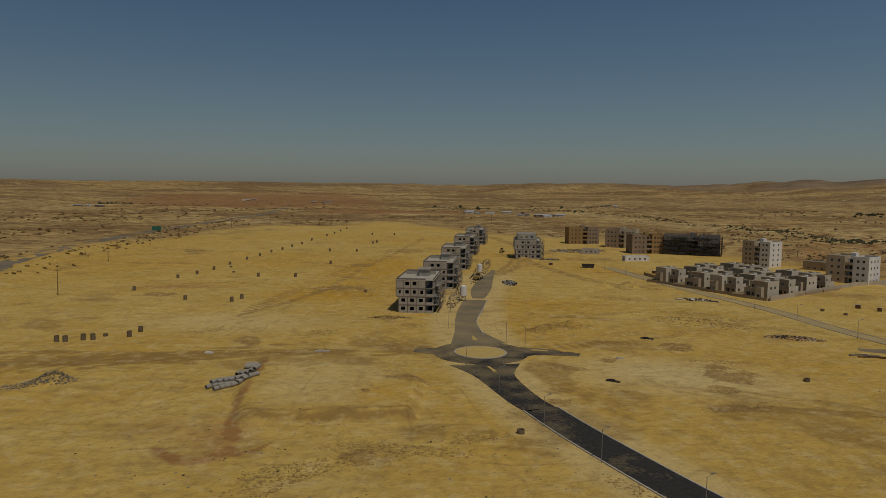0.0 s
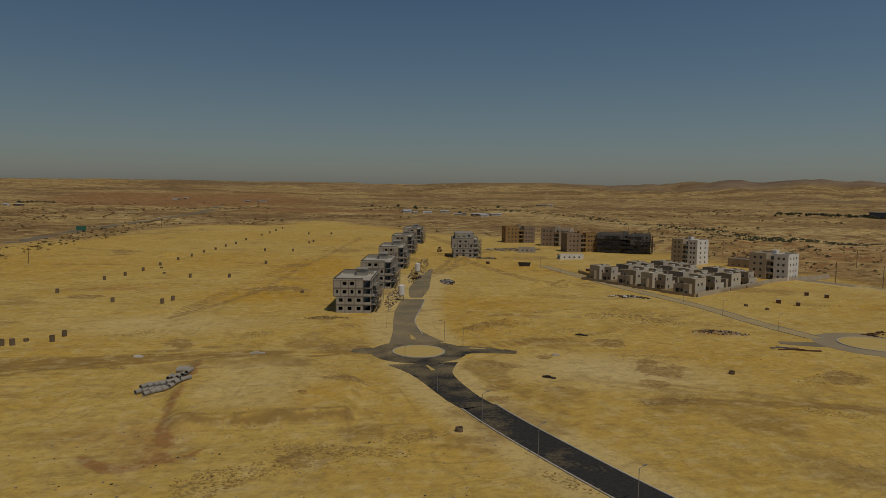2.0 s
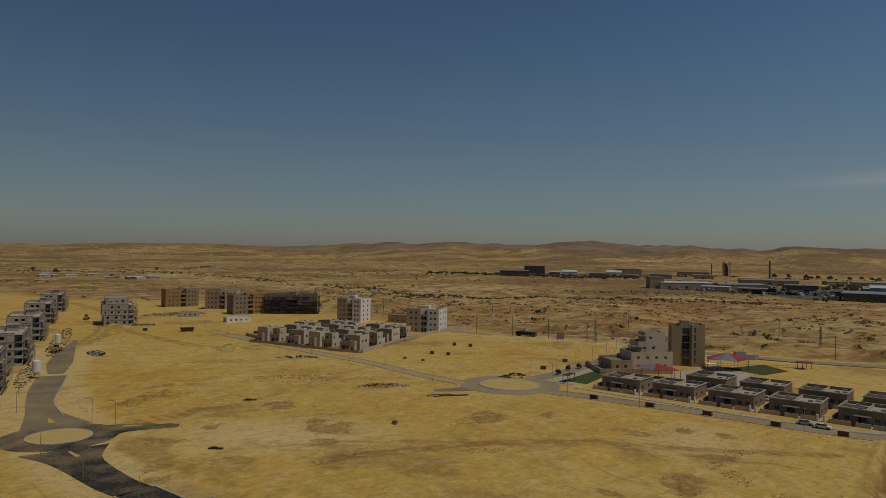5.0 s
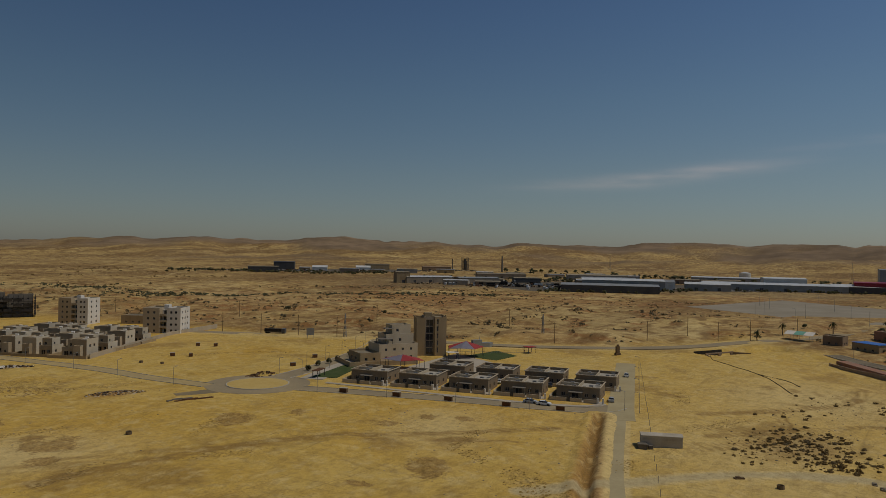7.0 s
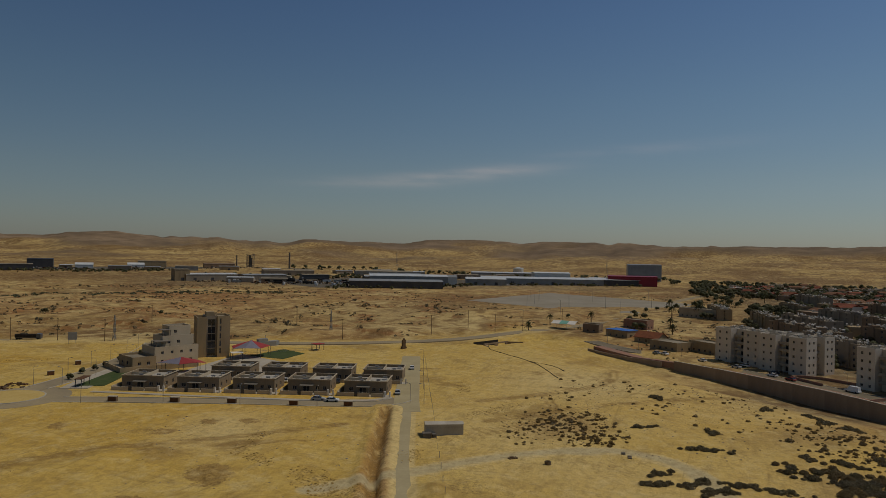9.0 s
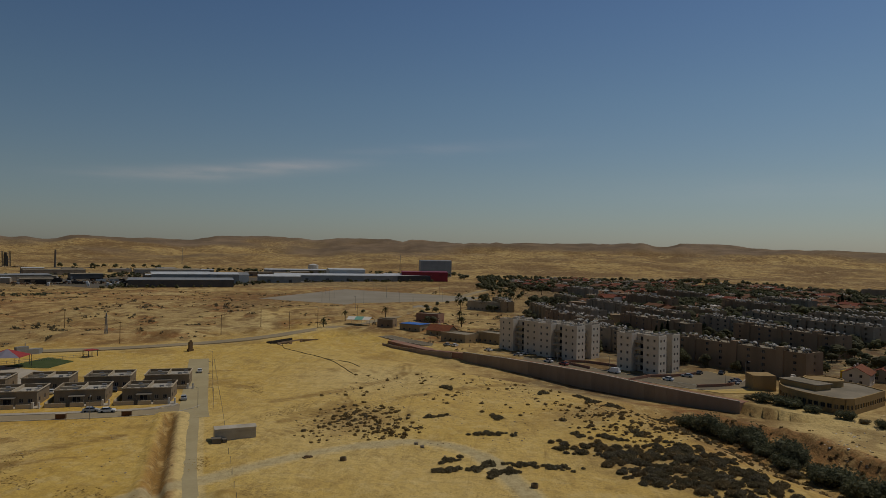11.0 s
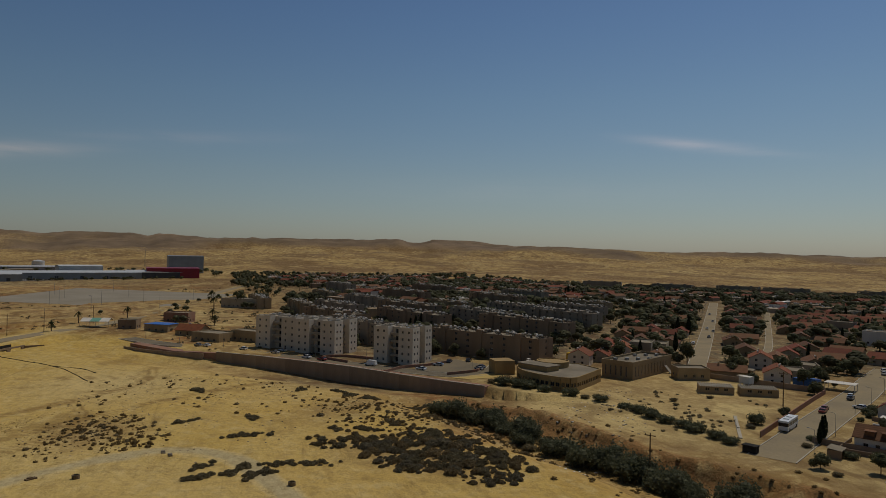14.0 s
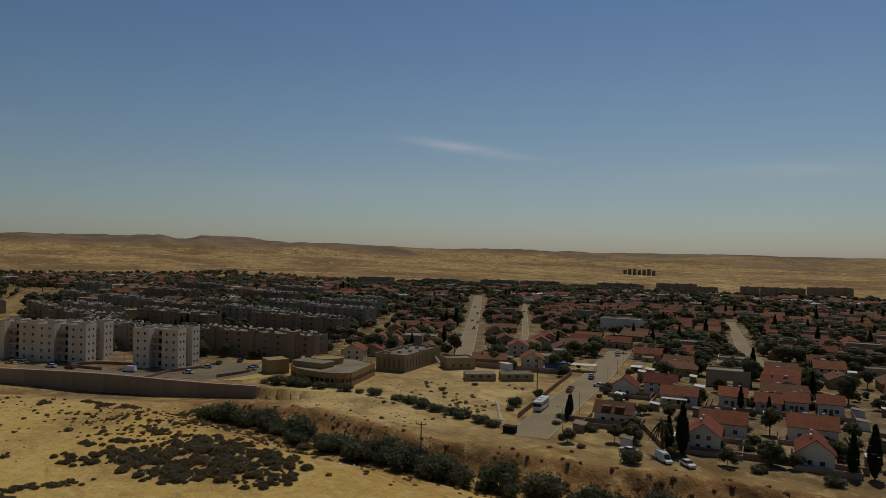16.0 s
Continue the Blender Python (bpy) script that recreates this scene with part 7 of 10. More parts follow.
lone("sheet_roof", Geo().box(-5, 5, -3, 3, 2.6, 2.75).box(-4.8, -4.6, -2.8, -2.6, -0.4, 2.6).box(4.6, 4.8, -2.8, -2.6, -0.4, 2.6).box(4.6, 4.8, 2.6, 2.8, -0.4, 2.6).box(-4.8, -4.6, 2.6, 2.8, -0.4, 2.6), M_WHITE, "white sheet roof over a yard", "shelter", at=pose(211, -203.5, 0, 0, 0, 35))
lone("plot_wall", ribbon([(159, -128), (176, -151), (196, -178), (206, -192)], 0.3, -0.4, 1.6), M_REDPAVING, "reddish block wall along the street", "wall", kind="structure")
lone("plot_wall", ribbon([(206, -192), (222, -181), (243, -168)], 0.3, -0.4, 2.0), M_WALLSTONE, "brown wall behind the sandy lot", "wall", kind="structure")
lone("plot_wall", ribbon([(152, -138), (132, -150), (118, -140), (98, -151), (80, -163)], 0.3, -0.4, 1.5), M_WALLSTONE, "brown wall in front of the nearest gardens", "wall", kind="structure")

# ---- houses at the foot of the country road ----
yard = tiled_house("orange-roofed workshop beside the country road", 15, 9, 3.2, 6.0, M_STONE, M_TILE_A)
yard.matrix_basis = pose(401, 43.5, 0, 0, 0, -120)
blue = low_house("brown workshop with a bright blue roof", 15, 10, 4.0, M_STONE, pose(418.5, 61.5, 0, 0, 0, -120), "workshop")
part("roof_sheet", Geo().box(-0.3, 15.3, -0.3, 10.3, 4.5, 4.7), M_BLUE, blue, "bright blue sheet roof")
low_house("windowless brown shed beside the country road", 10, 8, 5.0, M_BROWN, pose(432.5, 77.5, 0, 0, 0, -100), "shed")
low_house("low tan yard building behind the retaining wall", 18, 12, 4.4, M_STONE, pose(376, 33, 0, 0, 0, -130), "yard_building")
low_house("low tan building beside the white towers", 16, 10, 5.4, M_STONE, pose(374, 14, 0, 0, 0, -130), "yard_building")
low_house("pink two-storey building among trees", 16, 10, 6.0, M_REDPAVING, pose(470, 58, 0, 0, 0, -110), "town_house")
low_house("long pale public building at the town edge", 34, 12, 7.0, M_CREAM, pose(590, 30, 0, 0, 0, -120), "school_building")

# ---- far edge of the town ----
rng = random.Random(19)
for k in range(16):
    t = k / 15
    x, y, turn = 935 - 420 * t + rng.uniform(-25, 25), -400 - 470 * t + rng.uniform(-25, 25), 225 + rng.uniform(-12, 12)
    copy_thing(SLABS[2 + 2 * (k % 2)], pose(x, y, 0, 0, 0, turn))
def distant_houses():
    """Flat and pitched roofs of the far quarters, too small to pick apart."""
    rg, g = random.Random(77), Geo()
    mats = [M_CREAM, M_WHITE, M_STONE, M_BROWN, M_GREYBLOCK, M_TILE_C, M_TILE_B]
    n = 0
    while n < 620:
        b, r = rg.uniform(91, 157), rg.uniform(520, 1280)
        x, y = r * math.sin(radians(b)), r * math.cos(radians(b))
        edge = 1280 if b < 107 else 1280 - (b - 107) * 30 if b < 117 else 960 - 2.6 * (b - 117)
        if r > edge or (b < 97 and r < 900) or (b > 111 and r < 690) or near_line(x, y, MAIN_STREET) < 14 or any(math.hypot(x - p, y - q) < w + 4 for p, q, w in FAR_BLOCKS):
            continue
        w, d, h, a = rg.uniform(9, 24), rg.uniform(8, 12), rg.uniform(3, 6.5), radians(rg.choice((23, 33, 113, 123)) + rg.uniform(-6, 6))
        p, q = (x, y), (x + w * math.cos(a), y + w * math.sin(a))
        m = rg.randrange(5)
        g.obox(p, q, 0, d, -0.5, h, mat=m)
        if rg.random() < 0.4:
            k, t = rg.choice((5, 6)), h + 2.0
            v = [(p[0] + math.cos(a) * u - math.sin(a) * s, p[1] + math.sin(a) * u + math.cos(a) * s, z) for u in (-0.4, w + 0.4) for s, z in ((-0.4, h), (d + 0.4, h), (d / 2, t))]
            g.add(v, [(0, 1, 2), (5, 4, 3), (0, 3, 4, 1), (1, 4, 5, 2), (2, 5, 3, 0)], k)
        else:
            for _ in range(3):
                u, s = rg.uniform(1, w - 2), rg.uniform(1, d - 2)
                e, f = p[0] + math.cos(a) * u - math.sin(a) * s, p[1] + math.sin(a) * u + math.cos(a) * s
                g.box(e, e + 1.3, f, f + 1.0, h - 0.1, h + 1.3, 1)
        n += 1
    return lone("distant_houses", g, mats, "many small pale and red roofs of the far town", "houses", kind="stuff")


FAR_BLOCKS = [(x, y, 34) for x, y in ((540, -130), (560, -75), (585, -190), (535, -20), (590, 8), (645, -125), (670, -50), (540, -255), (655, -245), (745, -175), (785, -80))]
distant_houses()
for k in range(7):
    th = thing("distant_tower", "dark apartment tower far out on the plain", "building", "distant towers")
    b = radians(137.0 + 0.36 * k)
    x, y = 1950 * math.sin(b), 1950 * math.cos(b)
    z = hz(x, y)
    th.matrix_basis = pose(x, y, z, 0, 0, -40)
    shell(th, -3.0, 3.0, -4.0, 4.0, 0, 12 + 2 * (k % 3), M_BROWN, {"s": grid_holes(6.0, 3, 0, 3.7, 2, 1.8, 1.6, 1.0)}, 0.6, glazed=False, skirt=3)

def field_shed(label, x, y, w, d, h, turn, wall, roof):
    """A low farm shed under a single-pitch sheet roof."""
    th = thing("field_shed", label, "shed", "sheds of the far hamlet", pose(x, y, hz(x, y), 0, 0, turn))
    g = Geo().wall((0, 0), (w, 0), -1.0, h, 0.2, [(w * 0.3, 0, 1.6, 2.2), (w * 0.65, 0.9, 1.2, 1.0)]).wall((w, 0.2), (w, d), -1.0, h, 0.2).wall((0, d), (0, 0.2), -1.0, h, 0.2).obox((w - 0.2, d), (0.2, d), 0, 0.2, -1.0, h)
    part("wall", g, wall, th)
    part("roof", Geo().add([(-0.5, -0.6, h + 0.02), (w + 0.5, -0.6, h + 0.02), (w + 0.5, d + 0.6, h + 0.72), (-0.5, d + 0.6, h + 0.72), (-0.5, -0.6, h + 0.14), (w + 0.5, -0.6, h + 0.14), (w + 0.5, d + 0.6, h + 0.84), (-0.5, d + 0.6, h + 0.84)],
                           [(0, 3, 2, 1), (4, 5, 6, 7), (0, 1, 5, 4), (1, 2, 6, 5), (2, 3, 7, 6), (3, 0, 4, 7)]), roof, th)
    return th


rng = random.Random(61)
for b0, r0, n in ((1.9, 1290, 3), (3.2, 1250, 2), (6.6, 1190, 4), (8.6, 1160, 5), (5.2, 1330, 2), (-15.5, 2050, 4), (-10, 1900, 3), (-27, 1500, 3), (13.5, 1700, 3)):
    for k in range(n):
        b, r = radians(b0 + rng.uniform(-0.9, 0.9)), r0 + rng.uniform(-40, 40)
        field_shed(rng.choice(("low white sheet-roofed farm shed", "low pale farm shed with a sheet roof", "low brown farm shed with a pale roof")), r * math.sin(b), r * math.cos(b), rng.uniform(9, 20), rng.uniform(6, 9), rng.uniform(2.6, 3.6), rng.uniform(-25, 25), rng.choice((M_WHITE, M_CREAM, M_BROWN)), rng.choice((M_METALROOF, M_METALROOF, M_TARROOF)))

# ---- the industrial zone ----
def warehouse(label, x, y, w, d, h, turn, wall, roof, pitch=1.2, bays=5, doors=2):
    """A shallow-roofed hall: walls with doors, wall ribs, roof slabs and a fascia."""
    th = thing("warehouse", label, "industrial hall", "industrial halls", pose(x, y, hz(x, y), 0, 0, turn))
    holes = [(w * (i + 0.5) / doors - 2.2, 0.0, 4.4, min(4.5, h * 0.6)) for i in range(doors)]
    g = Geo().wall((0, 0), (w, 0), -1.5, h, 0.3, holes).wall((w, 0.3), (w, d - 0.3), -1.5, h, 0.3).wall((w, d), (0, d), -1.5, h, 0.3).wall((0, d - 0.3), (0, 0.3), -1.5, h, 0.3)
    for xx in (0, w - 0.3):
        v = [(xx, 0, h), (xx, d, h), (xx, d / 2, h + pitch)]
        g.add(v + [(xx + 0.3, yy, z) for _, yy, z in v], [(0, 2, 1), (3, 4, 5), (0, 1, 4, 3), (1, 2, 5, 4), (2, 0, 3, 5)])
    part("wall", g, wall, th)
    part("roof", Geo().gable(0, w, 0, d, h, h + pitch, 0.25, 0.4), roof, th)
    for i in range(doors):
        u = holes[i][0]
        part("roller_door", Geo().box(u, u + 4.4, 0.12, 0.2, 0, holes[i][3]), M_DARKMETAL, th)
    for i in range(bays + 1):
        u = (w - 0.4) * i / bays
        part("pilaster", Geo().box(u, u + 0.4, -0.2, -0.01, -1.5, h), wall, th)
    return th


A = -58.0
warehouse("pale-roofed factory hall with tan walls", 790, 716, 20, 30, 16, A + 20, M_STONE, M_TARROOF, 0.6, 3, 1)
warehouse("long low factory hall with a pale roof", 800, 705, 75, 34, 9, A + 25, M_GREYBLOCK, M_METALROOF, 1.5, 7, 3)
warehouse("grey factory hall with a white band", 866, 655, 66, 30, 8, A + 25, M_GREYBLOCK, M_GREYMETAL, 1.5, 6, 3)
warehouse("dark factory hall with a pale roof", 795, 440, 120, 40, 9, A - 5, M_DARKMETAL, M_GREYMETAL, 2.0, 9, 4)
warehouse("pale grey hall behind the dark hall", 880, 455, 110, 50, 13, A - 5, M_GREYMETAL, M_METALROOF, 2.0, 8, 3)
warehouse("small white gabled hall", 955, 395, 40, 30, 11, A - 5, M_METALROOF, M_GREYMETAL, 3.0, 4, 1)
warehouse("grey gabled hall with a pale front", 985, 350, 60, 30, 9, A - 10, M_GREYMETAL, M_METALROOF, 2.5, 5, 2)
warehouse("very long white-roofed logistics hall", 1045, 345, 190, 70, 9, -68, M_GREYMETAL, M_METALROOF, 2.0, 12, 6)
warehouse("white upper hall on the logistics roof", 1160, 290, 60, 40, 16, -68, M_METALROOF, M_METALROOF, 1.5, 4, 1)
warehouse("white sloping-roofed hall beside the red factory", 1120, 190, 85, 40, 9, -72, M_DARKMETAL, M_METALROOF, 3.0, 6, 2)
warehouse("crimson-clad factory hall with a flat roof", 1135, 165, 75, 45, 15, -80, M_REDMETAL, M_REDMETAL, 1.0, 6, 1)
warehouse("tall windowless grey-blue high-bay warehouse", 1390, 165, 62, 50, 31, -80, M_BLUEMETAL, M_BLUEMETAL, 0.8, 6, 1)
warehouse("low dark factory on the desert edge", 860, 1180, 60, 25, 10, A + 20, M_DARKMETAL, M_TARROOF, 1.0, 5, 2)
warehouse("dark workshop hall with a raised roof", 1010, 1290, 46, 30, 20, A + 15, M_DARKMETAL, M_DARKMETAL, 1.0, 4, 1)
warehouse("pale arched store hall", 1080, 1240, 34, 24, 9, A + 15, M_METALROOF, M_METALROOF, 4.0, 3, 1)
warehouse("second pale arched store hall", 1180, 1200, 34, 24, 8, A + 15, M_METALROOF, M_METALROOF, 4.0, 3, 1)
warehouse("tan industrial building near the hills", 1240, 1230, 60, 24, 15, A + 15, M_STONE, M_TARROOF, 1.0, 5, 2)
warehouse("rust-brown store hall near the hills", 1330, 1120, 70, 22, 10, A + 15, M_BROWN, M_BROWN, 1.0, 5, 2)
warehouse("grey flat-roofed factory wing", 1060, 760, 90, 40, 9, A + 10, M_GREYBLOCK, M_TARROOF, 1.0, 6, 3)
warehouse("grey-green factory hall behind the yard", 1180, 640, 110, 45, 9, A, M_GREYMETAL, M_TARROOF, 1.5, 7, 3)
warehouse("grey hall at the back of the yard", 1080, 560, 90, 40, 8, A - 5, M_GREYBLOCK, M_GREYMETAL, 1.5, 6, 2)
warehouse("pale hall at the back of the logistics yard", 1330, 460, 120, 40, 9, -68, M_GREYMETAL, M_METALROOF, 1.5, 7, 2)
rng = random.Random(23)
for k in range(10):
    x, y = 1000 + 38 * k + rng.uniform(-12, 12), 1180 - 62 * k + rng.uniform(-25, 25)
    warehouse(rng.choice(("small grey industrial shed", "small pale industrial shed", "small dark industrial shed")), x, y, rng.uniform(24, 44), rng.uniform(14, 24), rng.uniform(5, 9), A + rng.uniform(-8, 20), rng.choice((M_GREYBLOCK, M_STONE, M_DARKMETAL, M_GREYMETAL)), rng.choice((M_TARROOF, M_METALROOF, M_GREYMETAL)), 1.0, 3, 1)


for k in range(16):
    t = k / 15
    x, y = 830 + 520 * t + rng.uniform(-30, 30), 690 - 330 * t + rng.uniform(-60, 90)
    warehouse(rng.choice(("small grey workshop in the industrial yard", "small tan workshop in the industrial yard", "small dark workshop in the industrial yard")), x, y, rng.uniform(20, 46), rng.uniform(12, 22), rng.uniform(4.5, 8), A + rng.uniform(-8, 14), rng.choice((M_GREYBLOCK, M_STONE, M_DARKMETAL, M_BROWN)), rng.choice((M_TARROOF, M_GREYMETAL, M_TARROOF, M_METALROOF)), 1.0, 3, 1)


def chimney(label, x, y, h, r):
    return lone("factory_chimney", Geo().tube((0, 0, -2), (0, 0, h), r, r * 0.75, 12).tube((0, 0, h), (0, 0, h + 0.8), r * 0.9, n=12), M_DARKCONC, label, "chimney", "factory chimneys", pose(x, y, hz(x, y)))


chimney("tall dark factory chimney", 1500, 1000, 40, 2.4)
chimney("shorter dark factory chimney", 1410, 1090, 29, 1.8)
th = thing("process_tower", "dark steel process tower with open platforms", "industrial tower", "", pose(1430, 1065, hz(1430, 1065), 0, 0, 20))
for k in range(5):
    part("platform", Geo().box(-9, 9, -7, 7, 6 * k + 5, 6 * k + 5.5), M_DARKCONC, th)
for x in (-8.5, 0, 8.5):
    for y in (-6.5, 6.5):
        part("column", Geo().box(x - 0.5, x + 0.5, y - 0.5, y + 0.5, -2, 34), M_DARKMETAL, th)
part("vessel", Geo().tube((-3, 0, 2), (-3, 0, 31), 3, n=10).tube((4, 0, 2), (4, 0, 24), 2.4, n=10), M_DARKCONC, th)


def lattice_mast(label, x, y, h, w=1.6):
    th = thing("lattice_mast", label, "mast", "steel masts", pose(x, y, hz(x, y)))
    g = Geo()
    c = [(-1, -1), (1, -1), (1, 1), (-1, 1)]
    for sx, sy in c:
        g.tube((sx * w, sy * w, -1), (sx * w * 0.2, sy * w * 0.2, h), 0.16, 0.1, 4)
    n = int(h / 3)
    for k in range(n):
        s0, s1 = w * (1 - 0.8 * k / n), w * (1 - 0.8 * (k + 1) / n)
        for (ax, ay), (bx, by) in zip(c, c[1:] + c[:1]):
            g.tube((ax * s0, ay * s0, h * k / n), (bx * s1, by * s1, h * (k + 1) / n), 0.08, n=4)
    part("lattice", g, M_STEEL, th)
    part("crossarm", Geo().box(-w * 1.8, w * 1.8, -0.12, 0.12, h * 0.86, h * 0.86 + 0.2), M_STEEL, th)
    return th


lattice_mast("tall red-brown radio mast in front of the hills", 2020, 950, 48, 2.2)
lattice_mast("steel mast behind the logistics hall", 1900, 280, 42, 2.0)
lone("tank_silo", Geo().tube((0, 0, -2), (0, 0, 13), 13, n=20).tube((0, 0, 13), (0, 0, 16), 13, 2, 20), M_METALROOF, "large pale storage tank", "tank", at=pose(1750, 480, hz(1750, 480)))
# yards full of lorries and containers
rng = random.Random(29)
BOX = Geo().box(-6, 6, -1.25, 1.25, 0.5, 3.4).box(-6, -5.4, -1.0, 1.0, -0.4, 0.5).box(4.6, 5.6, -1.0, 1.0, -0.4, 0.5).mesh("container", M_GREYMETAL)
BOX_B = Geo().box(-6, 6, -1.25, 1.25, 0.5, 3.4).box(-6, -5.4, -1.0, 1.0, -0.4, 0.5).box(4.6, 5.6, -1.0, 1.0, -0.4, 0.5).mesh("container", M_BLACK)
BOX_C = Geo().box(-6, 6, -1.25, 1.25, 0.5, 3.4).box(-6, -5.4, -1.0, 1.0, -0.4, 0.5).box(4.6, 5.6, -1.0, 1.0, -0.4, 0.5).mesh("container", M_METALROOF)
for k in range(110):
    if k < 55:
        t, s = rng.random(), rng.random()
        x, y = 1020 + 120 * t + 30 * s, 350 - 130 * t + 20 * s
    else:
        x, y = rng.uniform(800, 1000), rng.uniform(460, 640)
    lone("container", rng.choice((BOX, BOX_B, BOX_C)), None, rng.choice(("parked shipping container in an industrial yard", "stacked goods container in an industrial yard")), "container", "containers in the yards", pose(x, y, hz(x, y) + 0.4, 0, 0, A + rng.choice((0, 90)) + rng.uniform(-5, 5)))
M_YARD = surface("dark_yard_asphalt", (0.1, 0.085, 0.06), (0.16, 0.13, 0.09), 0.9, 0, 0.05, 2.0, 0.1)
lone("factory_yard", Geo().prism([(770, 470), (860, 380), (960, 340), (1110, 200), (1210, 320), (1080, 600), (900, 660), (850, 600)][::-1][::-1], -1.5, 0.12), M_YARD, "dark asphalt yard between the factory halls", "yard", kind="structure")
lone("factory_yard", Geo().prism([(860, 1230), (1010, 1180), (1330, 1000), (1500, 900), (1600, 1000), (1350, 1250), (1000, 1400)], -3.0, 0.14), M_YARD, "dark asphalt yard of the far works", "yard", kind="structure")

# ---- lamps and poles ----
def street_lamp(label, h=6.0, arm=1.1, r=0.055):
    th = thing("street_lamp", label, "street lamp", "street lamps")
    part("pole", Geo().tube((0, 0, -0.6), (0, 0, h), r * 1.5, r, 6), M_STEEL, th)
    part("arm", Geo().tube((0, 0, h - 0.05), (arm, 0, h + 0.25), r * 0.8, n=5), M_STEEL, th)
    part("lantern", Geo().box(arm - 0.1, arm + 0.55, -0.12, 0.12, h + 0.18, h + 0.32), M_STEEL, th)
    return th


def power_pole(label, h=11.0):
    th = thing("power_pole", label, "utility pole", "timber power poles")
    part("pole", Geo().tube((0, 0, -1), (0, 0, h), 0.19, 0.13, 7), M_WOOD, th)
    arm = Geo().box(-1.3, 1.3, -0.08, 0.08, h - 0.7, h - 0.5)
    for x in (-1.1, 0, 1.1):
        arm.tube((x, 0, h - 0.52), (x, 0, h - 0.2), 0.07, n=6)
    part("crossarm", arm, M_WOOD, th)
    return th


def lay(src, spots, done):
    for x, y, turn in spots:
        m = pose(x, y, hz(x, y), 0, 0, turn)
        if done[0]:
            copy_thing(src, m)
        else:
            src.matrix_basis = m
            done[0] = True


LAMP, LAMPED = street_lamp("thin grey steel street lamp on the new road"), [False]
lay(LAMP, [(27.6, 117.6, 30), (20.4, 136.4, 30), (13.2, 158.5, 25), (38.2, 98, 30), (6.4, 178.7, 20), (19.6, 212.5, 200), (24.5, 205, 120), (3.0, 262, 0), (18.5, 300, 180), (9, 330, 0), (2.2, 232, 0)], LAMPED)
for line, off, step in ((ROAD_VILLAS, 5.0, 26), (ROAD_HOUSES, -5.0, 22), (ROAD_CENTRE, 5.0, 18), (ROAD_CENTRE, -5.2, 18), (BUS_ROAD, -6.6, 24), (MAIN_STREET, 6.5, 34), (WALL_STREET, 5.0, 26), (ROAD_LANE, -5.4, 24)):
    pts = smooth_line(line, 2.0)
    for i in range(int(step / 4), len(pts) - 1, max(1, int(step / 2))):
        (x, y), (a, b) = pts[i], pts[i + 1]
        l = math.dist((x, y), (a, b))
        dx, dy = (a - x) / l, (b - y) / l
        lay(LAMP, [(x - dy * off, y + dx * off, math.degrees(math.atan2(dy, dx)) + (-90 if off > 0 else 90))], LAMPED)
TALL, TALLED = street_lamp("tall grey lamp post of the lorry park", 10.5, 1.6, 0.09), [False]
lay(TALL, [(658, 164, 0), (618, 161, 90), (607, 121, 180), (577, 74, 0), (634, 94, 90), (670, 58, 0), (745, 190, 0), (720, 120, 90), (770, 70, 180), (700, 170, 0), (810, 150, 90), (520, 110, 90), (440, 117, 90)], TALLED)
POLE, POLED = power_pole("weathered timber power pole beside the country road"), [False]
lay(POLE, [(238.6, 349.7, 60), (246.6, 325, 60), (254, 302, 60), (262, 280, 60), (330, 186, 60), (376, 154, 30), (421, 112, 20), (409, 126, 20), (414, 145, 20), (460, 96, 10), (-161, 293, 30), (191, -162, 40), (143, -86, 40),
           (-225, 600, 20), (-228, 760, 20), (-215, 880, 20), (-160, 1010, 60), (-40, 960, 60), (60, 880, 60), (160, 760, 60), (230, 640, 60), (262, 520, 60), (300, 420, 60), (345, 330, 60), (400, 260, 60), (470, 190, 50), (-200, 420, 20)], POLED)
lattice_mast("slim lattice mast beside the junction", 266, 278, 12.5, 0.6)
lattice_mast("slim lattice mast by the country road", 352, 206, 11, 0.6)

# ---- drums, pipes and rubble on the bare plots ----
DRUM = Geo().pipe((0, 0, -0.4), (0, 0, 0.95), 0.72, 0.14, 14).pipe((0, 0, 0.97), (0, 0, 1.85), 0.72, 0.14, 14).tube((0, 0, 0.2), (0, 0, 0.3), 0.6, n=14).mesh("manhole_ring", M_RING)
DRUM_LOW = Geo().pipe((0, 0, -0.4), (0, 0, 0.8), 0.75, 0.14, 14).tube((0, 0, 0.2), (0, 0, 0.3), 0.62, n=14).mesh("manhole_ring", M_RING)


def drums(spots, mesh, label):
    for x, y in spots:
        lone("manhole_ring", mesh, None, label, "concrete ring", "concrete manhole rings", pose(x, y, hz(x, y), random.uniform(-3, 3), random.uniform(-3, 3), random.uniform(0, 360)))


drums([(-113.6, 205), (-111, 205), (-107.8, 209), (-105.3, 210), (-96.1, 214), (-95.9, 221.5), (-135, 306.6), (-131.7, 349), (-127.8, 365), (-125.5, 385), (-125.4, 414), (-122.6, 440), (-121, 465), (-119.5, 490), (-116.8, 512), (-115, 537), (-113, 564)], DRUM, "dark concrete manhole ring standing on bare sand")
drums([(-111.6, 599), (-108, 655), (-105.8, 687), (-105, 722), (-103.8, 760), (-104.4, 284), (-84.3, 280), (-82.3, 287), (-94.4, 359), (-75.6, 360.5), (-68, 426), (-80.8, 503), (-61.7, 505), (-56.9, 571), (-54.8, 583), (-68, 677), (-47, 680)], DRUM, "stacked concrete manhole rings on bare sand")
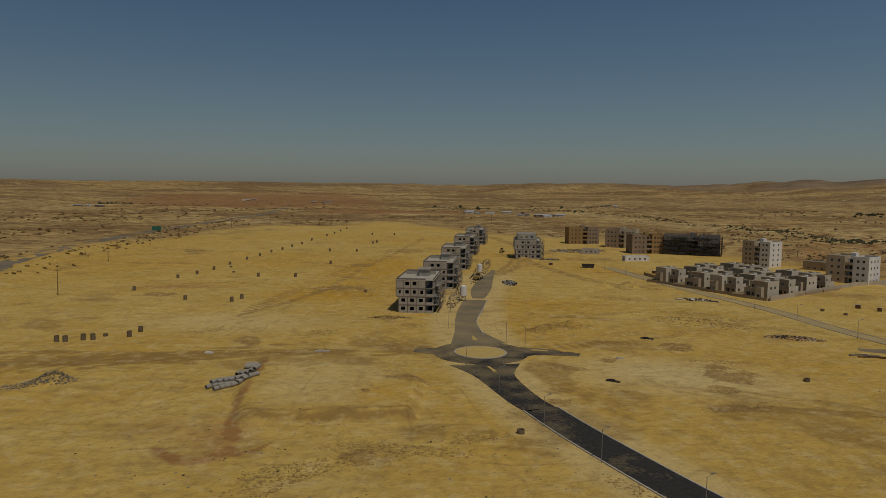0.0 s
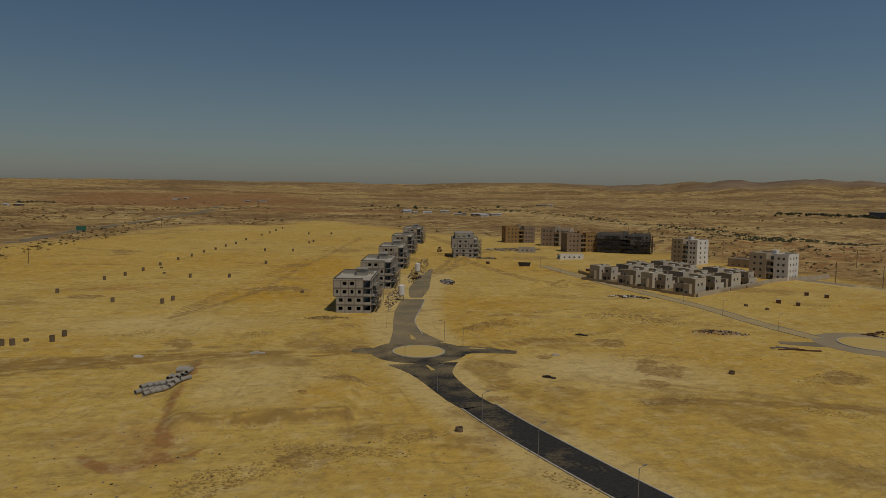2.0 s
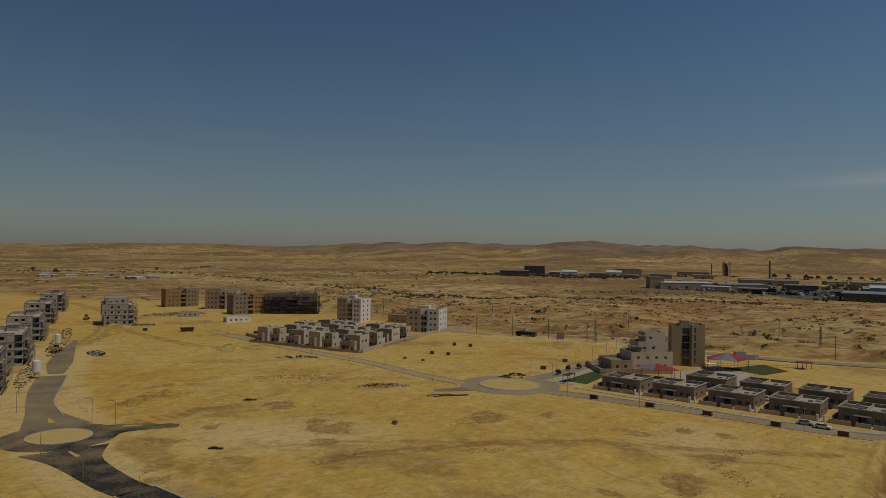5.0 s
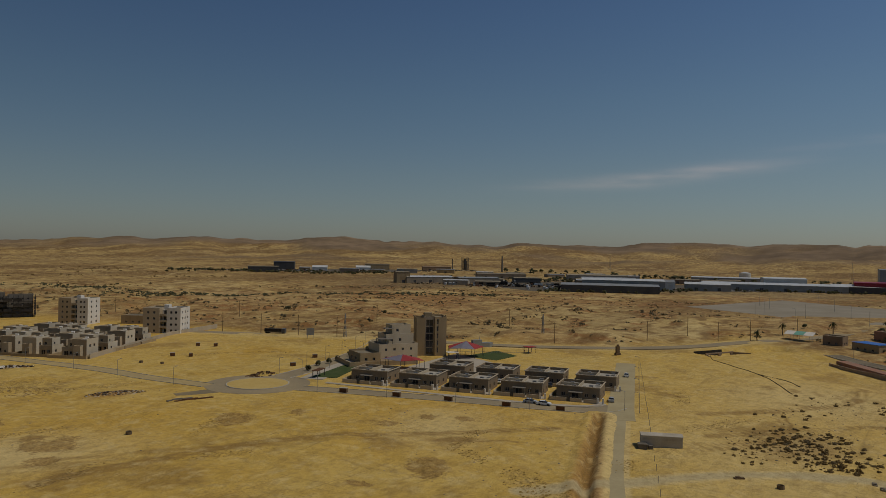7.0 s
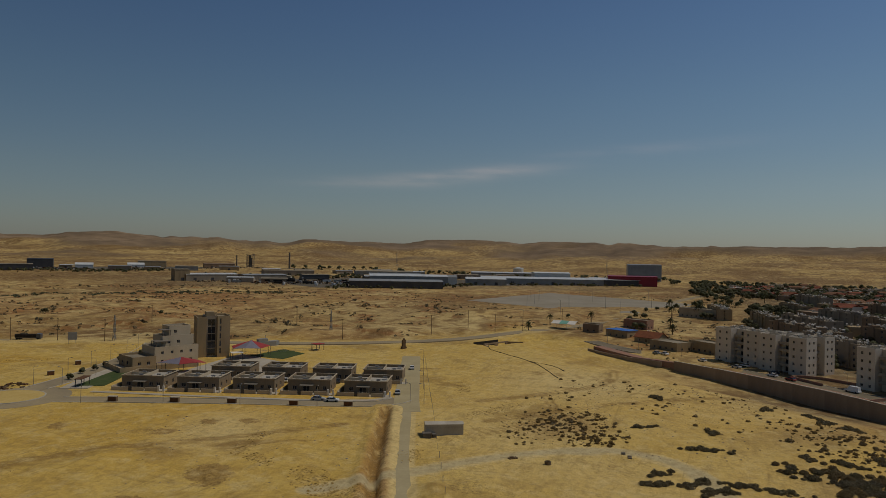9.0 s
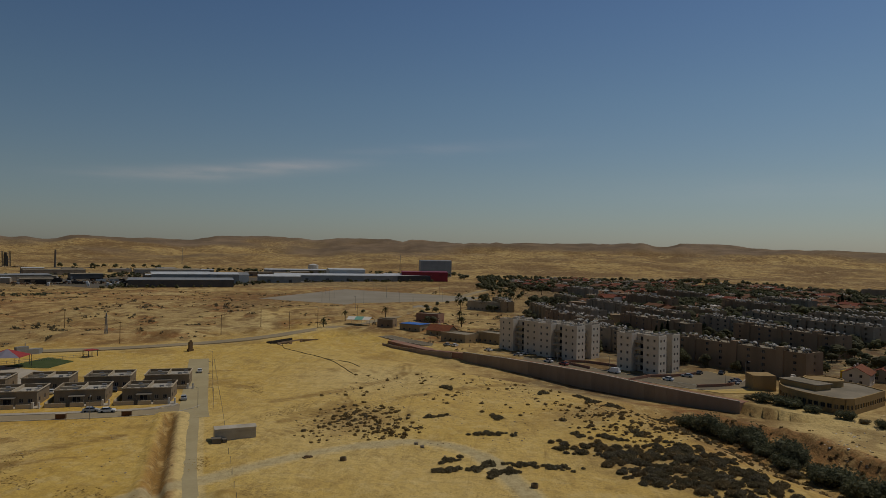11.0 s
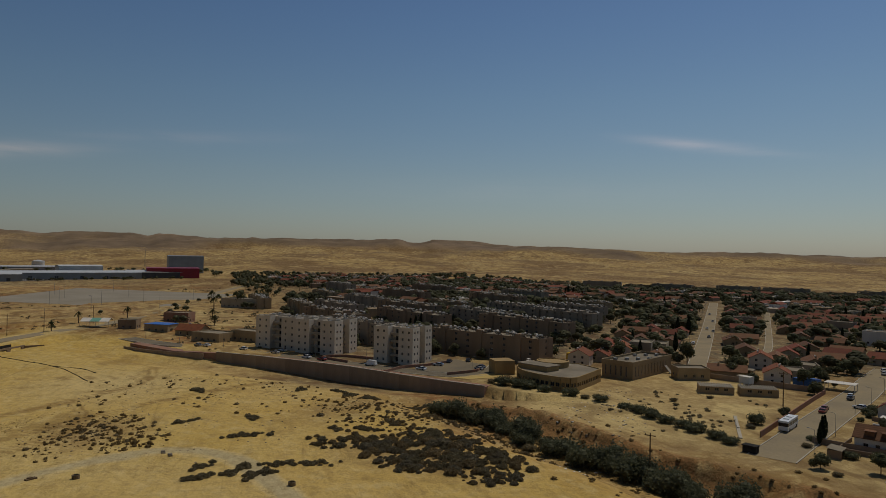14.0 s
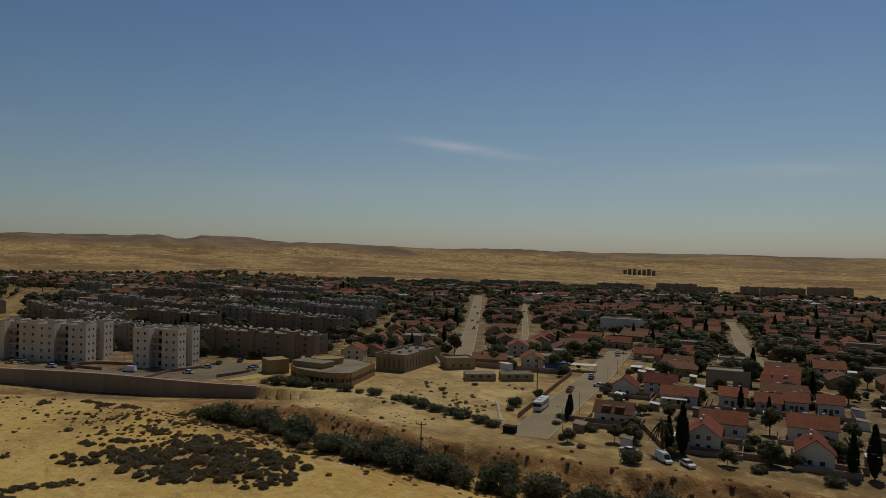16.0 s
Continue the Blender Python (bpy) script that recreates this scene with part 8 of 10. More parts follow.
drums([(-103.9, 215), (15.3, 131.7), (90.4, 171.5), (156.2, 35.2), (144.4, -6.9), (149, 274), (153, 265), (-34, 310), (-120, 398), (-112, 376)], DRUM_LOW, "single low concrete manhole ring on sand")
for k, (x, y, w, l) in enumerate(((163.5, 171, 2.6, 1.2), (170.7, 153.8, 2.6, 1.2), (177, 137.5, 2.6, 1.2), (183, 119.5, 2.6, 1.2), (189.2, 104.2, 2.6, 1.2), (167.2, 281.4, 2.0, 1.0), (192.6, 302, 1.8, 1.0), (172, 275, 1.6, 0.9), (197.6, 295, 1.8, 0.9), (186.4, 224.6, 2.2, 1.0), (207.6, 235.5, 2.0, 1.0), (66, 430, 2.2, 1.2), (118, 392, 2.2, 1.2), (124, 388, 2.2, 1.2))):
    th = thing("utility_cabinet", "squat sand-brown electricity cabinet beside the road", "utility box", "roadside utility cabinets", pose(x, y, hz(x, y), 0, 0, -70 if k < 5 else -30))
    part("body", Geo().box(-w / 2, w / 2, -l / 2, l / 2, -0.3, 1.5), M_WOOD, th)
    part("lid", Geo().box(-w / 2 - 0.08, w / 2 + 0.08, -l / 2 - 0.08, l / 2 + 0.08, 1.5, 1.6), M_KERB, th)
    part("door", Geo().box(-w / 2 + 0.2, w / 2 - 0.2, -l / 2 - 0.03, -l / 2, 0.1, 1.3), M_RUST, th)
lone("road_sign", Geo().box(-4, 4, -0.1, 0.1, 3.2, 7.0).box(-3.2, -2.9, -0.1, 0.1, -2, 3.2).box(2.9, 3.2, -0.1, 0.1, -2, 3.2), M_GREENPAINT, "large green highway sign on two posts", "road sign", at=pose(-262, 645, hz(-262, 645), 0, 0, 22))
lone("notice_board", Geo().box(-2, 2, -0.08, 0.08, 1.8, 5.4).box(-1.6, -1.4, -0.06, 0.06, -0.6, 1.8).box(1.4, 1.6, -0.06, 0.06, -0.6, 1.8), M_GREYMETAL, "grey notice board at the district entrance", "notice board", at=pose(249.5, 287, hz(249.5, 287), 0, 0, -45))

PIPE = Geo().pipe((-1.6, 0, 0), (1.6, 0, 0), 0.5, 0.09, 14).mesh("concrete_pipe", M_CONCRETE)
for k in range(14):
    i, j = k % 7, k // 7
    x, y = -53.0 + 1.05 * i + 2.2 * j, 159.6 + 0.95 * i - 1.5 * j
    lone("concrete_pipe", PIPE, None, "pale concrete drain pipe in a pile on sand", "pipe", "piled drain pipes", pose(x, y, hz(x, y) + 0.45, 0, 0, 60 + random.uniform(-6, 6)))
for k in range(5):
    x, y = -52.4 + 1.1 * k, 161.0 + 0.95 * k
    lone("concrete_pipe", PIPE, None, "pale concrete drain pipe on top of a pile", "pipe", "piled drain pipes", pose(x, y, hz(x, y) + 1.28, 0, 0, 60 + random.uniform(-4, 4)))
for k in range(5):
    x, y = -50.2 + 1.15 * k, 171.6 - 0.1 * k
    lone("concrete_pipe", PIPE, None, "pale concrete drain pipe lying alone on sand", "pipe", "piled drain pipes", pose(x, y, hz(x, y) + 0.45, 0, 0, 82 + random.uniform(-5, 5)))
for k in range(3):
    x, y = -48.6, 176.8 + 1.05 * k
    lone("concrete_pipe", PIPE, None, "pale concrete drain pipe lying across the others", "pipe", "piled drain pipes", pose(x, y, hz(x, y) + 0.45, 0, 0, 5))


def rubble(name, label, cx, cy, rx, ry, n, size, mats, seed, turn=0, flat=0.5, heap=0.0):
    """A scatter or heap of broken pieces: stuff that nobody could count."""
    rg, g = random.Random(seed), Geo()
    c, s = math.cos(radians(turn)), math.sin(radians(turn))
    spots = []
    for _ in range(n):
        a, r = rg.uniform(0, 2 * math.pi), math.sqrt(rg.random())
        u, v = rx * r * math.cos(a), ry * r * math.sin(a)
        spots.append((cx + u * c - v * s, cy + u * s + v * c, r))
    levels = ground_height([p[0] for p in spots], [p[1] for p in spots])
    for (x, y, r), level in zip(spots, levels):
        k = size * rg.uniform(0.35, 1.3) ** 1.5
        z = float(level) + heap * (1 - r) * rg.random()
        pts = [(x + k * rg.uniform(0.5, 1) * sx, y + k * rg.uniform(0.4, 1) * sy, z + k * flat * (rg.uniform(0.5, 1) if sz > 0 else -0.6)) for sz in (-1, 1) for sy in (-1, 1) for sx in (-1, 1)]
        g.add(pts, [(0, 2, 3, 1), (4, 5, 7, 6), (0, 1, 5, 4), (2, 6, 7, 3), (0, 4, 6, 2), (1, 3, 7, 5)], rg.randrange(len(mats)))
    return lone(name, g, mats, label, "rubble", kind="stuff")


rubble("gravel_heap", "grey gravel heap with coarse stones on sand", -91, 163, 5, 4, 520, 0.2, [M_GRAVEL, M_STONE], 1, 20, 0.6, 0.7)
rubble("gravel_heap", "fine grey gravel heap on sand", -97, 159, 5, 3, 300, 0.16, [M_GRAVEL], 2, 20, 0.6, 0.4)
rubble("rubble", "broken concrete and earth lumps on sand", 90, 247, 18, 8, 420, 0.24, [M_CLOD, M_CLOD, M_STONE], 3, -30)
rubble("rubble", "burnt rubbish and dark debris on reddish soil", 112, 221, 9, 3, 420, 0.26, [M_BLACK, M_RUST, M_WOOD, M_KERB], 4, -20)
rubble("rubble", "building debris beside the unfinished house", -19, 250, 8, 2.5, 240, 0.25, [M_BLACK, M_WOOD, M_CLOD], 5)
rubble("rubble", "dark scrap and timber heap beside the road", 33, 345, 3.5, 9, 260, 0.45, [M_BLACK, M_WOOD, M_KERB, M_GREYMETAL], 6, 0, 0.6, 1.0)
rubble("rubble", "timber and scrap yard near the ochre flats", 100, 528, 22, 14, 620, 0.5, [M_WOOD, M_BLACK, M_KERB, M_CONCRETE], 7, 10, 0.6, 0.8)
rubble("rubble", "scaffold parts beside the tall grey house", 70, 462, 7, 4, 120, 0.6, [M_STEEL, M_WOOD, M_BLACK], 8)
rubble("rubble", "rubbish bags and scrap near the villas", 108, 297, 9, 3, 220, 0.45, [M_BLACK, M_WHITE, M_WOOD, M_WOOD], 9, -25, 0.6, 0.9)
rubble("rubble", "building debris along the unfinished houses", 6, 300, 3, 30, 420, 0.3, [M_WOOD, M_RUST, M_BLACK, M_CONCRETE], 10, -6)
rubble("rubble", "building debris along the further unfinished houses", 22, 400, 4, 60, 520, 0.4, [M_WOOD, M_RUST, M_BLACK, M_CONCRETE], 12, -7)
rubble("rubble", "brush and rubbish around the roundabout", 165, 216, 6, 3, 90, 0.5, [M_WOOD, M_RUST], 13, -20, 0.6, 0.6)
rubble("stones", "scattered stones on the bare sandy site", 60, 220, 90, 70, 420, 0.16, [M_GRAVEL, M_STONE], 14)
rubble("stones", "scattered stones on the bare near slopes", -20, 118, 45, 25, 260, 0.16, [M_GRAVEL, M_BLACK, M_STONE], 15)
rubble("stones", "scattered stones and clods on the far plots", 160, 110, 60, 40, 260, 0.18, [M_GRAVEL, M_STONE], 16, 30)
rubble("stones", "stones and litter along the watercourse bank", 185, -95, 50, 14, 320, 0.28, [M_GRAVEL, M_WHITE, M_STONE], 17, -35)
rubble("stones", "clods and stones on the sandy rise below the wall", 215, 20, 55, 40, 380, 0.22, [M_GRAVEL, M_STONE], 18)
for k, (x, y, rx, ry, n, size, mats) in enumerate(((880, 560, 80, 45, 520, 1.7, [M_BLACK, M_STONE, M_RUST, M_GREYMETAL]), (1000, 500, 120, 60, 700, 1.8, [M_BLACK, M_GREYBLOCK, M_RUST, M_STONE]), (960, 400, 70, 30, 480, 1.6, [M_BLACK, M_GREYBLOCK, M_RUST]), (1150, 600, 110, 60, 260, 2.0, [M_BLACK, M_GREYBLOCK, M_STONE]),
                                                (1065, 285, 55, 20, 260, 1.3, [M_WHITE, M_STEEL, M_BLACK, M_BLACK]), (930, 1235, 130, 40, 560, 2.4, [M_BLACK, M_GREYMETAL, M_RUST]), (1150, 1180, 140, 50, 560, 2.4, [M_BLACK, M_GREYBLOCK, M_RUST, M_STONE]), (1330, 1020, 120, 70, 260, 2.4, [M_BLACK, M_GREYBLOCK, M_STONE]), (830, 660, 50, 20, 130, 1.5, [M_BLACK, M_WOOD, M_STONE]))):
    rubble("yard_goods", "crates, scrap and vehicles in the factory yards", x, y, rx, ry, n, size, mats, 60 + k, -35, 0.8)
for k, (x, y, rx, ry, turn, n) in enumerate(CLOD_BEDS):
    rubble("earth_clods", "dark crumbled earth clods on levelled sand", x, y, rx * 1.3, ry * 1.9, n, 0.15, [M_CLOD], 100 + k, turn, 0.75)
for x, y, l, turn, mat, label in ((42, 169.5, 3.4, -35, M_BLACK, "dark flat sheet lying on sand"), (64.5, 219, 4.0, -25, M_BLACK, "long dark plank lying on sand"), (49.4, 192.6, 2.2, 10, M_KERB, "pale slab with a dark crate on it"), (-65, 194, 2.4, 0, M_WHITE, "pale concrete block on sand"),
                                (-34, 197.4, 4.2, 5, M_KERB, "pale beam lying on sand"), (157.1, 43.6, 2.2, -40, M_WOOD, "short pipe piece lying on sand"), (173, 20.8, 2.2, 10, M_GRAVEL, "flat concrete cover on sand"), (170.5, 19.0, 2.0, 10, M_GRAVEL, "flat concrete cover beside another"),
                                (124, 196, 12, -12, M_RUST, "long rusty beams lying on sand"), (170, -129.4, 27, 146, M_KERB, "long pale concrete beam on the sandy lot"), (121, 199, 8, -8, M_DARKCONC, "stack of dark planks on sand")):
    lone("debris", Geo().box(-l / 2, l / 2, -0.45, 0.45, -0.25, 0.28).box(-l * 0.3, l * 0.1, -0.3, 0.35, 0.27, 0.5), mat, label, "debris", "loose debris", pose(x, y, hz(x, y), 0, 0, turn))
lone("waste_skip", Geo().add([(-3, -1.2, -0.2), (3, -1.2, -0.2), (3, 1.2, -0.2), (-3, 1.2, -0.2), (-3.8, -1.3, 2.2), (3.8, -1.3, 2.2), (3.8, 1.3, 2.2), (-3.8, 1.3, 2.2), (-3.5, -1.1, 2.2), (3.5, -1.1, 2.2), (3.5, 1.1, 2.2), (-3.5, 1.1, 2.2), (-2.8, -1.0, 0.2), (2.8, -1.0, 0.2), (2.8, 1.0, 0.2), (-2.8, 1.0, 0.2)],
                            [(0, 3, 2, 1), (0, 1, 5, 4), (1, 2, 6, 5), (2, 3, 7, 6), (3, 0, 4, 7), (4, 5, 9, 8), (5, 6, 10, 9), (6, 7, 11, 10), (7, 4, 8, 11), (8, 9, 13, 12), (9, 10, 14, 13), (10, 11, 15, 14), (11, 8, 12, 15), (12, 13, 14, 15)]), M_BLACK, "large black open waste skip on sand", "skip", at=pose(86, 416, hz(86, 416), 0, 0, -12))
lone("waste_skip", Geo().box(-1.6, 1.6, -1, 1, -0.2, 1.7).box(-1.8, 1.8, -1.2, 1.2, 1.7, 1.85), M_BLACK, "dark rubbish container at the street end", "skip", at=pose(147.2, -115.8, hz(147.2, -115.8), 0, 0, 30))

# ---- machines, tank, container shed ----
th = thing("water_tank", "white upright water tank on thin legs", "tank", "", pose(8.6, 289, hz(8.6, 289)))
part("vessel", Geo().tube((0, 0, 2.3), (0, 0, 6.2), 1.35, n=16).tube((0, 0, 6.2), (0, 0, 6.6), 1.35, 0.4, 16).tube((0, 0, 1.6), (0, 0, 2.3), 0.5, 1.35, 16), M_WHITE, th)
for k in range(4):
    a = math.pi / 4 + k * math.pi / 2
    part("leg", Geo().tube((1.2 * math.cos(a), 1.2 * math.sin(a), -0.5), (1.2 * math.cos(a), 1.2 * math.sin(a), 2.6), 0.09, n=6), M_STEEL, th)
silo = copy_thing(th, pose(19.5, 372, hz(19.5, 372)))
tagged(silo, "white cement silo on thin legs beside a machine")


def wheel_loader(label, x, y, turn):
    th = thing("wheel_loader", label, "digger", "construction machines", pose(x, y, hz(x, y), 0, 0, turn))
    part("body", Geo().box(-2.4, 1.2, -1.1, 1.1, 0.7, 1.9).box(-2.2, -0.6, -0.9, 0.9, 1.9, 2.3), M_PLANTYELLOW, th)
    part("cab", Geo().box(-0.5, 0.9, -0.8, 0.8, 1.9, 3.3), M_GLASS, th)
    part("cab_roof", Geo().box(-0.6, 1.0, -0.9, 0.9, 3.3, 3.42), M_PLANTYELLOW, th)
    part("boom", Geo().tube((1.0, -0.5, 1.6), (3.2, -0.5, 0.8), 0.16, n=6).tube((1.0, 0.5, 1.6), (3.2, 0.5, 0.8), 0.16, n=6), M_PLANTYELLOW, th)
    part("bucket", Geo().box(3.1, 4.1, -1.3, 1.3, 0.15, 0.3).box(3.1, 3.25, -1.3, 1.3, 0.3, 1.2), M_DARKCONC, th)
    for sx in (-1.6, 0.9):
        for sy in (-1.15, 0.85):
            part("wheel", Geo().tube((sx, sy, 0.7), (sx, sy + 0.35, 0.7), 0.75, n=14), M_RUBBER, th)
    return th


wheel_loader("dusty yellow wheel loader beside the road", 18, 357, 60)
wheel_loader("dusty yellow wheel loader near the far houses", 42.5, 509, 70)
M_SHED = surface("dusty_shed_sheet", (0.52, 0.46, 0.36), (0.42, 0.37, 0.28), 0.75, 0, 0.3, 3.0, 0.1)
M_SHEDROOF = surface("dusty_shed_roof", (0.5, 0.45, 0.36), (0.36, 0.31, 0.23), 0.75, 0, 0.3, 3.0, 0.1)
th = thing("container_shed", "long pale metal container shed on sand", "shed", "", pose(167.4, 69.6, hz(169.5, 65.5) - 0.1, 0, 0, -61))
part("body", Geo().box(0, 9.8, 0, 3.4, -0.2, 2.9), M_SHED, th)
part("roof", Geo().gable(0, 9.8, 0, 3.4, 2.9, 3.25, 0.08, 0.15), M_SHEDROOF, th)
part("dark_band", Geo().box(0.3, 9.5, -0.03, 0, 1.9, 2.4), M_SHEDROOF, th)
for k in range(13):
    part("rib", Geo().box(0.25 + 0.76 * k, 0.33 + 0.76 * k, -0.07, -0.031, -0.2, 2.85), M_SHED, th)
part("lean_to", Geo().box(-0.9, 1.2, -2.0, -0.1, -0.3, 1.1).box(-1.0, 1.3, -2.1, 0, 1.1, 1.2).box(1.6, 2.6, -1.6, -0.3, -0.3, 0.8), M_DARKCONC, th, "low dark crates in front of the shed")
lone("monument", Geo().box(-1.3, 1.3, -0.8, 0.8, -0.5, 1.0).box(-0.9, 0.9, -0.5, 0.5, 1.0, 4.2).box(-0.4, 0.6, -0.3, 0.3, 4.2, 5.0), M_WOOD, "dark brown stone marker at the lane end", "marker", at=pose(314, 143, hz(314, 143), 0, 0, -30))
culvert = thing("culvert", "dark concrete culvert mouth below the country road", "culvert", "", pose(357, 109, -0.1, 0, 0, -22))
part("headwall", Geo().wall((-10, 0), (10, 0), -3.5, 0.5, 0.6, [(2, -3.5, 7, 3.3), (11, -3.5, 7, 3.3)]), M_BROWN, culvert)
part("wing_wall", Geo().obox((-10, 0), (-15, -6), 0, 0.5, -3.5, 0.2), M_BROWN, culvert)
part("wing_wall", Geo().obox((10, 0), (15, -6), -0.5, 0, -3.5, 0.2), M_BROWN, culvert)
# flat black panel behind the openings stands in for the shade inside
part("barrel", Geo().box(-10, 10, 7.0, 7.5, -3.5, 0.5), M_BLACK, culvert)
for pts in ([(352, 112), (331, 104), (319, 93), (301, 75.4), (283, 65), (267, 57)], [(304, 78), (299, 69), (293, 63), (285.7, 58.3)]):
    g = Geo()
    line = smooth_line(pts, 4)
    rings, faces = [], []
    for i, p in enumerate(line):
        a, b = line[max(i - 1, 0)], line[min(i + 1, len(line) - 1)]
        d = Vector((b[0] - a[0], b[1] - a[1])).normalized()
        for k in range(6):
            c, s = math.cos(k * math.pi / 3), math.sin(k * math.pi / 3)
            rings.append((p[0] - d.y * 0.14 * c, p[1] + d.x * 0.14 * c, hz(*p) + 0.08 + 0.14 * s))
            if i:
                n, m = 6 * i + k, 6 * i + (k + 1) % 6
                faces.append((n - 6, m - 6, m, n))
    g.add(rings, faces)
    lone("hose_pipe", g, M_BLACK, "long black pipe snaking over the sand", "pipe", "black pipes")
for pts in ([(205, 84), (190, 78), (170, 66), (150, 58), (125, 48)],):
    for i in range(22):
        t = i / 21
        x, y = 292 - 165 * t, 122.5 - 74 * t
        th = thing("fence_post", "thin post of a wire fence along the lane", "fence post", "wire fence posts", pose(x, y, hz(x, y)))
        part("post", Geo().tube((0, 0, -0.4), (0, 0, 1.5), 0.06, n=5), M_STEEL, th)


# ---- cars, van and bus ----
def car(label, paint, long=4.3, tall=1.45, van=False):
    th = thing("car" if not van else "van", label, "car" if not van else "van", "parked cars")
    l, w, h = long / 2, 0.88, tall
    prof = [(-l, 0.35), (-l, 0.85), (-l * 0.93, 0.95), (l * 0.55, 0.95), (l * 0.96, 0.8), (l, 0.55), (l, 0.35)]
    g = Geo()
    n = len(prof)
    g.add([(x, -w, z) for x, z in prof] + [(x, w, z) for x, z in prof], [(i, (i + 1) % n, n + (i + 1) % n, n + i) for i in range(n)] + [tuple(range(n - 1, -1, -1)), tuple(range(n, 2 * n))])
    part("body", g, paint, th)
    a = (-l * 0.96, -l * 0.9, l * 0.3, l * 0.62) if van else (-l * 0.85, -l * 0.55, l * 0.12, l * 0.5)
    lo, hi = 0.95, h
    v = [(a[0], -w * 0.96, lo), (a[3], -w * 0.96, lo), (a[3], w * 0.96, lo), (a[0], w * 0.96, lo), (a[1], -w * 0.8, hi - 0.06), (a[2], -w * 0.8, hi - 0.06), (a[2], w * 0.8, hi - 0.06), (a[1], w * 0.8, hi - 0.06)]
    part("cabin", Geo().add(v, [(0, 3, 2, 1), (4, 5, 6, 7), (0, 1, 5, 4), (1, 2, 6, 5), (2, 3, 7, 6), (3, 0, 4, 7)]), paint if van else M_GLASS, th, "" if van else "dark glazed cabin")
    if van:
        part("windscreen", Geo().add([(a[3] + 0.02, -w * 0.85, lo + 0.1), (a[3] + 0.02, w * 0.85, lo + 0.1), (a[2] + 0.04, w * 0.72, hi - 0.15), (a[2] + 0.04, -w * 0.72, hi - 0.15)], [(0, 1, 2, 3)]), M_GLASS, th)
    else:
        part("roof", Geo().box(a[1], a[2], -w * 0.8, w * 0.8, hi - 0.055, hi), paint, th)
    for sx in (-l * 0.62, l * 0.62):
        for sy in (-w - 0.02, w - 0.2):
            part("wheel", Geo().tube((sx, sy, 0.32), (sx, sy + 0.22, 0.32), 0.32, n=10), M_RUBBER, th)
    return th


CARS = [[car("parked white car with dark windows", M_CARWHITE), False], [car("parked silver car with dark windows", M_CARSILVER), False], [car("parked dark car with dark windows", M_CARDARK), False], [car("parked dull red car", M_CARRED), False], [car("parked white van", M_CARWHITE, 5.6, 2.3, True), False]]
tagged(CARS[3][0], "parked dull red car with dark windows"), tagged(CARS[4][0], "long white delivery van parked on bare ground")
for k, x, y, turn in ((0, 192.4, 111.7, -70), (1, 192.1, 116.5, -70), (0, 260, 114.6, 24), (1, 212.4, 98.6, 24), (0, 199, -196, -54), (2, 196, -193, -54), (0, 183.3, -184.3, 20), (3, 184, -171.4, -54), (3, 181, -168, -54), (1, 114.5, -126.4, 10), (0, 118.5, -129, 10), (4, 109, -130.5, 160), (0, 103.5, -132, 160),
                     (0, 334.3, -10.5, 45), (1, 328, -7, 45), (2, 318.7, -21, 45), (3, 304.9, -26, 45), (4, 288.5, -44.5, 45), (0, 340, 7, 45), (2, 291.7, -78.8, -30), (2, 293.6, -88, -30), (1, 284, -72, 60), (0, 275, -62.7, 45), (0, 404.8, -283.5, -36), (1, 389, -277, -36), (2, 362, -255, -36), (0, 336, -227, -36),
                     (0, 350, 24, 40), (1, 353, 28, 40), (0, 312, -20, 45), (1, 272, -86, 30), (2, 276, -88, 30), (0, 450, -320, -36), (1, 505, -356, -36), (0, 243, -256, -54), (1, 236, -249, -54), (0, 200, 170, 20), (2, 221, 126, 20), (0, 214, 143, 20)):
    src, m = CARS[k], pose(x, y, hz(x, y) + 0.06, 0, 0, turn)
    if src[1]:
        copy_thing(src[0], m)
    else:
        src[0].matrix_basis, src[1] = m, True
bus = thing("bus", "white parked bus with dark windows", "bus", "", pose(165.5, -142.2, 0.06, 0, 0, -54.5))
part("body", Geo().box(-5.2, 5.2, -1.25, 1.25, 0.4, 1.5).box(-5.2, 5.2, -1.25, 1.25, 2.5, 3.0).box(-5.0, -4.7, -1.2, 1.2, 1.5, 2.5), M_CARWHITE, bus)
part("glazing", Geo().box(-5.15, 5.15, -1.22, 1.22, 1.5, 2.5), M_GLASS, bus)
for k in range(6):
    part("window_post", Geo().box(-4.2 + 1.7 * k, -4.05 + 1.7 * k, -1.26, 1.26, 1.5, 2.5), M_CARWHITE, bus)
for k in range(2):
    part("roof_unit", Geo().box(-2.5 + 3.2 * k, -0.9 + 3.2 * k, -0.7, 0.7, 3.0, 3.25), M_CARWHITE, bus)
for sx in (-3.4, 3.3):
    for sy in (-1.28, 1.0):
        part("wheel", Geo().tube((sx, sy, 0.48), (sx, sy + 0.28, 0.48), 0.48, n=12), M_RUBBER, bus)
lorry = thing("lorry", "dark loaded lorry on the country road", "lorry", "", pose(251, 318, 0.1, 0, 0, -62))
part("cab", Geo().box(4.0, 6.0, -1.2, 1.2, 0.6, 2.9), M_CARDARK, lorry)
part("load", Geo().box(-6.0, 3.8, -1.25, 1.25, 1.2, 2.7), M_BLACK, lorry)
part("chassis", Geo().box(-6.0, 5.8, -0.9, 0.9, 0.6, 1.2), M_DARKCONC, lorry)
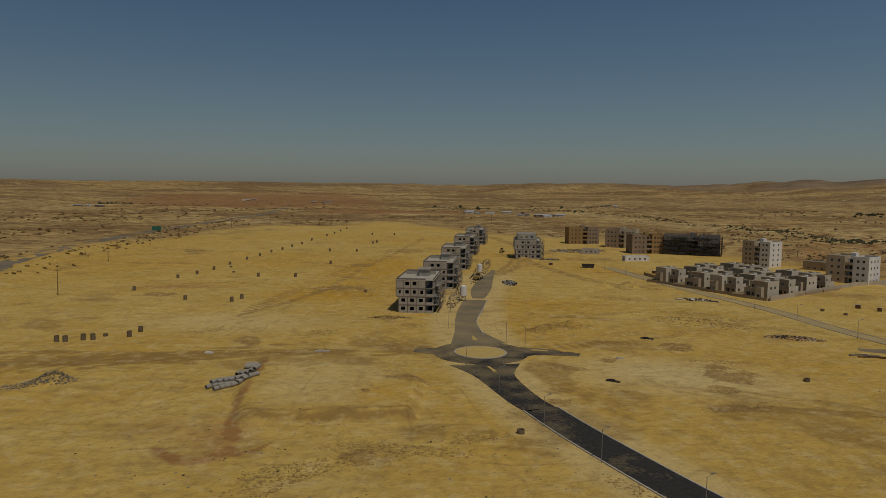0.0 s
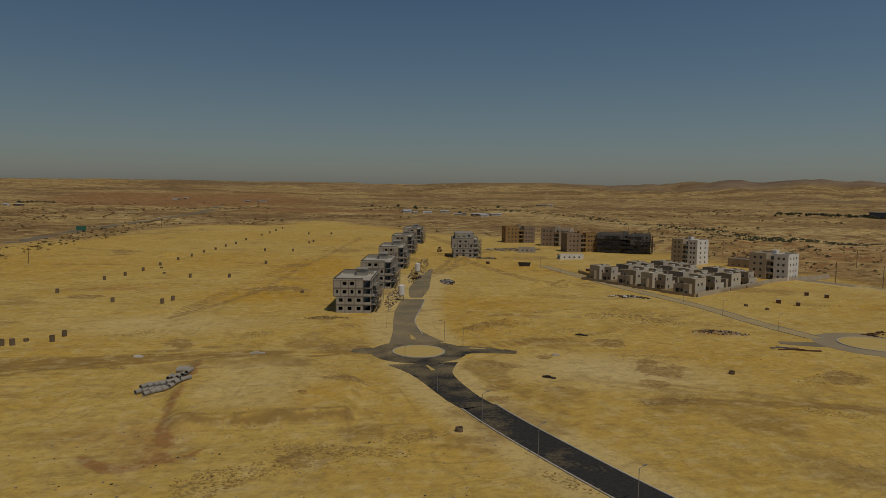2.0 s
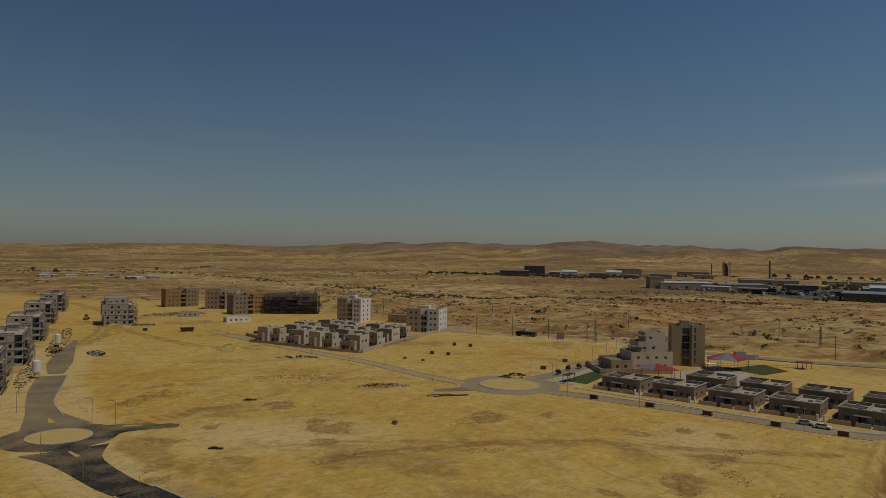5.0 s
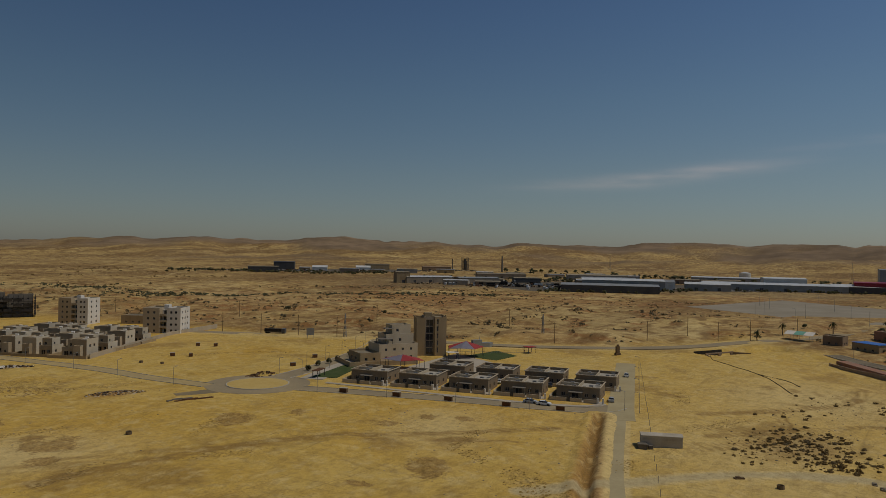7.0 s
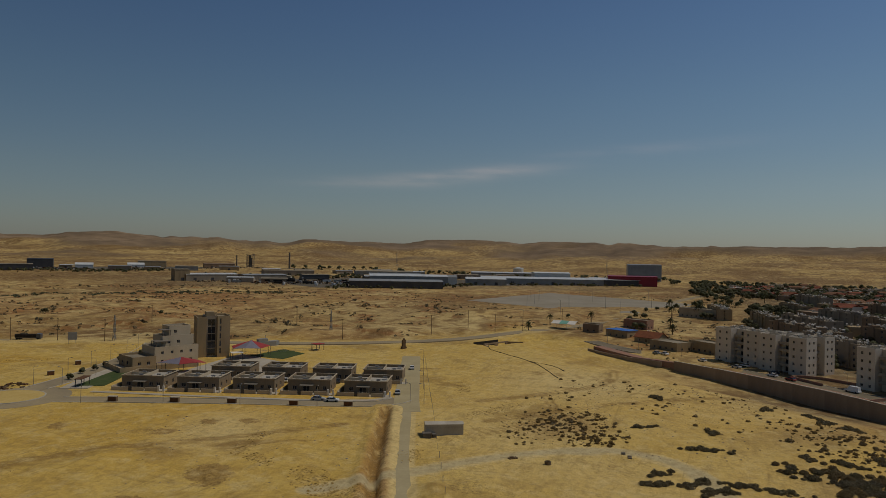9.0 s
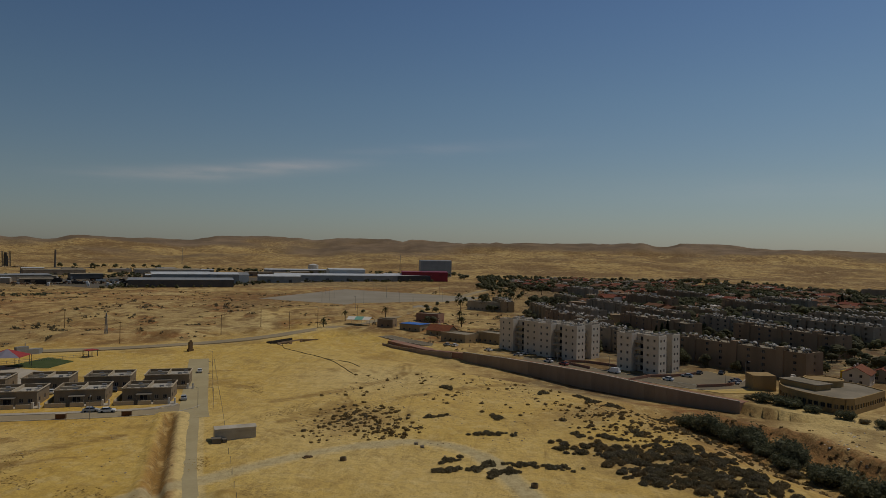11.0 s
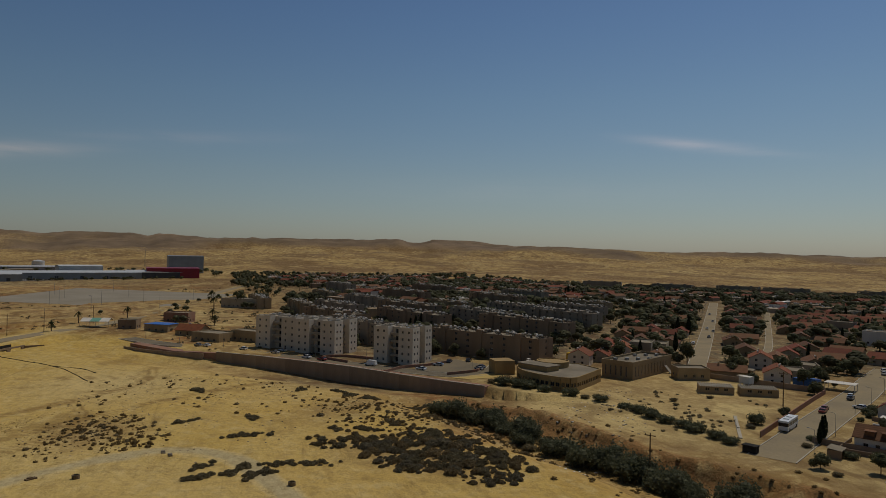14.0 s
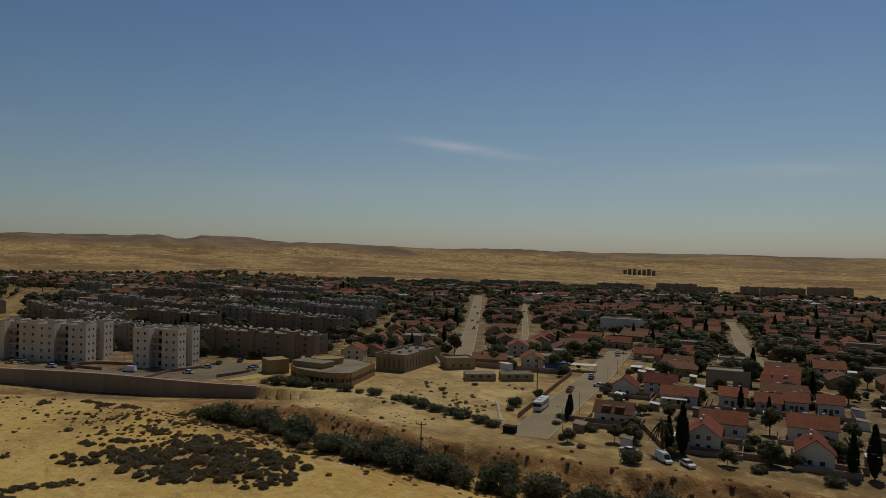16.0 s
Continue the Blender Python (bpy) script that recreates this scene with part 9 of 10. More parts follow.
for sx in (-5, -3.8, 4.8):
    for sy in (-1.2, 0.9):
        part("wheel", Geo().tube((sx, sy, 0.5), (sx, sy + 0.3, 0.5), 0.5, n=10), M_RUBBER, lorry)
lone("awning", Geo().add([(-4, -3, 2.8), (4, -3, 2.8), (4, 3, 2.8), (-4, 3, 2.8), (0, 0, 4.2), (-4, -3, -0.2), (4, -3, -0.2), (4, 3, -0.2), (-4, 3, -0.2)], [(0, 1, 4), (1, 2, 4), (2, 3, 4), (3, 0, 4), (0, 5, 6, 1), (1, 6, 7, 2), (2, 7, 8, 3), (3, 8, 5, 0)]), M_YELLOW, "bright yellow canvas awning in a yard", "awning", at=pose(292, -138.4, 0, 0, 0, 20))

# ---- plants ----
def leaf_clumps(geo, rg, n, place, size, mat=0):
    """Small crossed leaf clumps; place() gives a point and a spread factor."""
    for _ in range(n):
        x, y, z = place()
        k = size * rg.uniform(0.6, 1.4)
        for _ in range(2):
            u = Vector((rg.gauss(0, 1), rg.gauss(0, 1), rg.gauss(0, 0.7))).normalized()
            w = u.cross(Vector((rg.gauss(0, 1), rg.gauss(0, 1), rg.gauss(0, 1)))).normalized()
            c = Vector((x, y, z)) + Vector((rg.uniform(-1, 1), rg.uniform(-1, 1), rg.uniform(-1, 1))) * k * 0.3
            q = [c - u * k - w * k * 0.35, c + u * k * rg.uniform(0.3, 0.8) - w * k * rg.uniform(0.4, 0.8), c + u * k * 0.9 + w * k * 0.3, c - u * k * rg.uniform(0.2, 0.7) + w * k * rg.uniform(0.5, 0.9)]
            geo.add([tuple(p) for p in q], [(0, 1, 2, 3)], mat)


def mound(geo, rg, c, rx, rz, low=-1.0):
    """An uneven rounded body under the leaves of a bush or of one lobe of a crown."""
    rings, n = (low, -0.1, 0.4, 0.78), 9
    pts = []
    for u in rings:
        w = math.sqrt(max(0.05, 1 - u * u)) if u > -1 else 0.35
        pts += [(c[0] + rx * w * rg.uniform(0.82, 1.12) * math.cos(k * 2 * math.pi / n + u), c[1] + rx * w * rg.uniform(0.82, 1.12) * math.sin(k * 2 * math.pi / n + u), c[2] + rz * (u + rg.uniform(-0.08, 0.08))) for k in range(n)]
    pts.append((c[0], c[1], c[2] + rz))
    faces = [(i * n + k, i * n + (k + 1) % n, (i + 1) * n + (k + 1) % n, (i + 1) * n + k) for i in range(3) for k in range(n)]
    geo.add(pts, faces + [(3 * n + k, 3 * n + (k + 1) % n, 4 * n) for k in range(n)])


def tree(label, h, spread, leaf, seed, clumps=150, group="town trees"):
    """A broad tree: tapered trunk, limbs, and a crown of lobes made of leaf clumps with gaps."""
    rg = random.Random(seed)
    th = thing("tree", label, "tree", group)
    g = Geo().tube((0, 0, -0.5), (0.1, 0.05, h * 0.36), 0.05 * h * 0.5, 0.03 * h * 0.5, 7)
    lobes = []
    for k in range(6):
        a, r = k * 1.05 + rg.uniform(-0.3, 0.3), spread * rg.uniform(0.25, 0.62)
        c = Vector((r * math.cos(a), r * math.sin(a), h * rg.uniform(0.36, 0.74)))
        lobes.append((c, spread * rg.uniform(0.34, 0.5)))
        g.tube((0.1, 0.05, h * 0.28), tuple(c), 0.02 * h * 0.5, 0.008 * h * 0.5, 5)
    lobes.append((Vector((0, 0, h * 0.74)), spread * 0.5))
    part("trunk", g, M_BARK, th)
    crown = Geo()

    def place():
        c, r = lobes[rg.randrange(len(lobes))]
        d = Vector((rg.gauss(0, 1), rg.gauss(0, 1), rg.gauss(0, 0.8))).normalized()
        return c + d * r * (0.7 + 0.4 * rg.random())
    if clumps > 60:
        leaf_clumps(crown, rg, clumps * 5, place, spread * 0.068)
        for c, r in lobes:
            mound(crown, rg, c, r * 0.85, r * 0.8)
    else:
        leaf_clumps(crown, rg, clumps, place, spread * 0.13)
        for c, r in lobes[::3]:
            mound(crown, rg, c, r * 1.05, r * 0.9)
    part("crown", crown, leaf, th)
    return th


def cypress(label, h, seed):
    rg = random.Random(seed)
    th = thing("cypress_tree", label, "tree", "cypress trees")
    part("trunk", Geo().tube((0, 0, -0.5), (0, 0, h * 0.9), 0.18, 0.04, 6), M_BARK, th)
    crown = Geo()

    def place():
        t = rg.random()
        r = (0.2 * h * 1.0) * math.sin(math.pi * min(1, 0.12 + 0.88 * (1 - t) ** 0.8)) ** 0.7 * (1.12 - t) * rg.random() ** 0.4
        a = rg.uniform(0, 2 * math.pi)
        return Vector((r * math.cos(a), r * math.sin(a), h * (0.04 + 0.94 * t)))
    leaf_clumps(crown, rg, 900, place, h * 0.027)
    part("crown", crown, M_CYPRESS, th)
    return th


def palm(label, h, seed):
    rg = random.Random(seed)
    th = thing("palm_tree", label, "tree", "palm trees")
    part("trunk", Geo().tube((0, 0, -0.5), (0.15, 0.1, h), 0.3, 0.2, 8), M_BARK, th)
    crown = Geo()
    for k in range(34):
        a, up, l = k * 2.4, rg.uniform(-0.5, 1.1), rg.uniform(2.2, 3.0)
        prev = Vector((0.15, 0.1, h))
        for s in range(4):
            t = (s + 1) / 4
            nxt = Vector((0.15 + l * t * math.cos(a), 0.1 + l * t * math.sin(a), h + l * (up * t - 0.9 * t * t)))
            side = Vector((-math.sin(a), math.cos(a), 0)) * 0.34 * (1 - 0.7 * t)
            crown.add([tuple(prev - side), tuple(nxt - side * 0.7), tuple(nxt + side * 0.7), tuple(prev + side)], [(0, 1, 2, 3)])
            prev = nxt
    part("crown", crown, M_PALM, th)
    return th


def shrub(label, spread, h, leaf, seed, clumps=170, group="watercourse shrubs"):
    rg = random.Random(seed)
    th = thing("shrub", label, "shrub", group)
    g, crown, lobes = Geo(), Geo(), []
    for k in range(5):
        a = k * 1.26 + rg.uniform(-0.4, 0.4)
        c = Vector((spread * 0.45 * math.cos(a), spread * 0.45 * math.sin(a), h * rg.uniform(0.35, 0.65)))
        lobes.append((c, spread * rg.uniform(0.32, 0.52)))
        g.tube((0, 0, -0.4), tuple(c), 0.07, 0.03, 5)
    lobes.append((Vector((0, 0, h * 0.55)), spread * 0.45))
    part("stem", g, M_BARK, th)

    def place():
        c, r = lobes[rg.randrange(len(lobes))]
        d = Vector((rg.gauss(0, 1), rg.gauss(0, 1), rg.gauss(0, 0.7))).normalized() * r * (0.5 + 0.6 * rg.random())
        p = c + Vector((d.x, d.y, d.z * h / spread))
        return (p.x, p.y, max(p.z, 0.05))
    leaf_clumps(crown, rg, clumps * 3, place, spread * 0.046)
    for c, r in lobes:
        mound(crown, rg, c, r * 0.6, r * 0.6 * h / spread)
    part("foliage", crown, leaf, th)
    return th


class Kind:
    """Templates of one kind of plant: the first use places the template, later ones copy it."""

    def __init__(self, items, woods=None):
        self.items, self.woods = [[i, False] for i in items], woods

    def put(self, k, x, y, scale=1.0, z=None, turn=0.0):
        it = self.items[k % len(self.items)]
        if self.woods is not None and math.hypot(x, y) > 345:
            self.woods.append((it[0], x, y, scale, turn, z))
            return None
        m = pose(x, y, hz(x, y) if z is None else z, 0, 0, turn)
        ob = it[0]
        if it[1]:
            ob = copy_thing(ob, m)
        else:
            ob.matrix_basis, it[1] = m, True
        ob.scale = (scale, scale, scale)
        return ob


WOODS = []                                       # trees too far off to tell apart
TREES = Kind([tree("dense dark green town tree", 7.0, 3.6, M_LEAF, 1, 170), tree("broad dark green town tree", 6.0, 4.2, M_LEAF, 2, 180), tree("olive-grey town tree with a loose crown", 6.0, 3.4, M_OLIVE, 3, 130), tree("tall dark eucalyptus with a ragged crown", 10.0, 3.8, M_LEAF, 4, 180), tree("small olive tree in a garden", 4.2, 2.6, M_OLIVE, 5, 110)], WOODS)
CYPRESSES = Kind([cypress("slim dark cypress tree", 11.0, 6), cypress("tall dark cypress beside a house", 12.5, 7)], WOODS)
PALMS = Kind([palm("date palm with a ragged head", 6.5, 8), palm("shorter date palm with a full head", 5.0, 9)])
SHRUBS = Kind([shrub("large dark green shrub in the dry watercourse", 3.2, 3.6, M_WADI, 10, 460), shrub("spreading dark shrub in the dry watercourse", 3.8, 2.8, M_WADI, 11, 460), shrub("grey-green shrub beside the dry watercourse", 2.4, 1.6, M_DARKSCRUB, 12, 380)])
rng = random.Random(31)
# gardens between the houses
for x, y in TREE_SPOTS:
    r = math.hypot(x, y)
    if near_line(x, y, MAIN_STREET) < 7 or near_line(x, y, SIDE_STREET) < 5 or near_line(x, y, BUS_ROAD) < 8 or near_line(x, y, THIRD_STREET) < 5:
        continue
    if rng.random() < 0.1:
        CYPRESSES.put(rng.randrange(2), x, y, rng.uniform(0.6, 1.0), 0)
    else:
        TREES.put(rng.randrange(5), x, y, rng.uniform(0.7, 1.15), 0, rng.uniform(0, 360))
for x, y, s in ((340.7, -153.6, 1.5), (355, -167, 1.6), (313, -164, 1.1), (318.5, -173.5, 1.2), (385.8, -217.9, 1.4), (385, -224, 1.4), (299.6, -129.4, 0.9), (272.5, -181.3, 1.1), (311, -154.8, 0.8), (306, -183.8, 1.1), (327, -102.5, 0.8), (319, -108.7, 0.9), (321, -117.3, 0.8), (290, -150, 0.8), (296, -168, 0.9), (330, -185, 1.2)):
    TREES.put(rng.choice((0, 1, 3)), x, y, s, 0, rng.uniform(0, 360))
for x, y in ((316, -125.5), (306, -128), (310, -133), (322, -131)):
    PALMS.put(rng.randrange(2), x, y, 1.0)
# more garden trees round the nearest houses
count = 0
while count < 75:
    r, b = rng.uniform(165, 345), rng.uniform(131, 161)
    x, y = r * math.sin(radians(b)), r * math.cos(radians(b))
    if near_line(x, y, WADI) < 27 or near_line(x, y, BUS_ROAD) < 9 or near_line(x, y, THIRD_STREET) < 6 or near_line(x, y, MAIN_STREET) < 9 or not all(math.hypot(x - p, y - q) > 5.5 for p, q, w in PLOTS):
        continue
    TREES.put(rng.choice((0, 1, 2, 4, 4)), x, y, rng.uniform(0.45, 0.8), 0, rng.uniform(0, 360))
    count += 1
# trees in the yards along the blocks
for m, w in SLAB_FRONTS:
    for _ in range(9):
        u = w * rng.random()
        p, q = m @ Vector((u, -rng.uniform(4, 9), 0)), m @ Vector((u, 11 + rng.uniform(4, 9), 0))
        p = p if p.length < q.length else q
        if near_line(p.x, p.y, WALL_STREET) > 7 and all(math.hypot(p.x - a, p.y - b) > 15 for a, b in ((300, -75), (330, -45), (350, -15))):
            TREES.put(rng.choice((0, 1, 2, 2, 4)), p.x, p.y, rng.uniform(0.6, 1.15), 0, rng.uniform(0, 360))
# rows between the slab blocks and at the town's edges
count = 0
while count < 330:
    x, y = rng.uniform(300, 1000), rng.uniform(-700, 60)
    r, bearing = math.hypot(x, y), math.degrees(math.atan2(x, y))
    u, v = (x - 280) * f1[0] + (y + 192) * f1[1], (x - 280) * f2[0] + (y + 192) * f2[1]
    if not (290 < r < 1050 and 88 < bearing < 131) or (v > -20 and r < 640) or (bearing < 95 and r < 600) or not free(x, y, 3):
        continue
    TREES.put(rng.choice((0, 1, 1, 3, 3, 2)), x, y, rng.uniform(0.8, 1.35) * (1.15 if r > 600 else 1), 0, rng.uniform(0, 360))
    count += 1
for x, y in ((384.6, -257.8), (374, -242), (584, -451), (620, -490), (590, -460), (398, -84), (402, -88), (406, -92), (428, -100), (356, -86), (500, -120), (730, -330), (740, -338), (752, -350)):
    CYPRESSES.put(rng.randrange(2), x, y, rng.uniform(0.8, 1.05), 0)
for x, y, s in ((114.2, -138.4, 0.72), (111.0, -139.4, 0.98), (112.4, -141, 0.7), (81, -158, 0.8), (78, -161, 0.95), (150, -138.3, 0.42), (151.6, -140.6, 0.56), (155, -144.5, 0.5), (134.5, -196, 0.6), (122.5, -192, 0.55)):
    CYPRESSES.put(1, x, y, s, 0)
for x, y, s in ((128, -141, 0.9), (124, -137, 0.8), (100, -141, 1.0), (95, -150, 0.9), (117, -150, 0.7), (101, -158, 0.8), (88, -165, 0.8), (112, -176, 0.8), (133, -178, 0.8), (160, -172, 0.7), (147, -186, 0.8), (176, -150, 0.6), (245, -185, 1.1), (252, -190, 1.2), (240, -180, 0.9), (226, -178, 0.7), (136, -206, 0.8), (72, -168, 1.0), (68, -172, 1.1)):
    TREES.put(rng.randrange(5), x, y, s, 0, rng.uniform(0, 360))
for x, y in ((460, 104), (427, 110), (623, 39), (501, 84), (489, 30), (477, 43), (568, 34), (769, -11), (824, -44), (445, 26), (584, 15), (682, 3), (112.8, -134.5), (720, -2), (644, 20), (870, -60)):
    PALMS.put(rng.randrange(2), x, y, 0.9 + 0.3 * rng.random() + (0.4 if x > 560 else 0))
for x, y, s in ((456, 45, 1.0), (462, 50, 0.9), (520, 60, 0.8), (540, 52, 0.9), (610, 30, 0.8), (660, 14, 0.9), (500, 100, 0.6), (780, -20, 1.1), (560, 60, 0.6), (700, 0, 0.8)):
    TREES.put(rng.randrange(4), x, y, s, 0, rng.uniform(0, 360))
# avenue beside the lorry park, hedge rows by the factories
for k in range(26):
    x, y = 560 + 14 * k, 66 - 3.2 * k
    if k % 2:
        TREES.put(4, x, y, rng.uniform(0.6, 0.9), 0, rng.uniform(0, 360))
for k in range(34):
    t = k / 33
    TREES.put(rng.choice((0, 1, 3)), 1560 - 300 * t + rng.uniform(-20, 20), 1000 - 860 * t + rng.uniform(-20, 20), rng.uniform(1.2, 2.0), None, rng.uniform(0, 360))
for k in range(24):
    t = k / 23
    TREES.put(rng.choice((0, 1, 3)), 1430 + rng.uniform(-60, 60) - 420 * t, 120 - 150 * t + rng.uniform(-20, 20), rng.uniform(1.2, 1.7), 0, rng.uniform(0, 360))
for k in range(14):
    TREES.put(1, -760 + 5.5 * k + rng.uniform(-2, 2), 1560 + rng.uniform(-6, 6), rng.uniform(0.9, 1.3), None, rng.uniform(0, 360))
for x, y, s in ((36, 1500, 1.7), (70, 1440, 1.5), (138, 1230, 1.2), (-221, 803, 0.4), (-264, 655, 0.6), (340, 416, 0.7), (345, 425, 0.6), (376, 352, 0.5), (-20, 1650, 1.0), (250, 1500, 1.2)):
    TREES.put(1, x, y, s, None, rng.uniform(0, 360))
for x, y in ((193.9, 217.7), (208.9, 222.6), (221.2, 227.9), (239.1, 234.3), (183.1, 211.2), (201, 219.5), (230, 231.5)):
    TREES.put(4, x, y, 0.55, None, rng.uniform(0, 360))
# the watercourse
pts = smooth_line(WADI, 2.6)
for k, (x, y) in enumerate(pts):
    if x < 60 or x > 222:
        continue
    for _ in range(rng.choice((1, 1, 1, 2) if x < 140 else (1, 2, 2, 2))):
        a, b = rng.uniform(-6.5, 5.0), rng.uniform(-1.8, 1.8)
        SHRUBS.put(rng.choice((0, 0, 0, 1, 2)), x + a * 0.5 + b, y + a * 0.8, 0.5 + 1.25 * rng.random() ** 1.3, None, rng.uniform(0, 360))
for x, y, s, k in ((218, -101, 0.9, 1), (213, -104, 0.8, 2), (208, -107, 0.8, 1), (195, -108.5, 0.7, 1), (190, -110, 0.8, 1), (184, -111, 0.9, 1), (178, -112, 0.8, 1), (172, -113.5, 0.8, 1), (167, -114, 0.9, 1), (160, -115.5, 0.8, 1), (155, -116, 0.7, 1), (172, -137, 0.9, 0), (168, -132, 0.7, 2), (204, -131, 0.7, 2), (206, -146, 0.6, 2), (198, -128, 0.5, 2),
                 (240, -85, 1.1, 1), (236, -89, 1.0, 1), (232, -92, 1.0, 1), (244, -82, 0.9, 2), (226, -95, 0.8, 1), (118, -128, 0.8, 2), (112, -123, 0.9, 0), (127, -122, 0.6, 2)):
    SHRUBS.put(k, x, y, s, None, rng.uniform(0, 360))


for x, y, size in HEDGES:
    SHRUBS.put(rng.choice((0, 1, 2)), x, y, size, None, rng.uniform(0, 360))


def roadside_growth(line, n, spread, seed, size=(0.6, 1.1)):
    """Rows of trees and tall bushes along the edge of the works."""
    rg = random.Random(seed)
    for _ in range(n):
        i = rg.randrange(len(line) - 1)
        t = rg.random()
        (ax, ay), (bx, by) = line[i], line[i + 1]
        d = math.hypot(ax, ay)
        k = rg.gauss(0, spread)
        WOODS.append((rg.choice(LIGHT), ax + (bx - ax) * t + k * ax / d, ay + (by - ay) * t + k * ay / d, rg.uniform(*size), rg.uniform(0, 360), None))


def light_trees():
    """Plain small trees for the far rows: fewer, larger leaf clumps."""
    return [tree("distant town tree", 5.0, 3.6, leaf, 60 + k, 44) for k, leaf in enumerate((M_LEAF, M_OLIVE, M_LEAF, M_OLIVE))]


LIGHT = light_trees()
roadside_growth([(750, 1290), (845, 1205), (925, 1120), (1010, 1060), (1110, 980)], 220, 30, 71)
roadside_growth([(900, 800), (1000, 720), (1080, 640), (1180, 560)], 170, 50, 72)
roadside_growth([(770, 460), (840, 392), (930, 345), (1010, 330)], 130, 20, 73, (0.4, 0.9))
roadside_growth([(1000, 300), (1085, 205), (1100, 170), (1120, 110)], 60, 12, 74, (0.4, 0.9))
roadside_growth([(1320, 850), (1450, 620), (1550, 420), (1480, 200)], 150, 50, 75)
rng = random.Random(37)
count = 0
while count < 2600:
    r, b = 340 + 1080 * rng.random() ** 0.8, rng.uniform(88, 161)
    x, y = r * math.sin(radians(b)), r * math.cos(radians(b))
    edge = 1400 - (b - 90) * 3.5 if b < 107 else 1340 - (b - 107) * 34 if b < 117 else 1000 - 2.6 * (b - 117)
    if r > edge or near_line(x, y, MAIN_STREET) < 8 or near_line(x, y, SIDE_STREET) < 5 or near_line(x, y, THIRD_STREET) < 6 or (b < 97 and r < 900 and r > 345 and not (b > 92 and r > 480 and r < 760)) or (b < 99 and r < 520) or (r < 640 and rng.random() < 0.45):
        continue
    WOODS.append((rng.choice(LIGHT), x, y, rng.uniform(0.6, 1.2) * (1.25 if r > 900 else 1), rng.uniform(0, 360), 0))
    count += 1
# tall dark trees in the gardens, between the blocks and along the town's far edge
count = 0
while count < 1900:
    r, b = (rng.uniform(330, 1000) if count < 1300 else rng.uniform(860, 1080)), rng.uniform(101, 160)
    x, y = r * math.sin(radians(b)), r * math.cos(radians(b))
    edge = 1340 - (b - 107) * 34 if b < 117 else 1000 - 2.6 * (b - 117)
    if r > edge or fbm(np.array([x]), np.array([y]), 70, 3, 97)[0] < -0.15 or not free(x, y, 1.5):
        continue
    WOODS.append((rng.choice(LIGHT), x, y, rng.uniform(0.9, 1.8), rng.uniform(0, 360), 0))
    count += 1


def far_woods():
    """All distant trees as a few objects of kind stuff, one for each kind of leaf."""
    levels = ground_height([w[1] for w in WOODS], [w[2] for w in WOODS])
    heap, bark, rg = {}, Geo(), random.Random(3)
    for (src, x, y, scale, turn, _), z in zip(WOODS, levels):
        if src.name.startswith("tree") and src not in LIGHT:
            src = rg.choice(LIGHT)
        crown = next(c for c in src.children if c.name.startswith("crown")).data
        m = pose(x, y, float(z), 0, 0, turn) @ Matrix.Scale(scale, 4)
        leaf = crown.materials[0]
        g = heap.setdefault(leaf.name, (leaf, Geo()))[1]
        g.add([tuple(m @ v.co) for v in crown.vertices], [tuple(p.vertices) for p in crown.polygons])
        top = m @ Vector((0, 0, 3.5))
        bark.tube(m @ Vector((0, 0, -0.5)), top, 0.2 * scale, 0.1 * scale, 4)
    for leaf, g in heap.values():
        lone("distant_trees", g, leaf, "many dark trees in the distant town", "trees", kind="stuff")
    lone("distant_trunks", bark, M_BARK, "trunks of the many distant town trees", "trees", kind="stuff")


far_woods()
for kind in (TREES, CYPRESSES, PALMS, SHRUBS):
    for ob, used in kind.items:
        if not used:
            LIGHT.append(ob)
for ob in [*LIGHT, *(h for h in (*TILED, *FAR_TILED, *FLAT) if h.name not in USED)]:
    for o in (*ob.children_recursive, ob):
        bpy.data.objects.remove(o)


def scrub_field(label, spots, leaf, seed, clumps=9):
    """Low desert scrub: one object of kind stuff."""
    rg, g = random.Random(seed), Geo()
    xs, ys = np.array([s[0] for s in spots]), np.array([s[1] for s in spots])
    for (x, y, r), z in zip(spots, ground_height(xs, ys)):
        def place():
            a, q = rg.uniform(0, 2 * math.pi), r * math.sqrt(rg.random()) * 0.95
            return (x + q * math.cos(a), y + q * math.sin(a), z + r * 0.72 * (0.55 + 0.45 * rg.random()) * math.sqrt(max(0.02, 1 - (q / r) ** 2)))
        if clumps < 10:
            leaf_clumps(g, rg, clumps, place, r * 0.42)
        else:
            mound(g, rg, (x, y, z), r * 0.8, r * 0.55, -0.4)
            leaf_clumps(g, rg, int(clumps * 1.7), place, min(0.19, r * 0.15))
    return lone("scrub", g, leaf, label, "scrub", kind="stuff")


def sow(n, pick, seed, apart=0.0, taken=()):
    """Spots from one rule; with apart above 0 they keep clear of one another and of those taken."""
    rg, out, tries = random.Random(seed), [], 0
    while len(out) < n and tries < 90000:
        s = pick(rg)
        tries += 1
        if s and (apart == 0 or all(math.hypot(s[0] - a, s[1] - b) > apart * (s[2] + c) for a, b, c in (*taken, *out))):
            out.append(s)
    return out


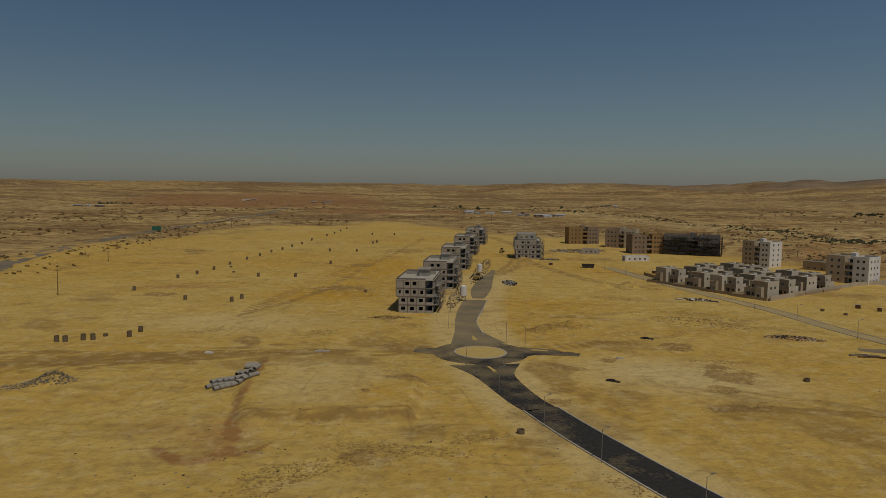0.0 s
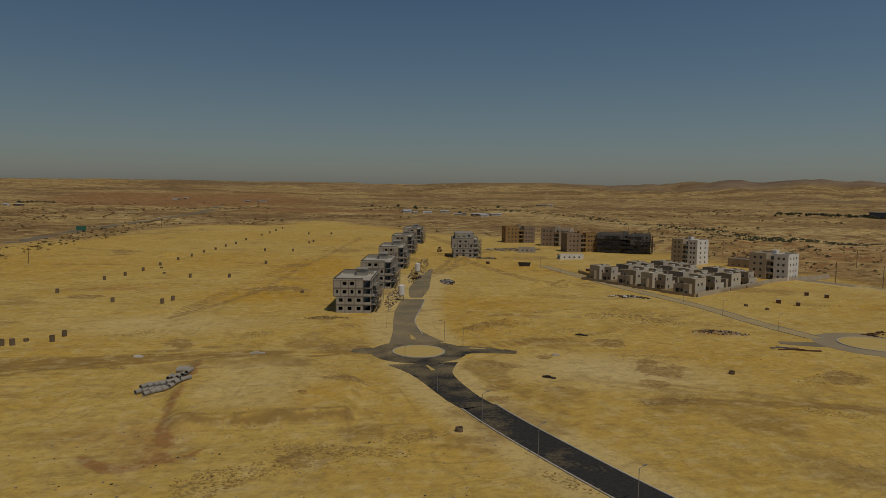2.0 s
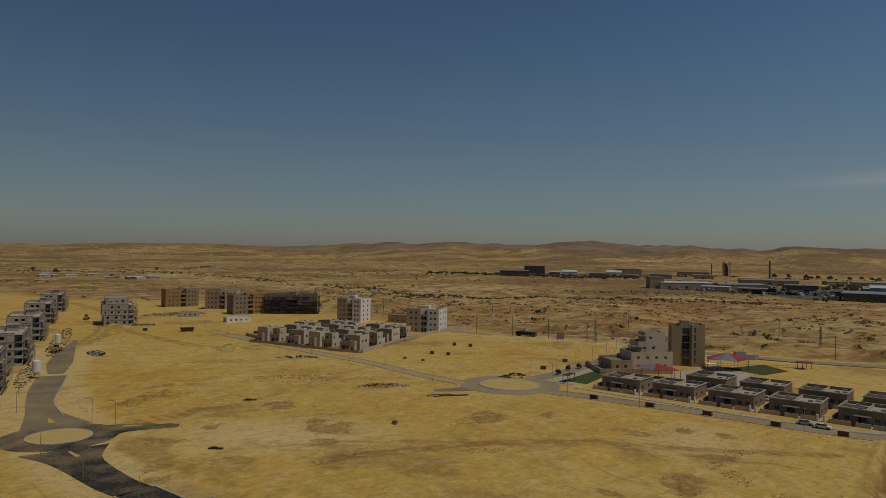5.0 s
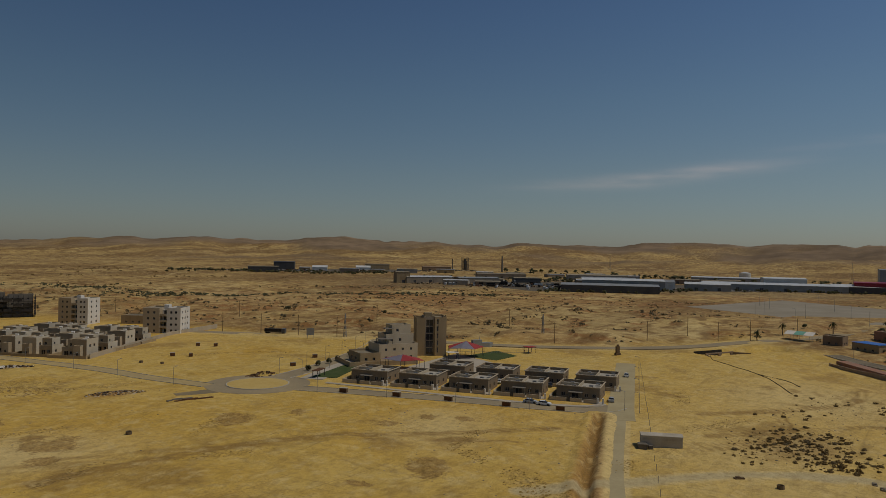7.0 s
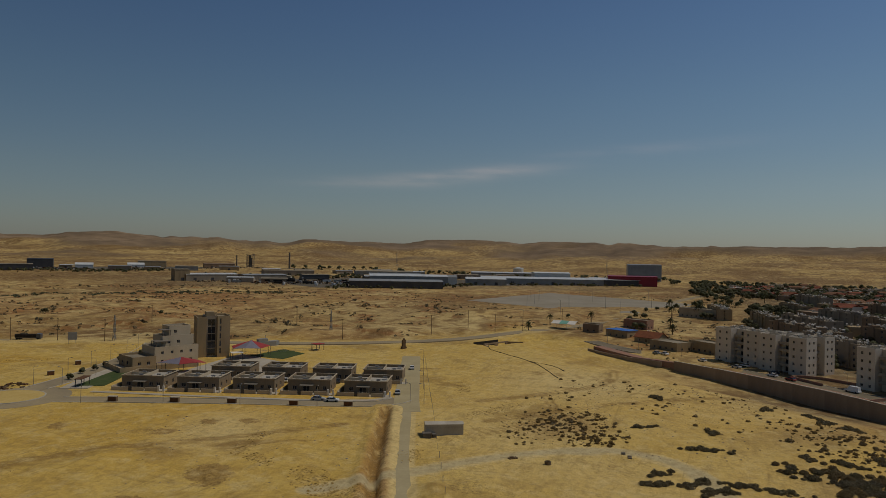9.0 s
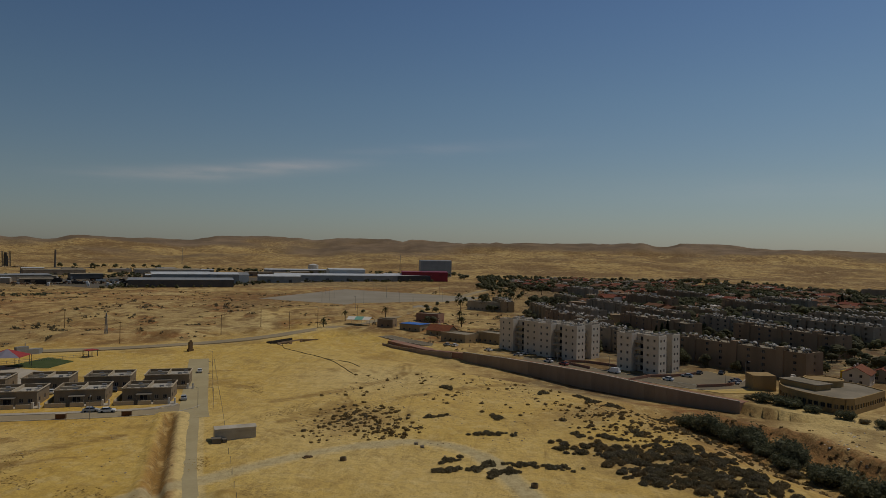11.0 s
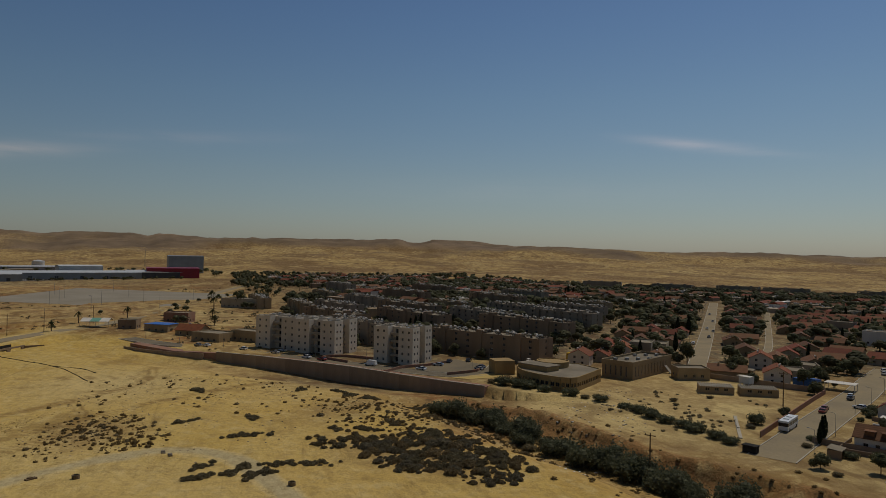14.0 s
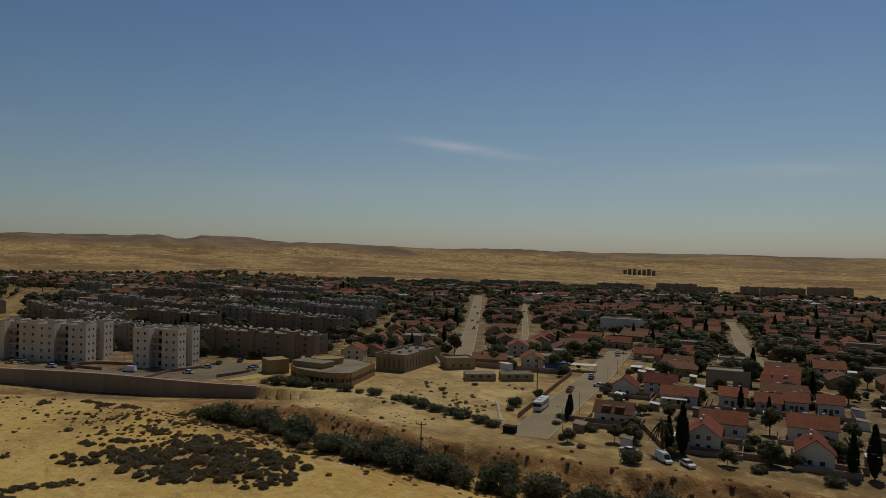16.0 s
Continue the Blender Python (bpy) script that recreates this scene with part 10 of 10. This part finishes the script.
def dense_patch(rg):
    x, y = rg.uniform(105, 205), rg.uniform(-75, 0)
    c = blob(np.array([x]), np.array([y]), 160, -35, 40, 19, 35)[0]
    c = max(c, 0.9 * blob(np.array([x]), np.array([y]), 168, -44, 22, 11, 20)[0], 0.6 * blob(np.array([x]), np.array([y]), 150, -56, 30, 7, 25)[0])
    n = fbm(np.array([x]), np.array([y]), 24, 3, 81)[0]
    return (x, y, 0.3 + (0.5 + 1.9 * c) * rg.random() ** 1.4) if c > 0.06 and 0.6 * n + c * 0.9 > 0.2 + 0.35 * rg.random() else None


def sparse_patch(rg):
    x, y = rg.uniform(120, 290), rg.uniform(-70, 62)
    p, q = np.array([x]), np.array([y])
    c = max(0.9 * blob(p, q, 194, 40, 30, 19, -15)[0], 0.7 * blob(p, q, 183, 30, 20, 12, -20)[0], 0.5 * blob(p, q, 205, -32, 44, 18, 30)[0], 0.12 * blob(p, q, 240, 20, 60, 50)[0])
    if near_line(x, y, SAND_TRACK) < 3.5:
        return None
    return (x, y, 0.14 + 0.75 * rg.random() ** 3) if rg.random() < c and fbm(p, q, 12, 2, 83)[0] > -0.35 else None


def wall_foot(rg):
    """Small rounded bushes between the thicket and the foot of the retaining wall."""
    t = rg.random()
    x, y = 203 - 22 * t + rg.gauss(0, 10), -24 - 46 * t + rg.gauss(0, 8)
    return (x, y, 0.3 + 0.9 * rg.random() ** 1.7)


def wash_scrub(rg):
    r, b = rg.uniform(330, 980), rg.uniform(20, 92)
    x, y = r * math.sin(radians(b)), r * math.cos(radians(b))
    p, q = np.array([x]), np.array([y])
    if inside(p, q, SITE)[0] > -12 or (wash_levels(p, q)[1][0] < 0.25 and (fbm(p, q, 75, 4, 88)[0] < 0.3 or rg.random() < 0.8)) or math.hypot(x - 1080, y - 330) < 340 or near_line(x, y, ROAD_EAST) < 9 or inside(p, q, [(664, 235), (859, 195), (752, 22), (553, 76), (621, 150)])[0] > -6:
        return None
    return (x, y, rg.uniform(0.4, 1.3) * (2.0 if rg.random() < 0.07 else 1))


def plain_scrub(rg):
    r, b = rg.uniform(380, 1700), rg.uniform(-40, 40)
    x, y = r * math.sin(radians(b)), r * math.cos(radians(b))
    p, q = np.array([x]), np.array([y])
    if inside(p, q, SITE)[0] > -10 or fbm(p, q, 130, 4, 87)[0] < 0.35:
        return None
    return (x, y, rg.uniform(0.5, 1.5) * (1 + r / 2200))


def far_wadi(rg):
    line = [(-40, 1600), (90, 1525), (240, 1400), (341, 1170), (364, 805), (380, 690), (405, 655), (440, 580), (520, 560), (600, 520), (660, 430)]
    i = rg.randrange(len(line) - 1)
    t = rg.random()
    (ax, ay), (bx, by) = line[i], line[i + 1]
    x, y = ax + (bx - ax) * t + rg.gauss(0, 13), ay + (by - ay) * t + rg.gauss(0, 16)
    return (x, y, rg.uniform(0.8, 2.2))


def bank_scrub(rg):
    i = rg.randrange(len(pts))
    x, y = pts[i][0] + rg.gauss(0, 8), pts[i][1] + rg.gauss(0, 9)
    return (x, y, rg.uniform(0.3, 0.9)) if 60 < x < 235 else None


def lot_scrub(rg):
    x, y = rg.uniform(150, 250), rg.uniform(-170, -90)
    p, q = np.array([x]), np.array([y])
    if near_line(x, y, WADI) < 18 or near_line(x, y, BUS_ROAD) < 8 or not free(x, y, 2):
        return None
    return (x, y, rg.uniform(0.25, 0.9)) if fbm(p, q, 18, 3, 89)[0] > 0.1 and blob(p, q, 205, -130, 60, 35, -50)[0] > 0.1 else None


def rows_scrub(rg):
    t = rg.random()
    x, y = -235 - 45 * t + rg.gauss(0, 14), 330 + 620 * t
    d = near_line(x, y, HIGHWAY)
    return (x, y, rg.uniform(0.4, 1.5)) if d > 9 else None


thicket = sow(400, dense_patch, 41, 0.56)
scrub_field("dense dark desert scrub on the sandy slope", thicket[0::3], M_DARKSCRUB, 51, 120)
scrub_field("dense grey-brown scrub on the sandy slope", thicket[1::3], M_HEATH, 151, 120)
scrub_field("dry brown brush among the dense scrub", thicket[2::3], M_DRYBRUSH, 152, 120)
scrub_field("small brown bushes below the retaining wall", sow(150, wall_foot, 242, 0.9, thicket), M_DRYBRUSH, 243, 60)
scrub_field("sparse dry tussocks on pale sand", sow(800, sparse_patch, 42), M_SCRUB, 52, 22)
scrub_field("sparse brown brush on pale sand", sow(300, sparse_patch, 242), M_DRYBRUSH, 252, 26)
scrub_field("dry scrub on the stony wash", sow(2200, wash_scrub, 43), M_DARKSCRUB, 53, 8)
scrub_field("scattered scrub on the far plain", sow(900, plain_scrub, 44), M_SCRUB, 54, 7)
scrub_field("line of dark scrub along a far watercourse", sow(900, far_wadi, 45), M_WADI, 55, 8)
scrub_field("low scrub on the watercourse banks", sow(620, bank_scrub, 46), M_SCRUB, 56, 18)
def bush_clusters(rg):
    """Low spreading bushes beside the sand track."""
    x, y, wide, turn = rg.choice(((160.3, 10.7, 3, -40), (155.6, 4.4, 4, -40), (152.1, -0.3, 3, -50), (158.6, -3.7, 3, -90), (158.3, -11, 4, -90), (184.4, 2.6, 3.5, -80), (152.6, 10.7, 1.2, 0), (151.6, 13.6, 1.2, 0), (186.9, -19.7, 2, 0), (185.1, -28.5, 3, 60), (203.2, 1.6, 1.5, 0), (201.7, 17.9, 3, -60), (247, 20, 3, 30), (241.4, -14, 2, 0), (241.3, -26, 3, 20), (223, -50, 4, -40), (228, -35, 4, -40), (191, -36, 2, 0), (233, -30, 4, -40)))
    u, v = rg.gauss(0, wide * 0.6), rg.gauss(0, 0.7)
    c, s = math.cos(radians(turn)), math.sin(radians(turn))
    return (x + u * c - v * s, y + u * s + v * c, rg.uniform(0.5, 1.2))


scrub_field("low grey-green bushes beside the sand track", sow(200, bush_clusters, 49, 0.6), M_DARKSCRUB, 59, 50)
scrub_field("dry tussocks on the sandy lot", sow(80, lot_scrub, 47), M_DARKSCRUB, 57, 18)
scrub_field("dry scrub along the highway", sow(260, rows_scrub, 48), M_SCRUB, 58, 8)
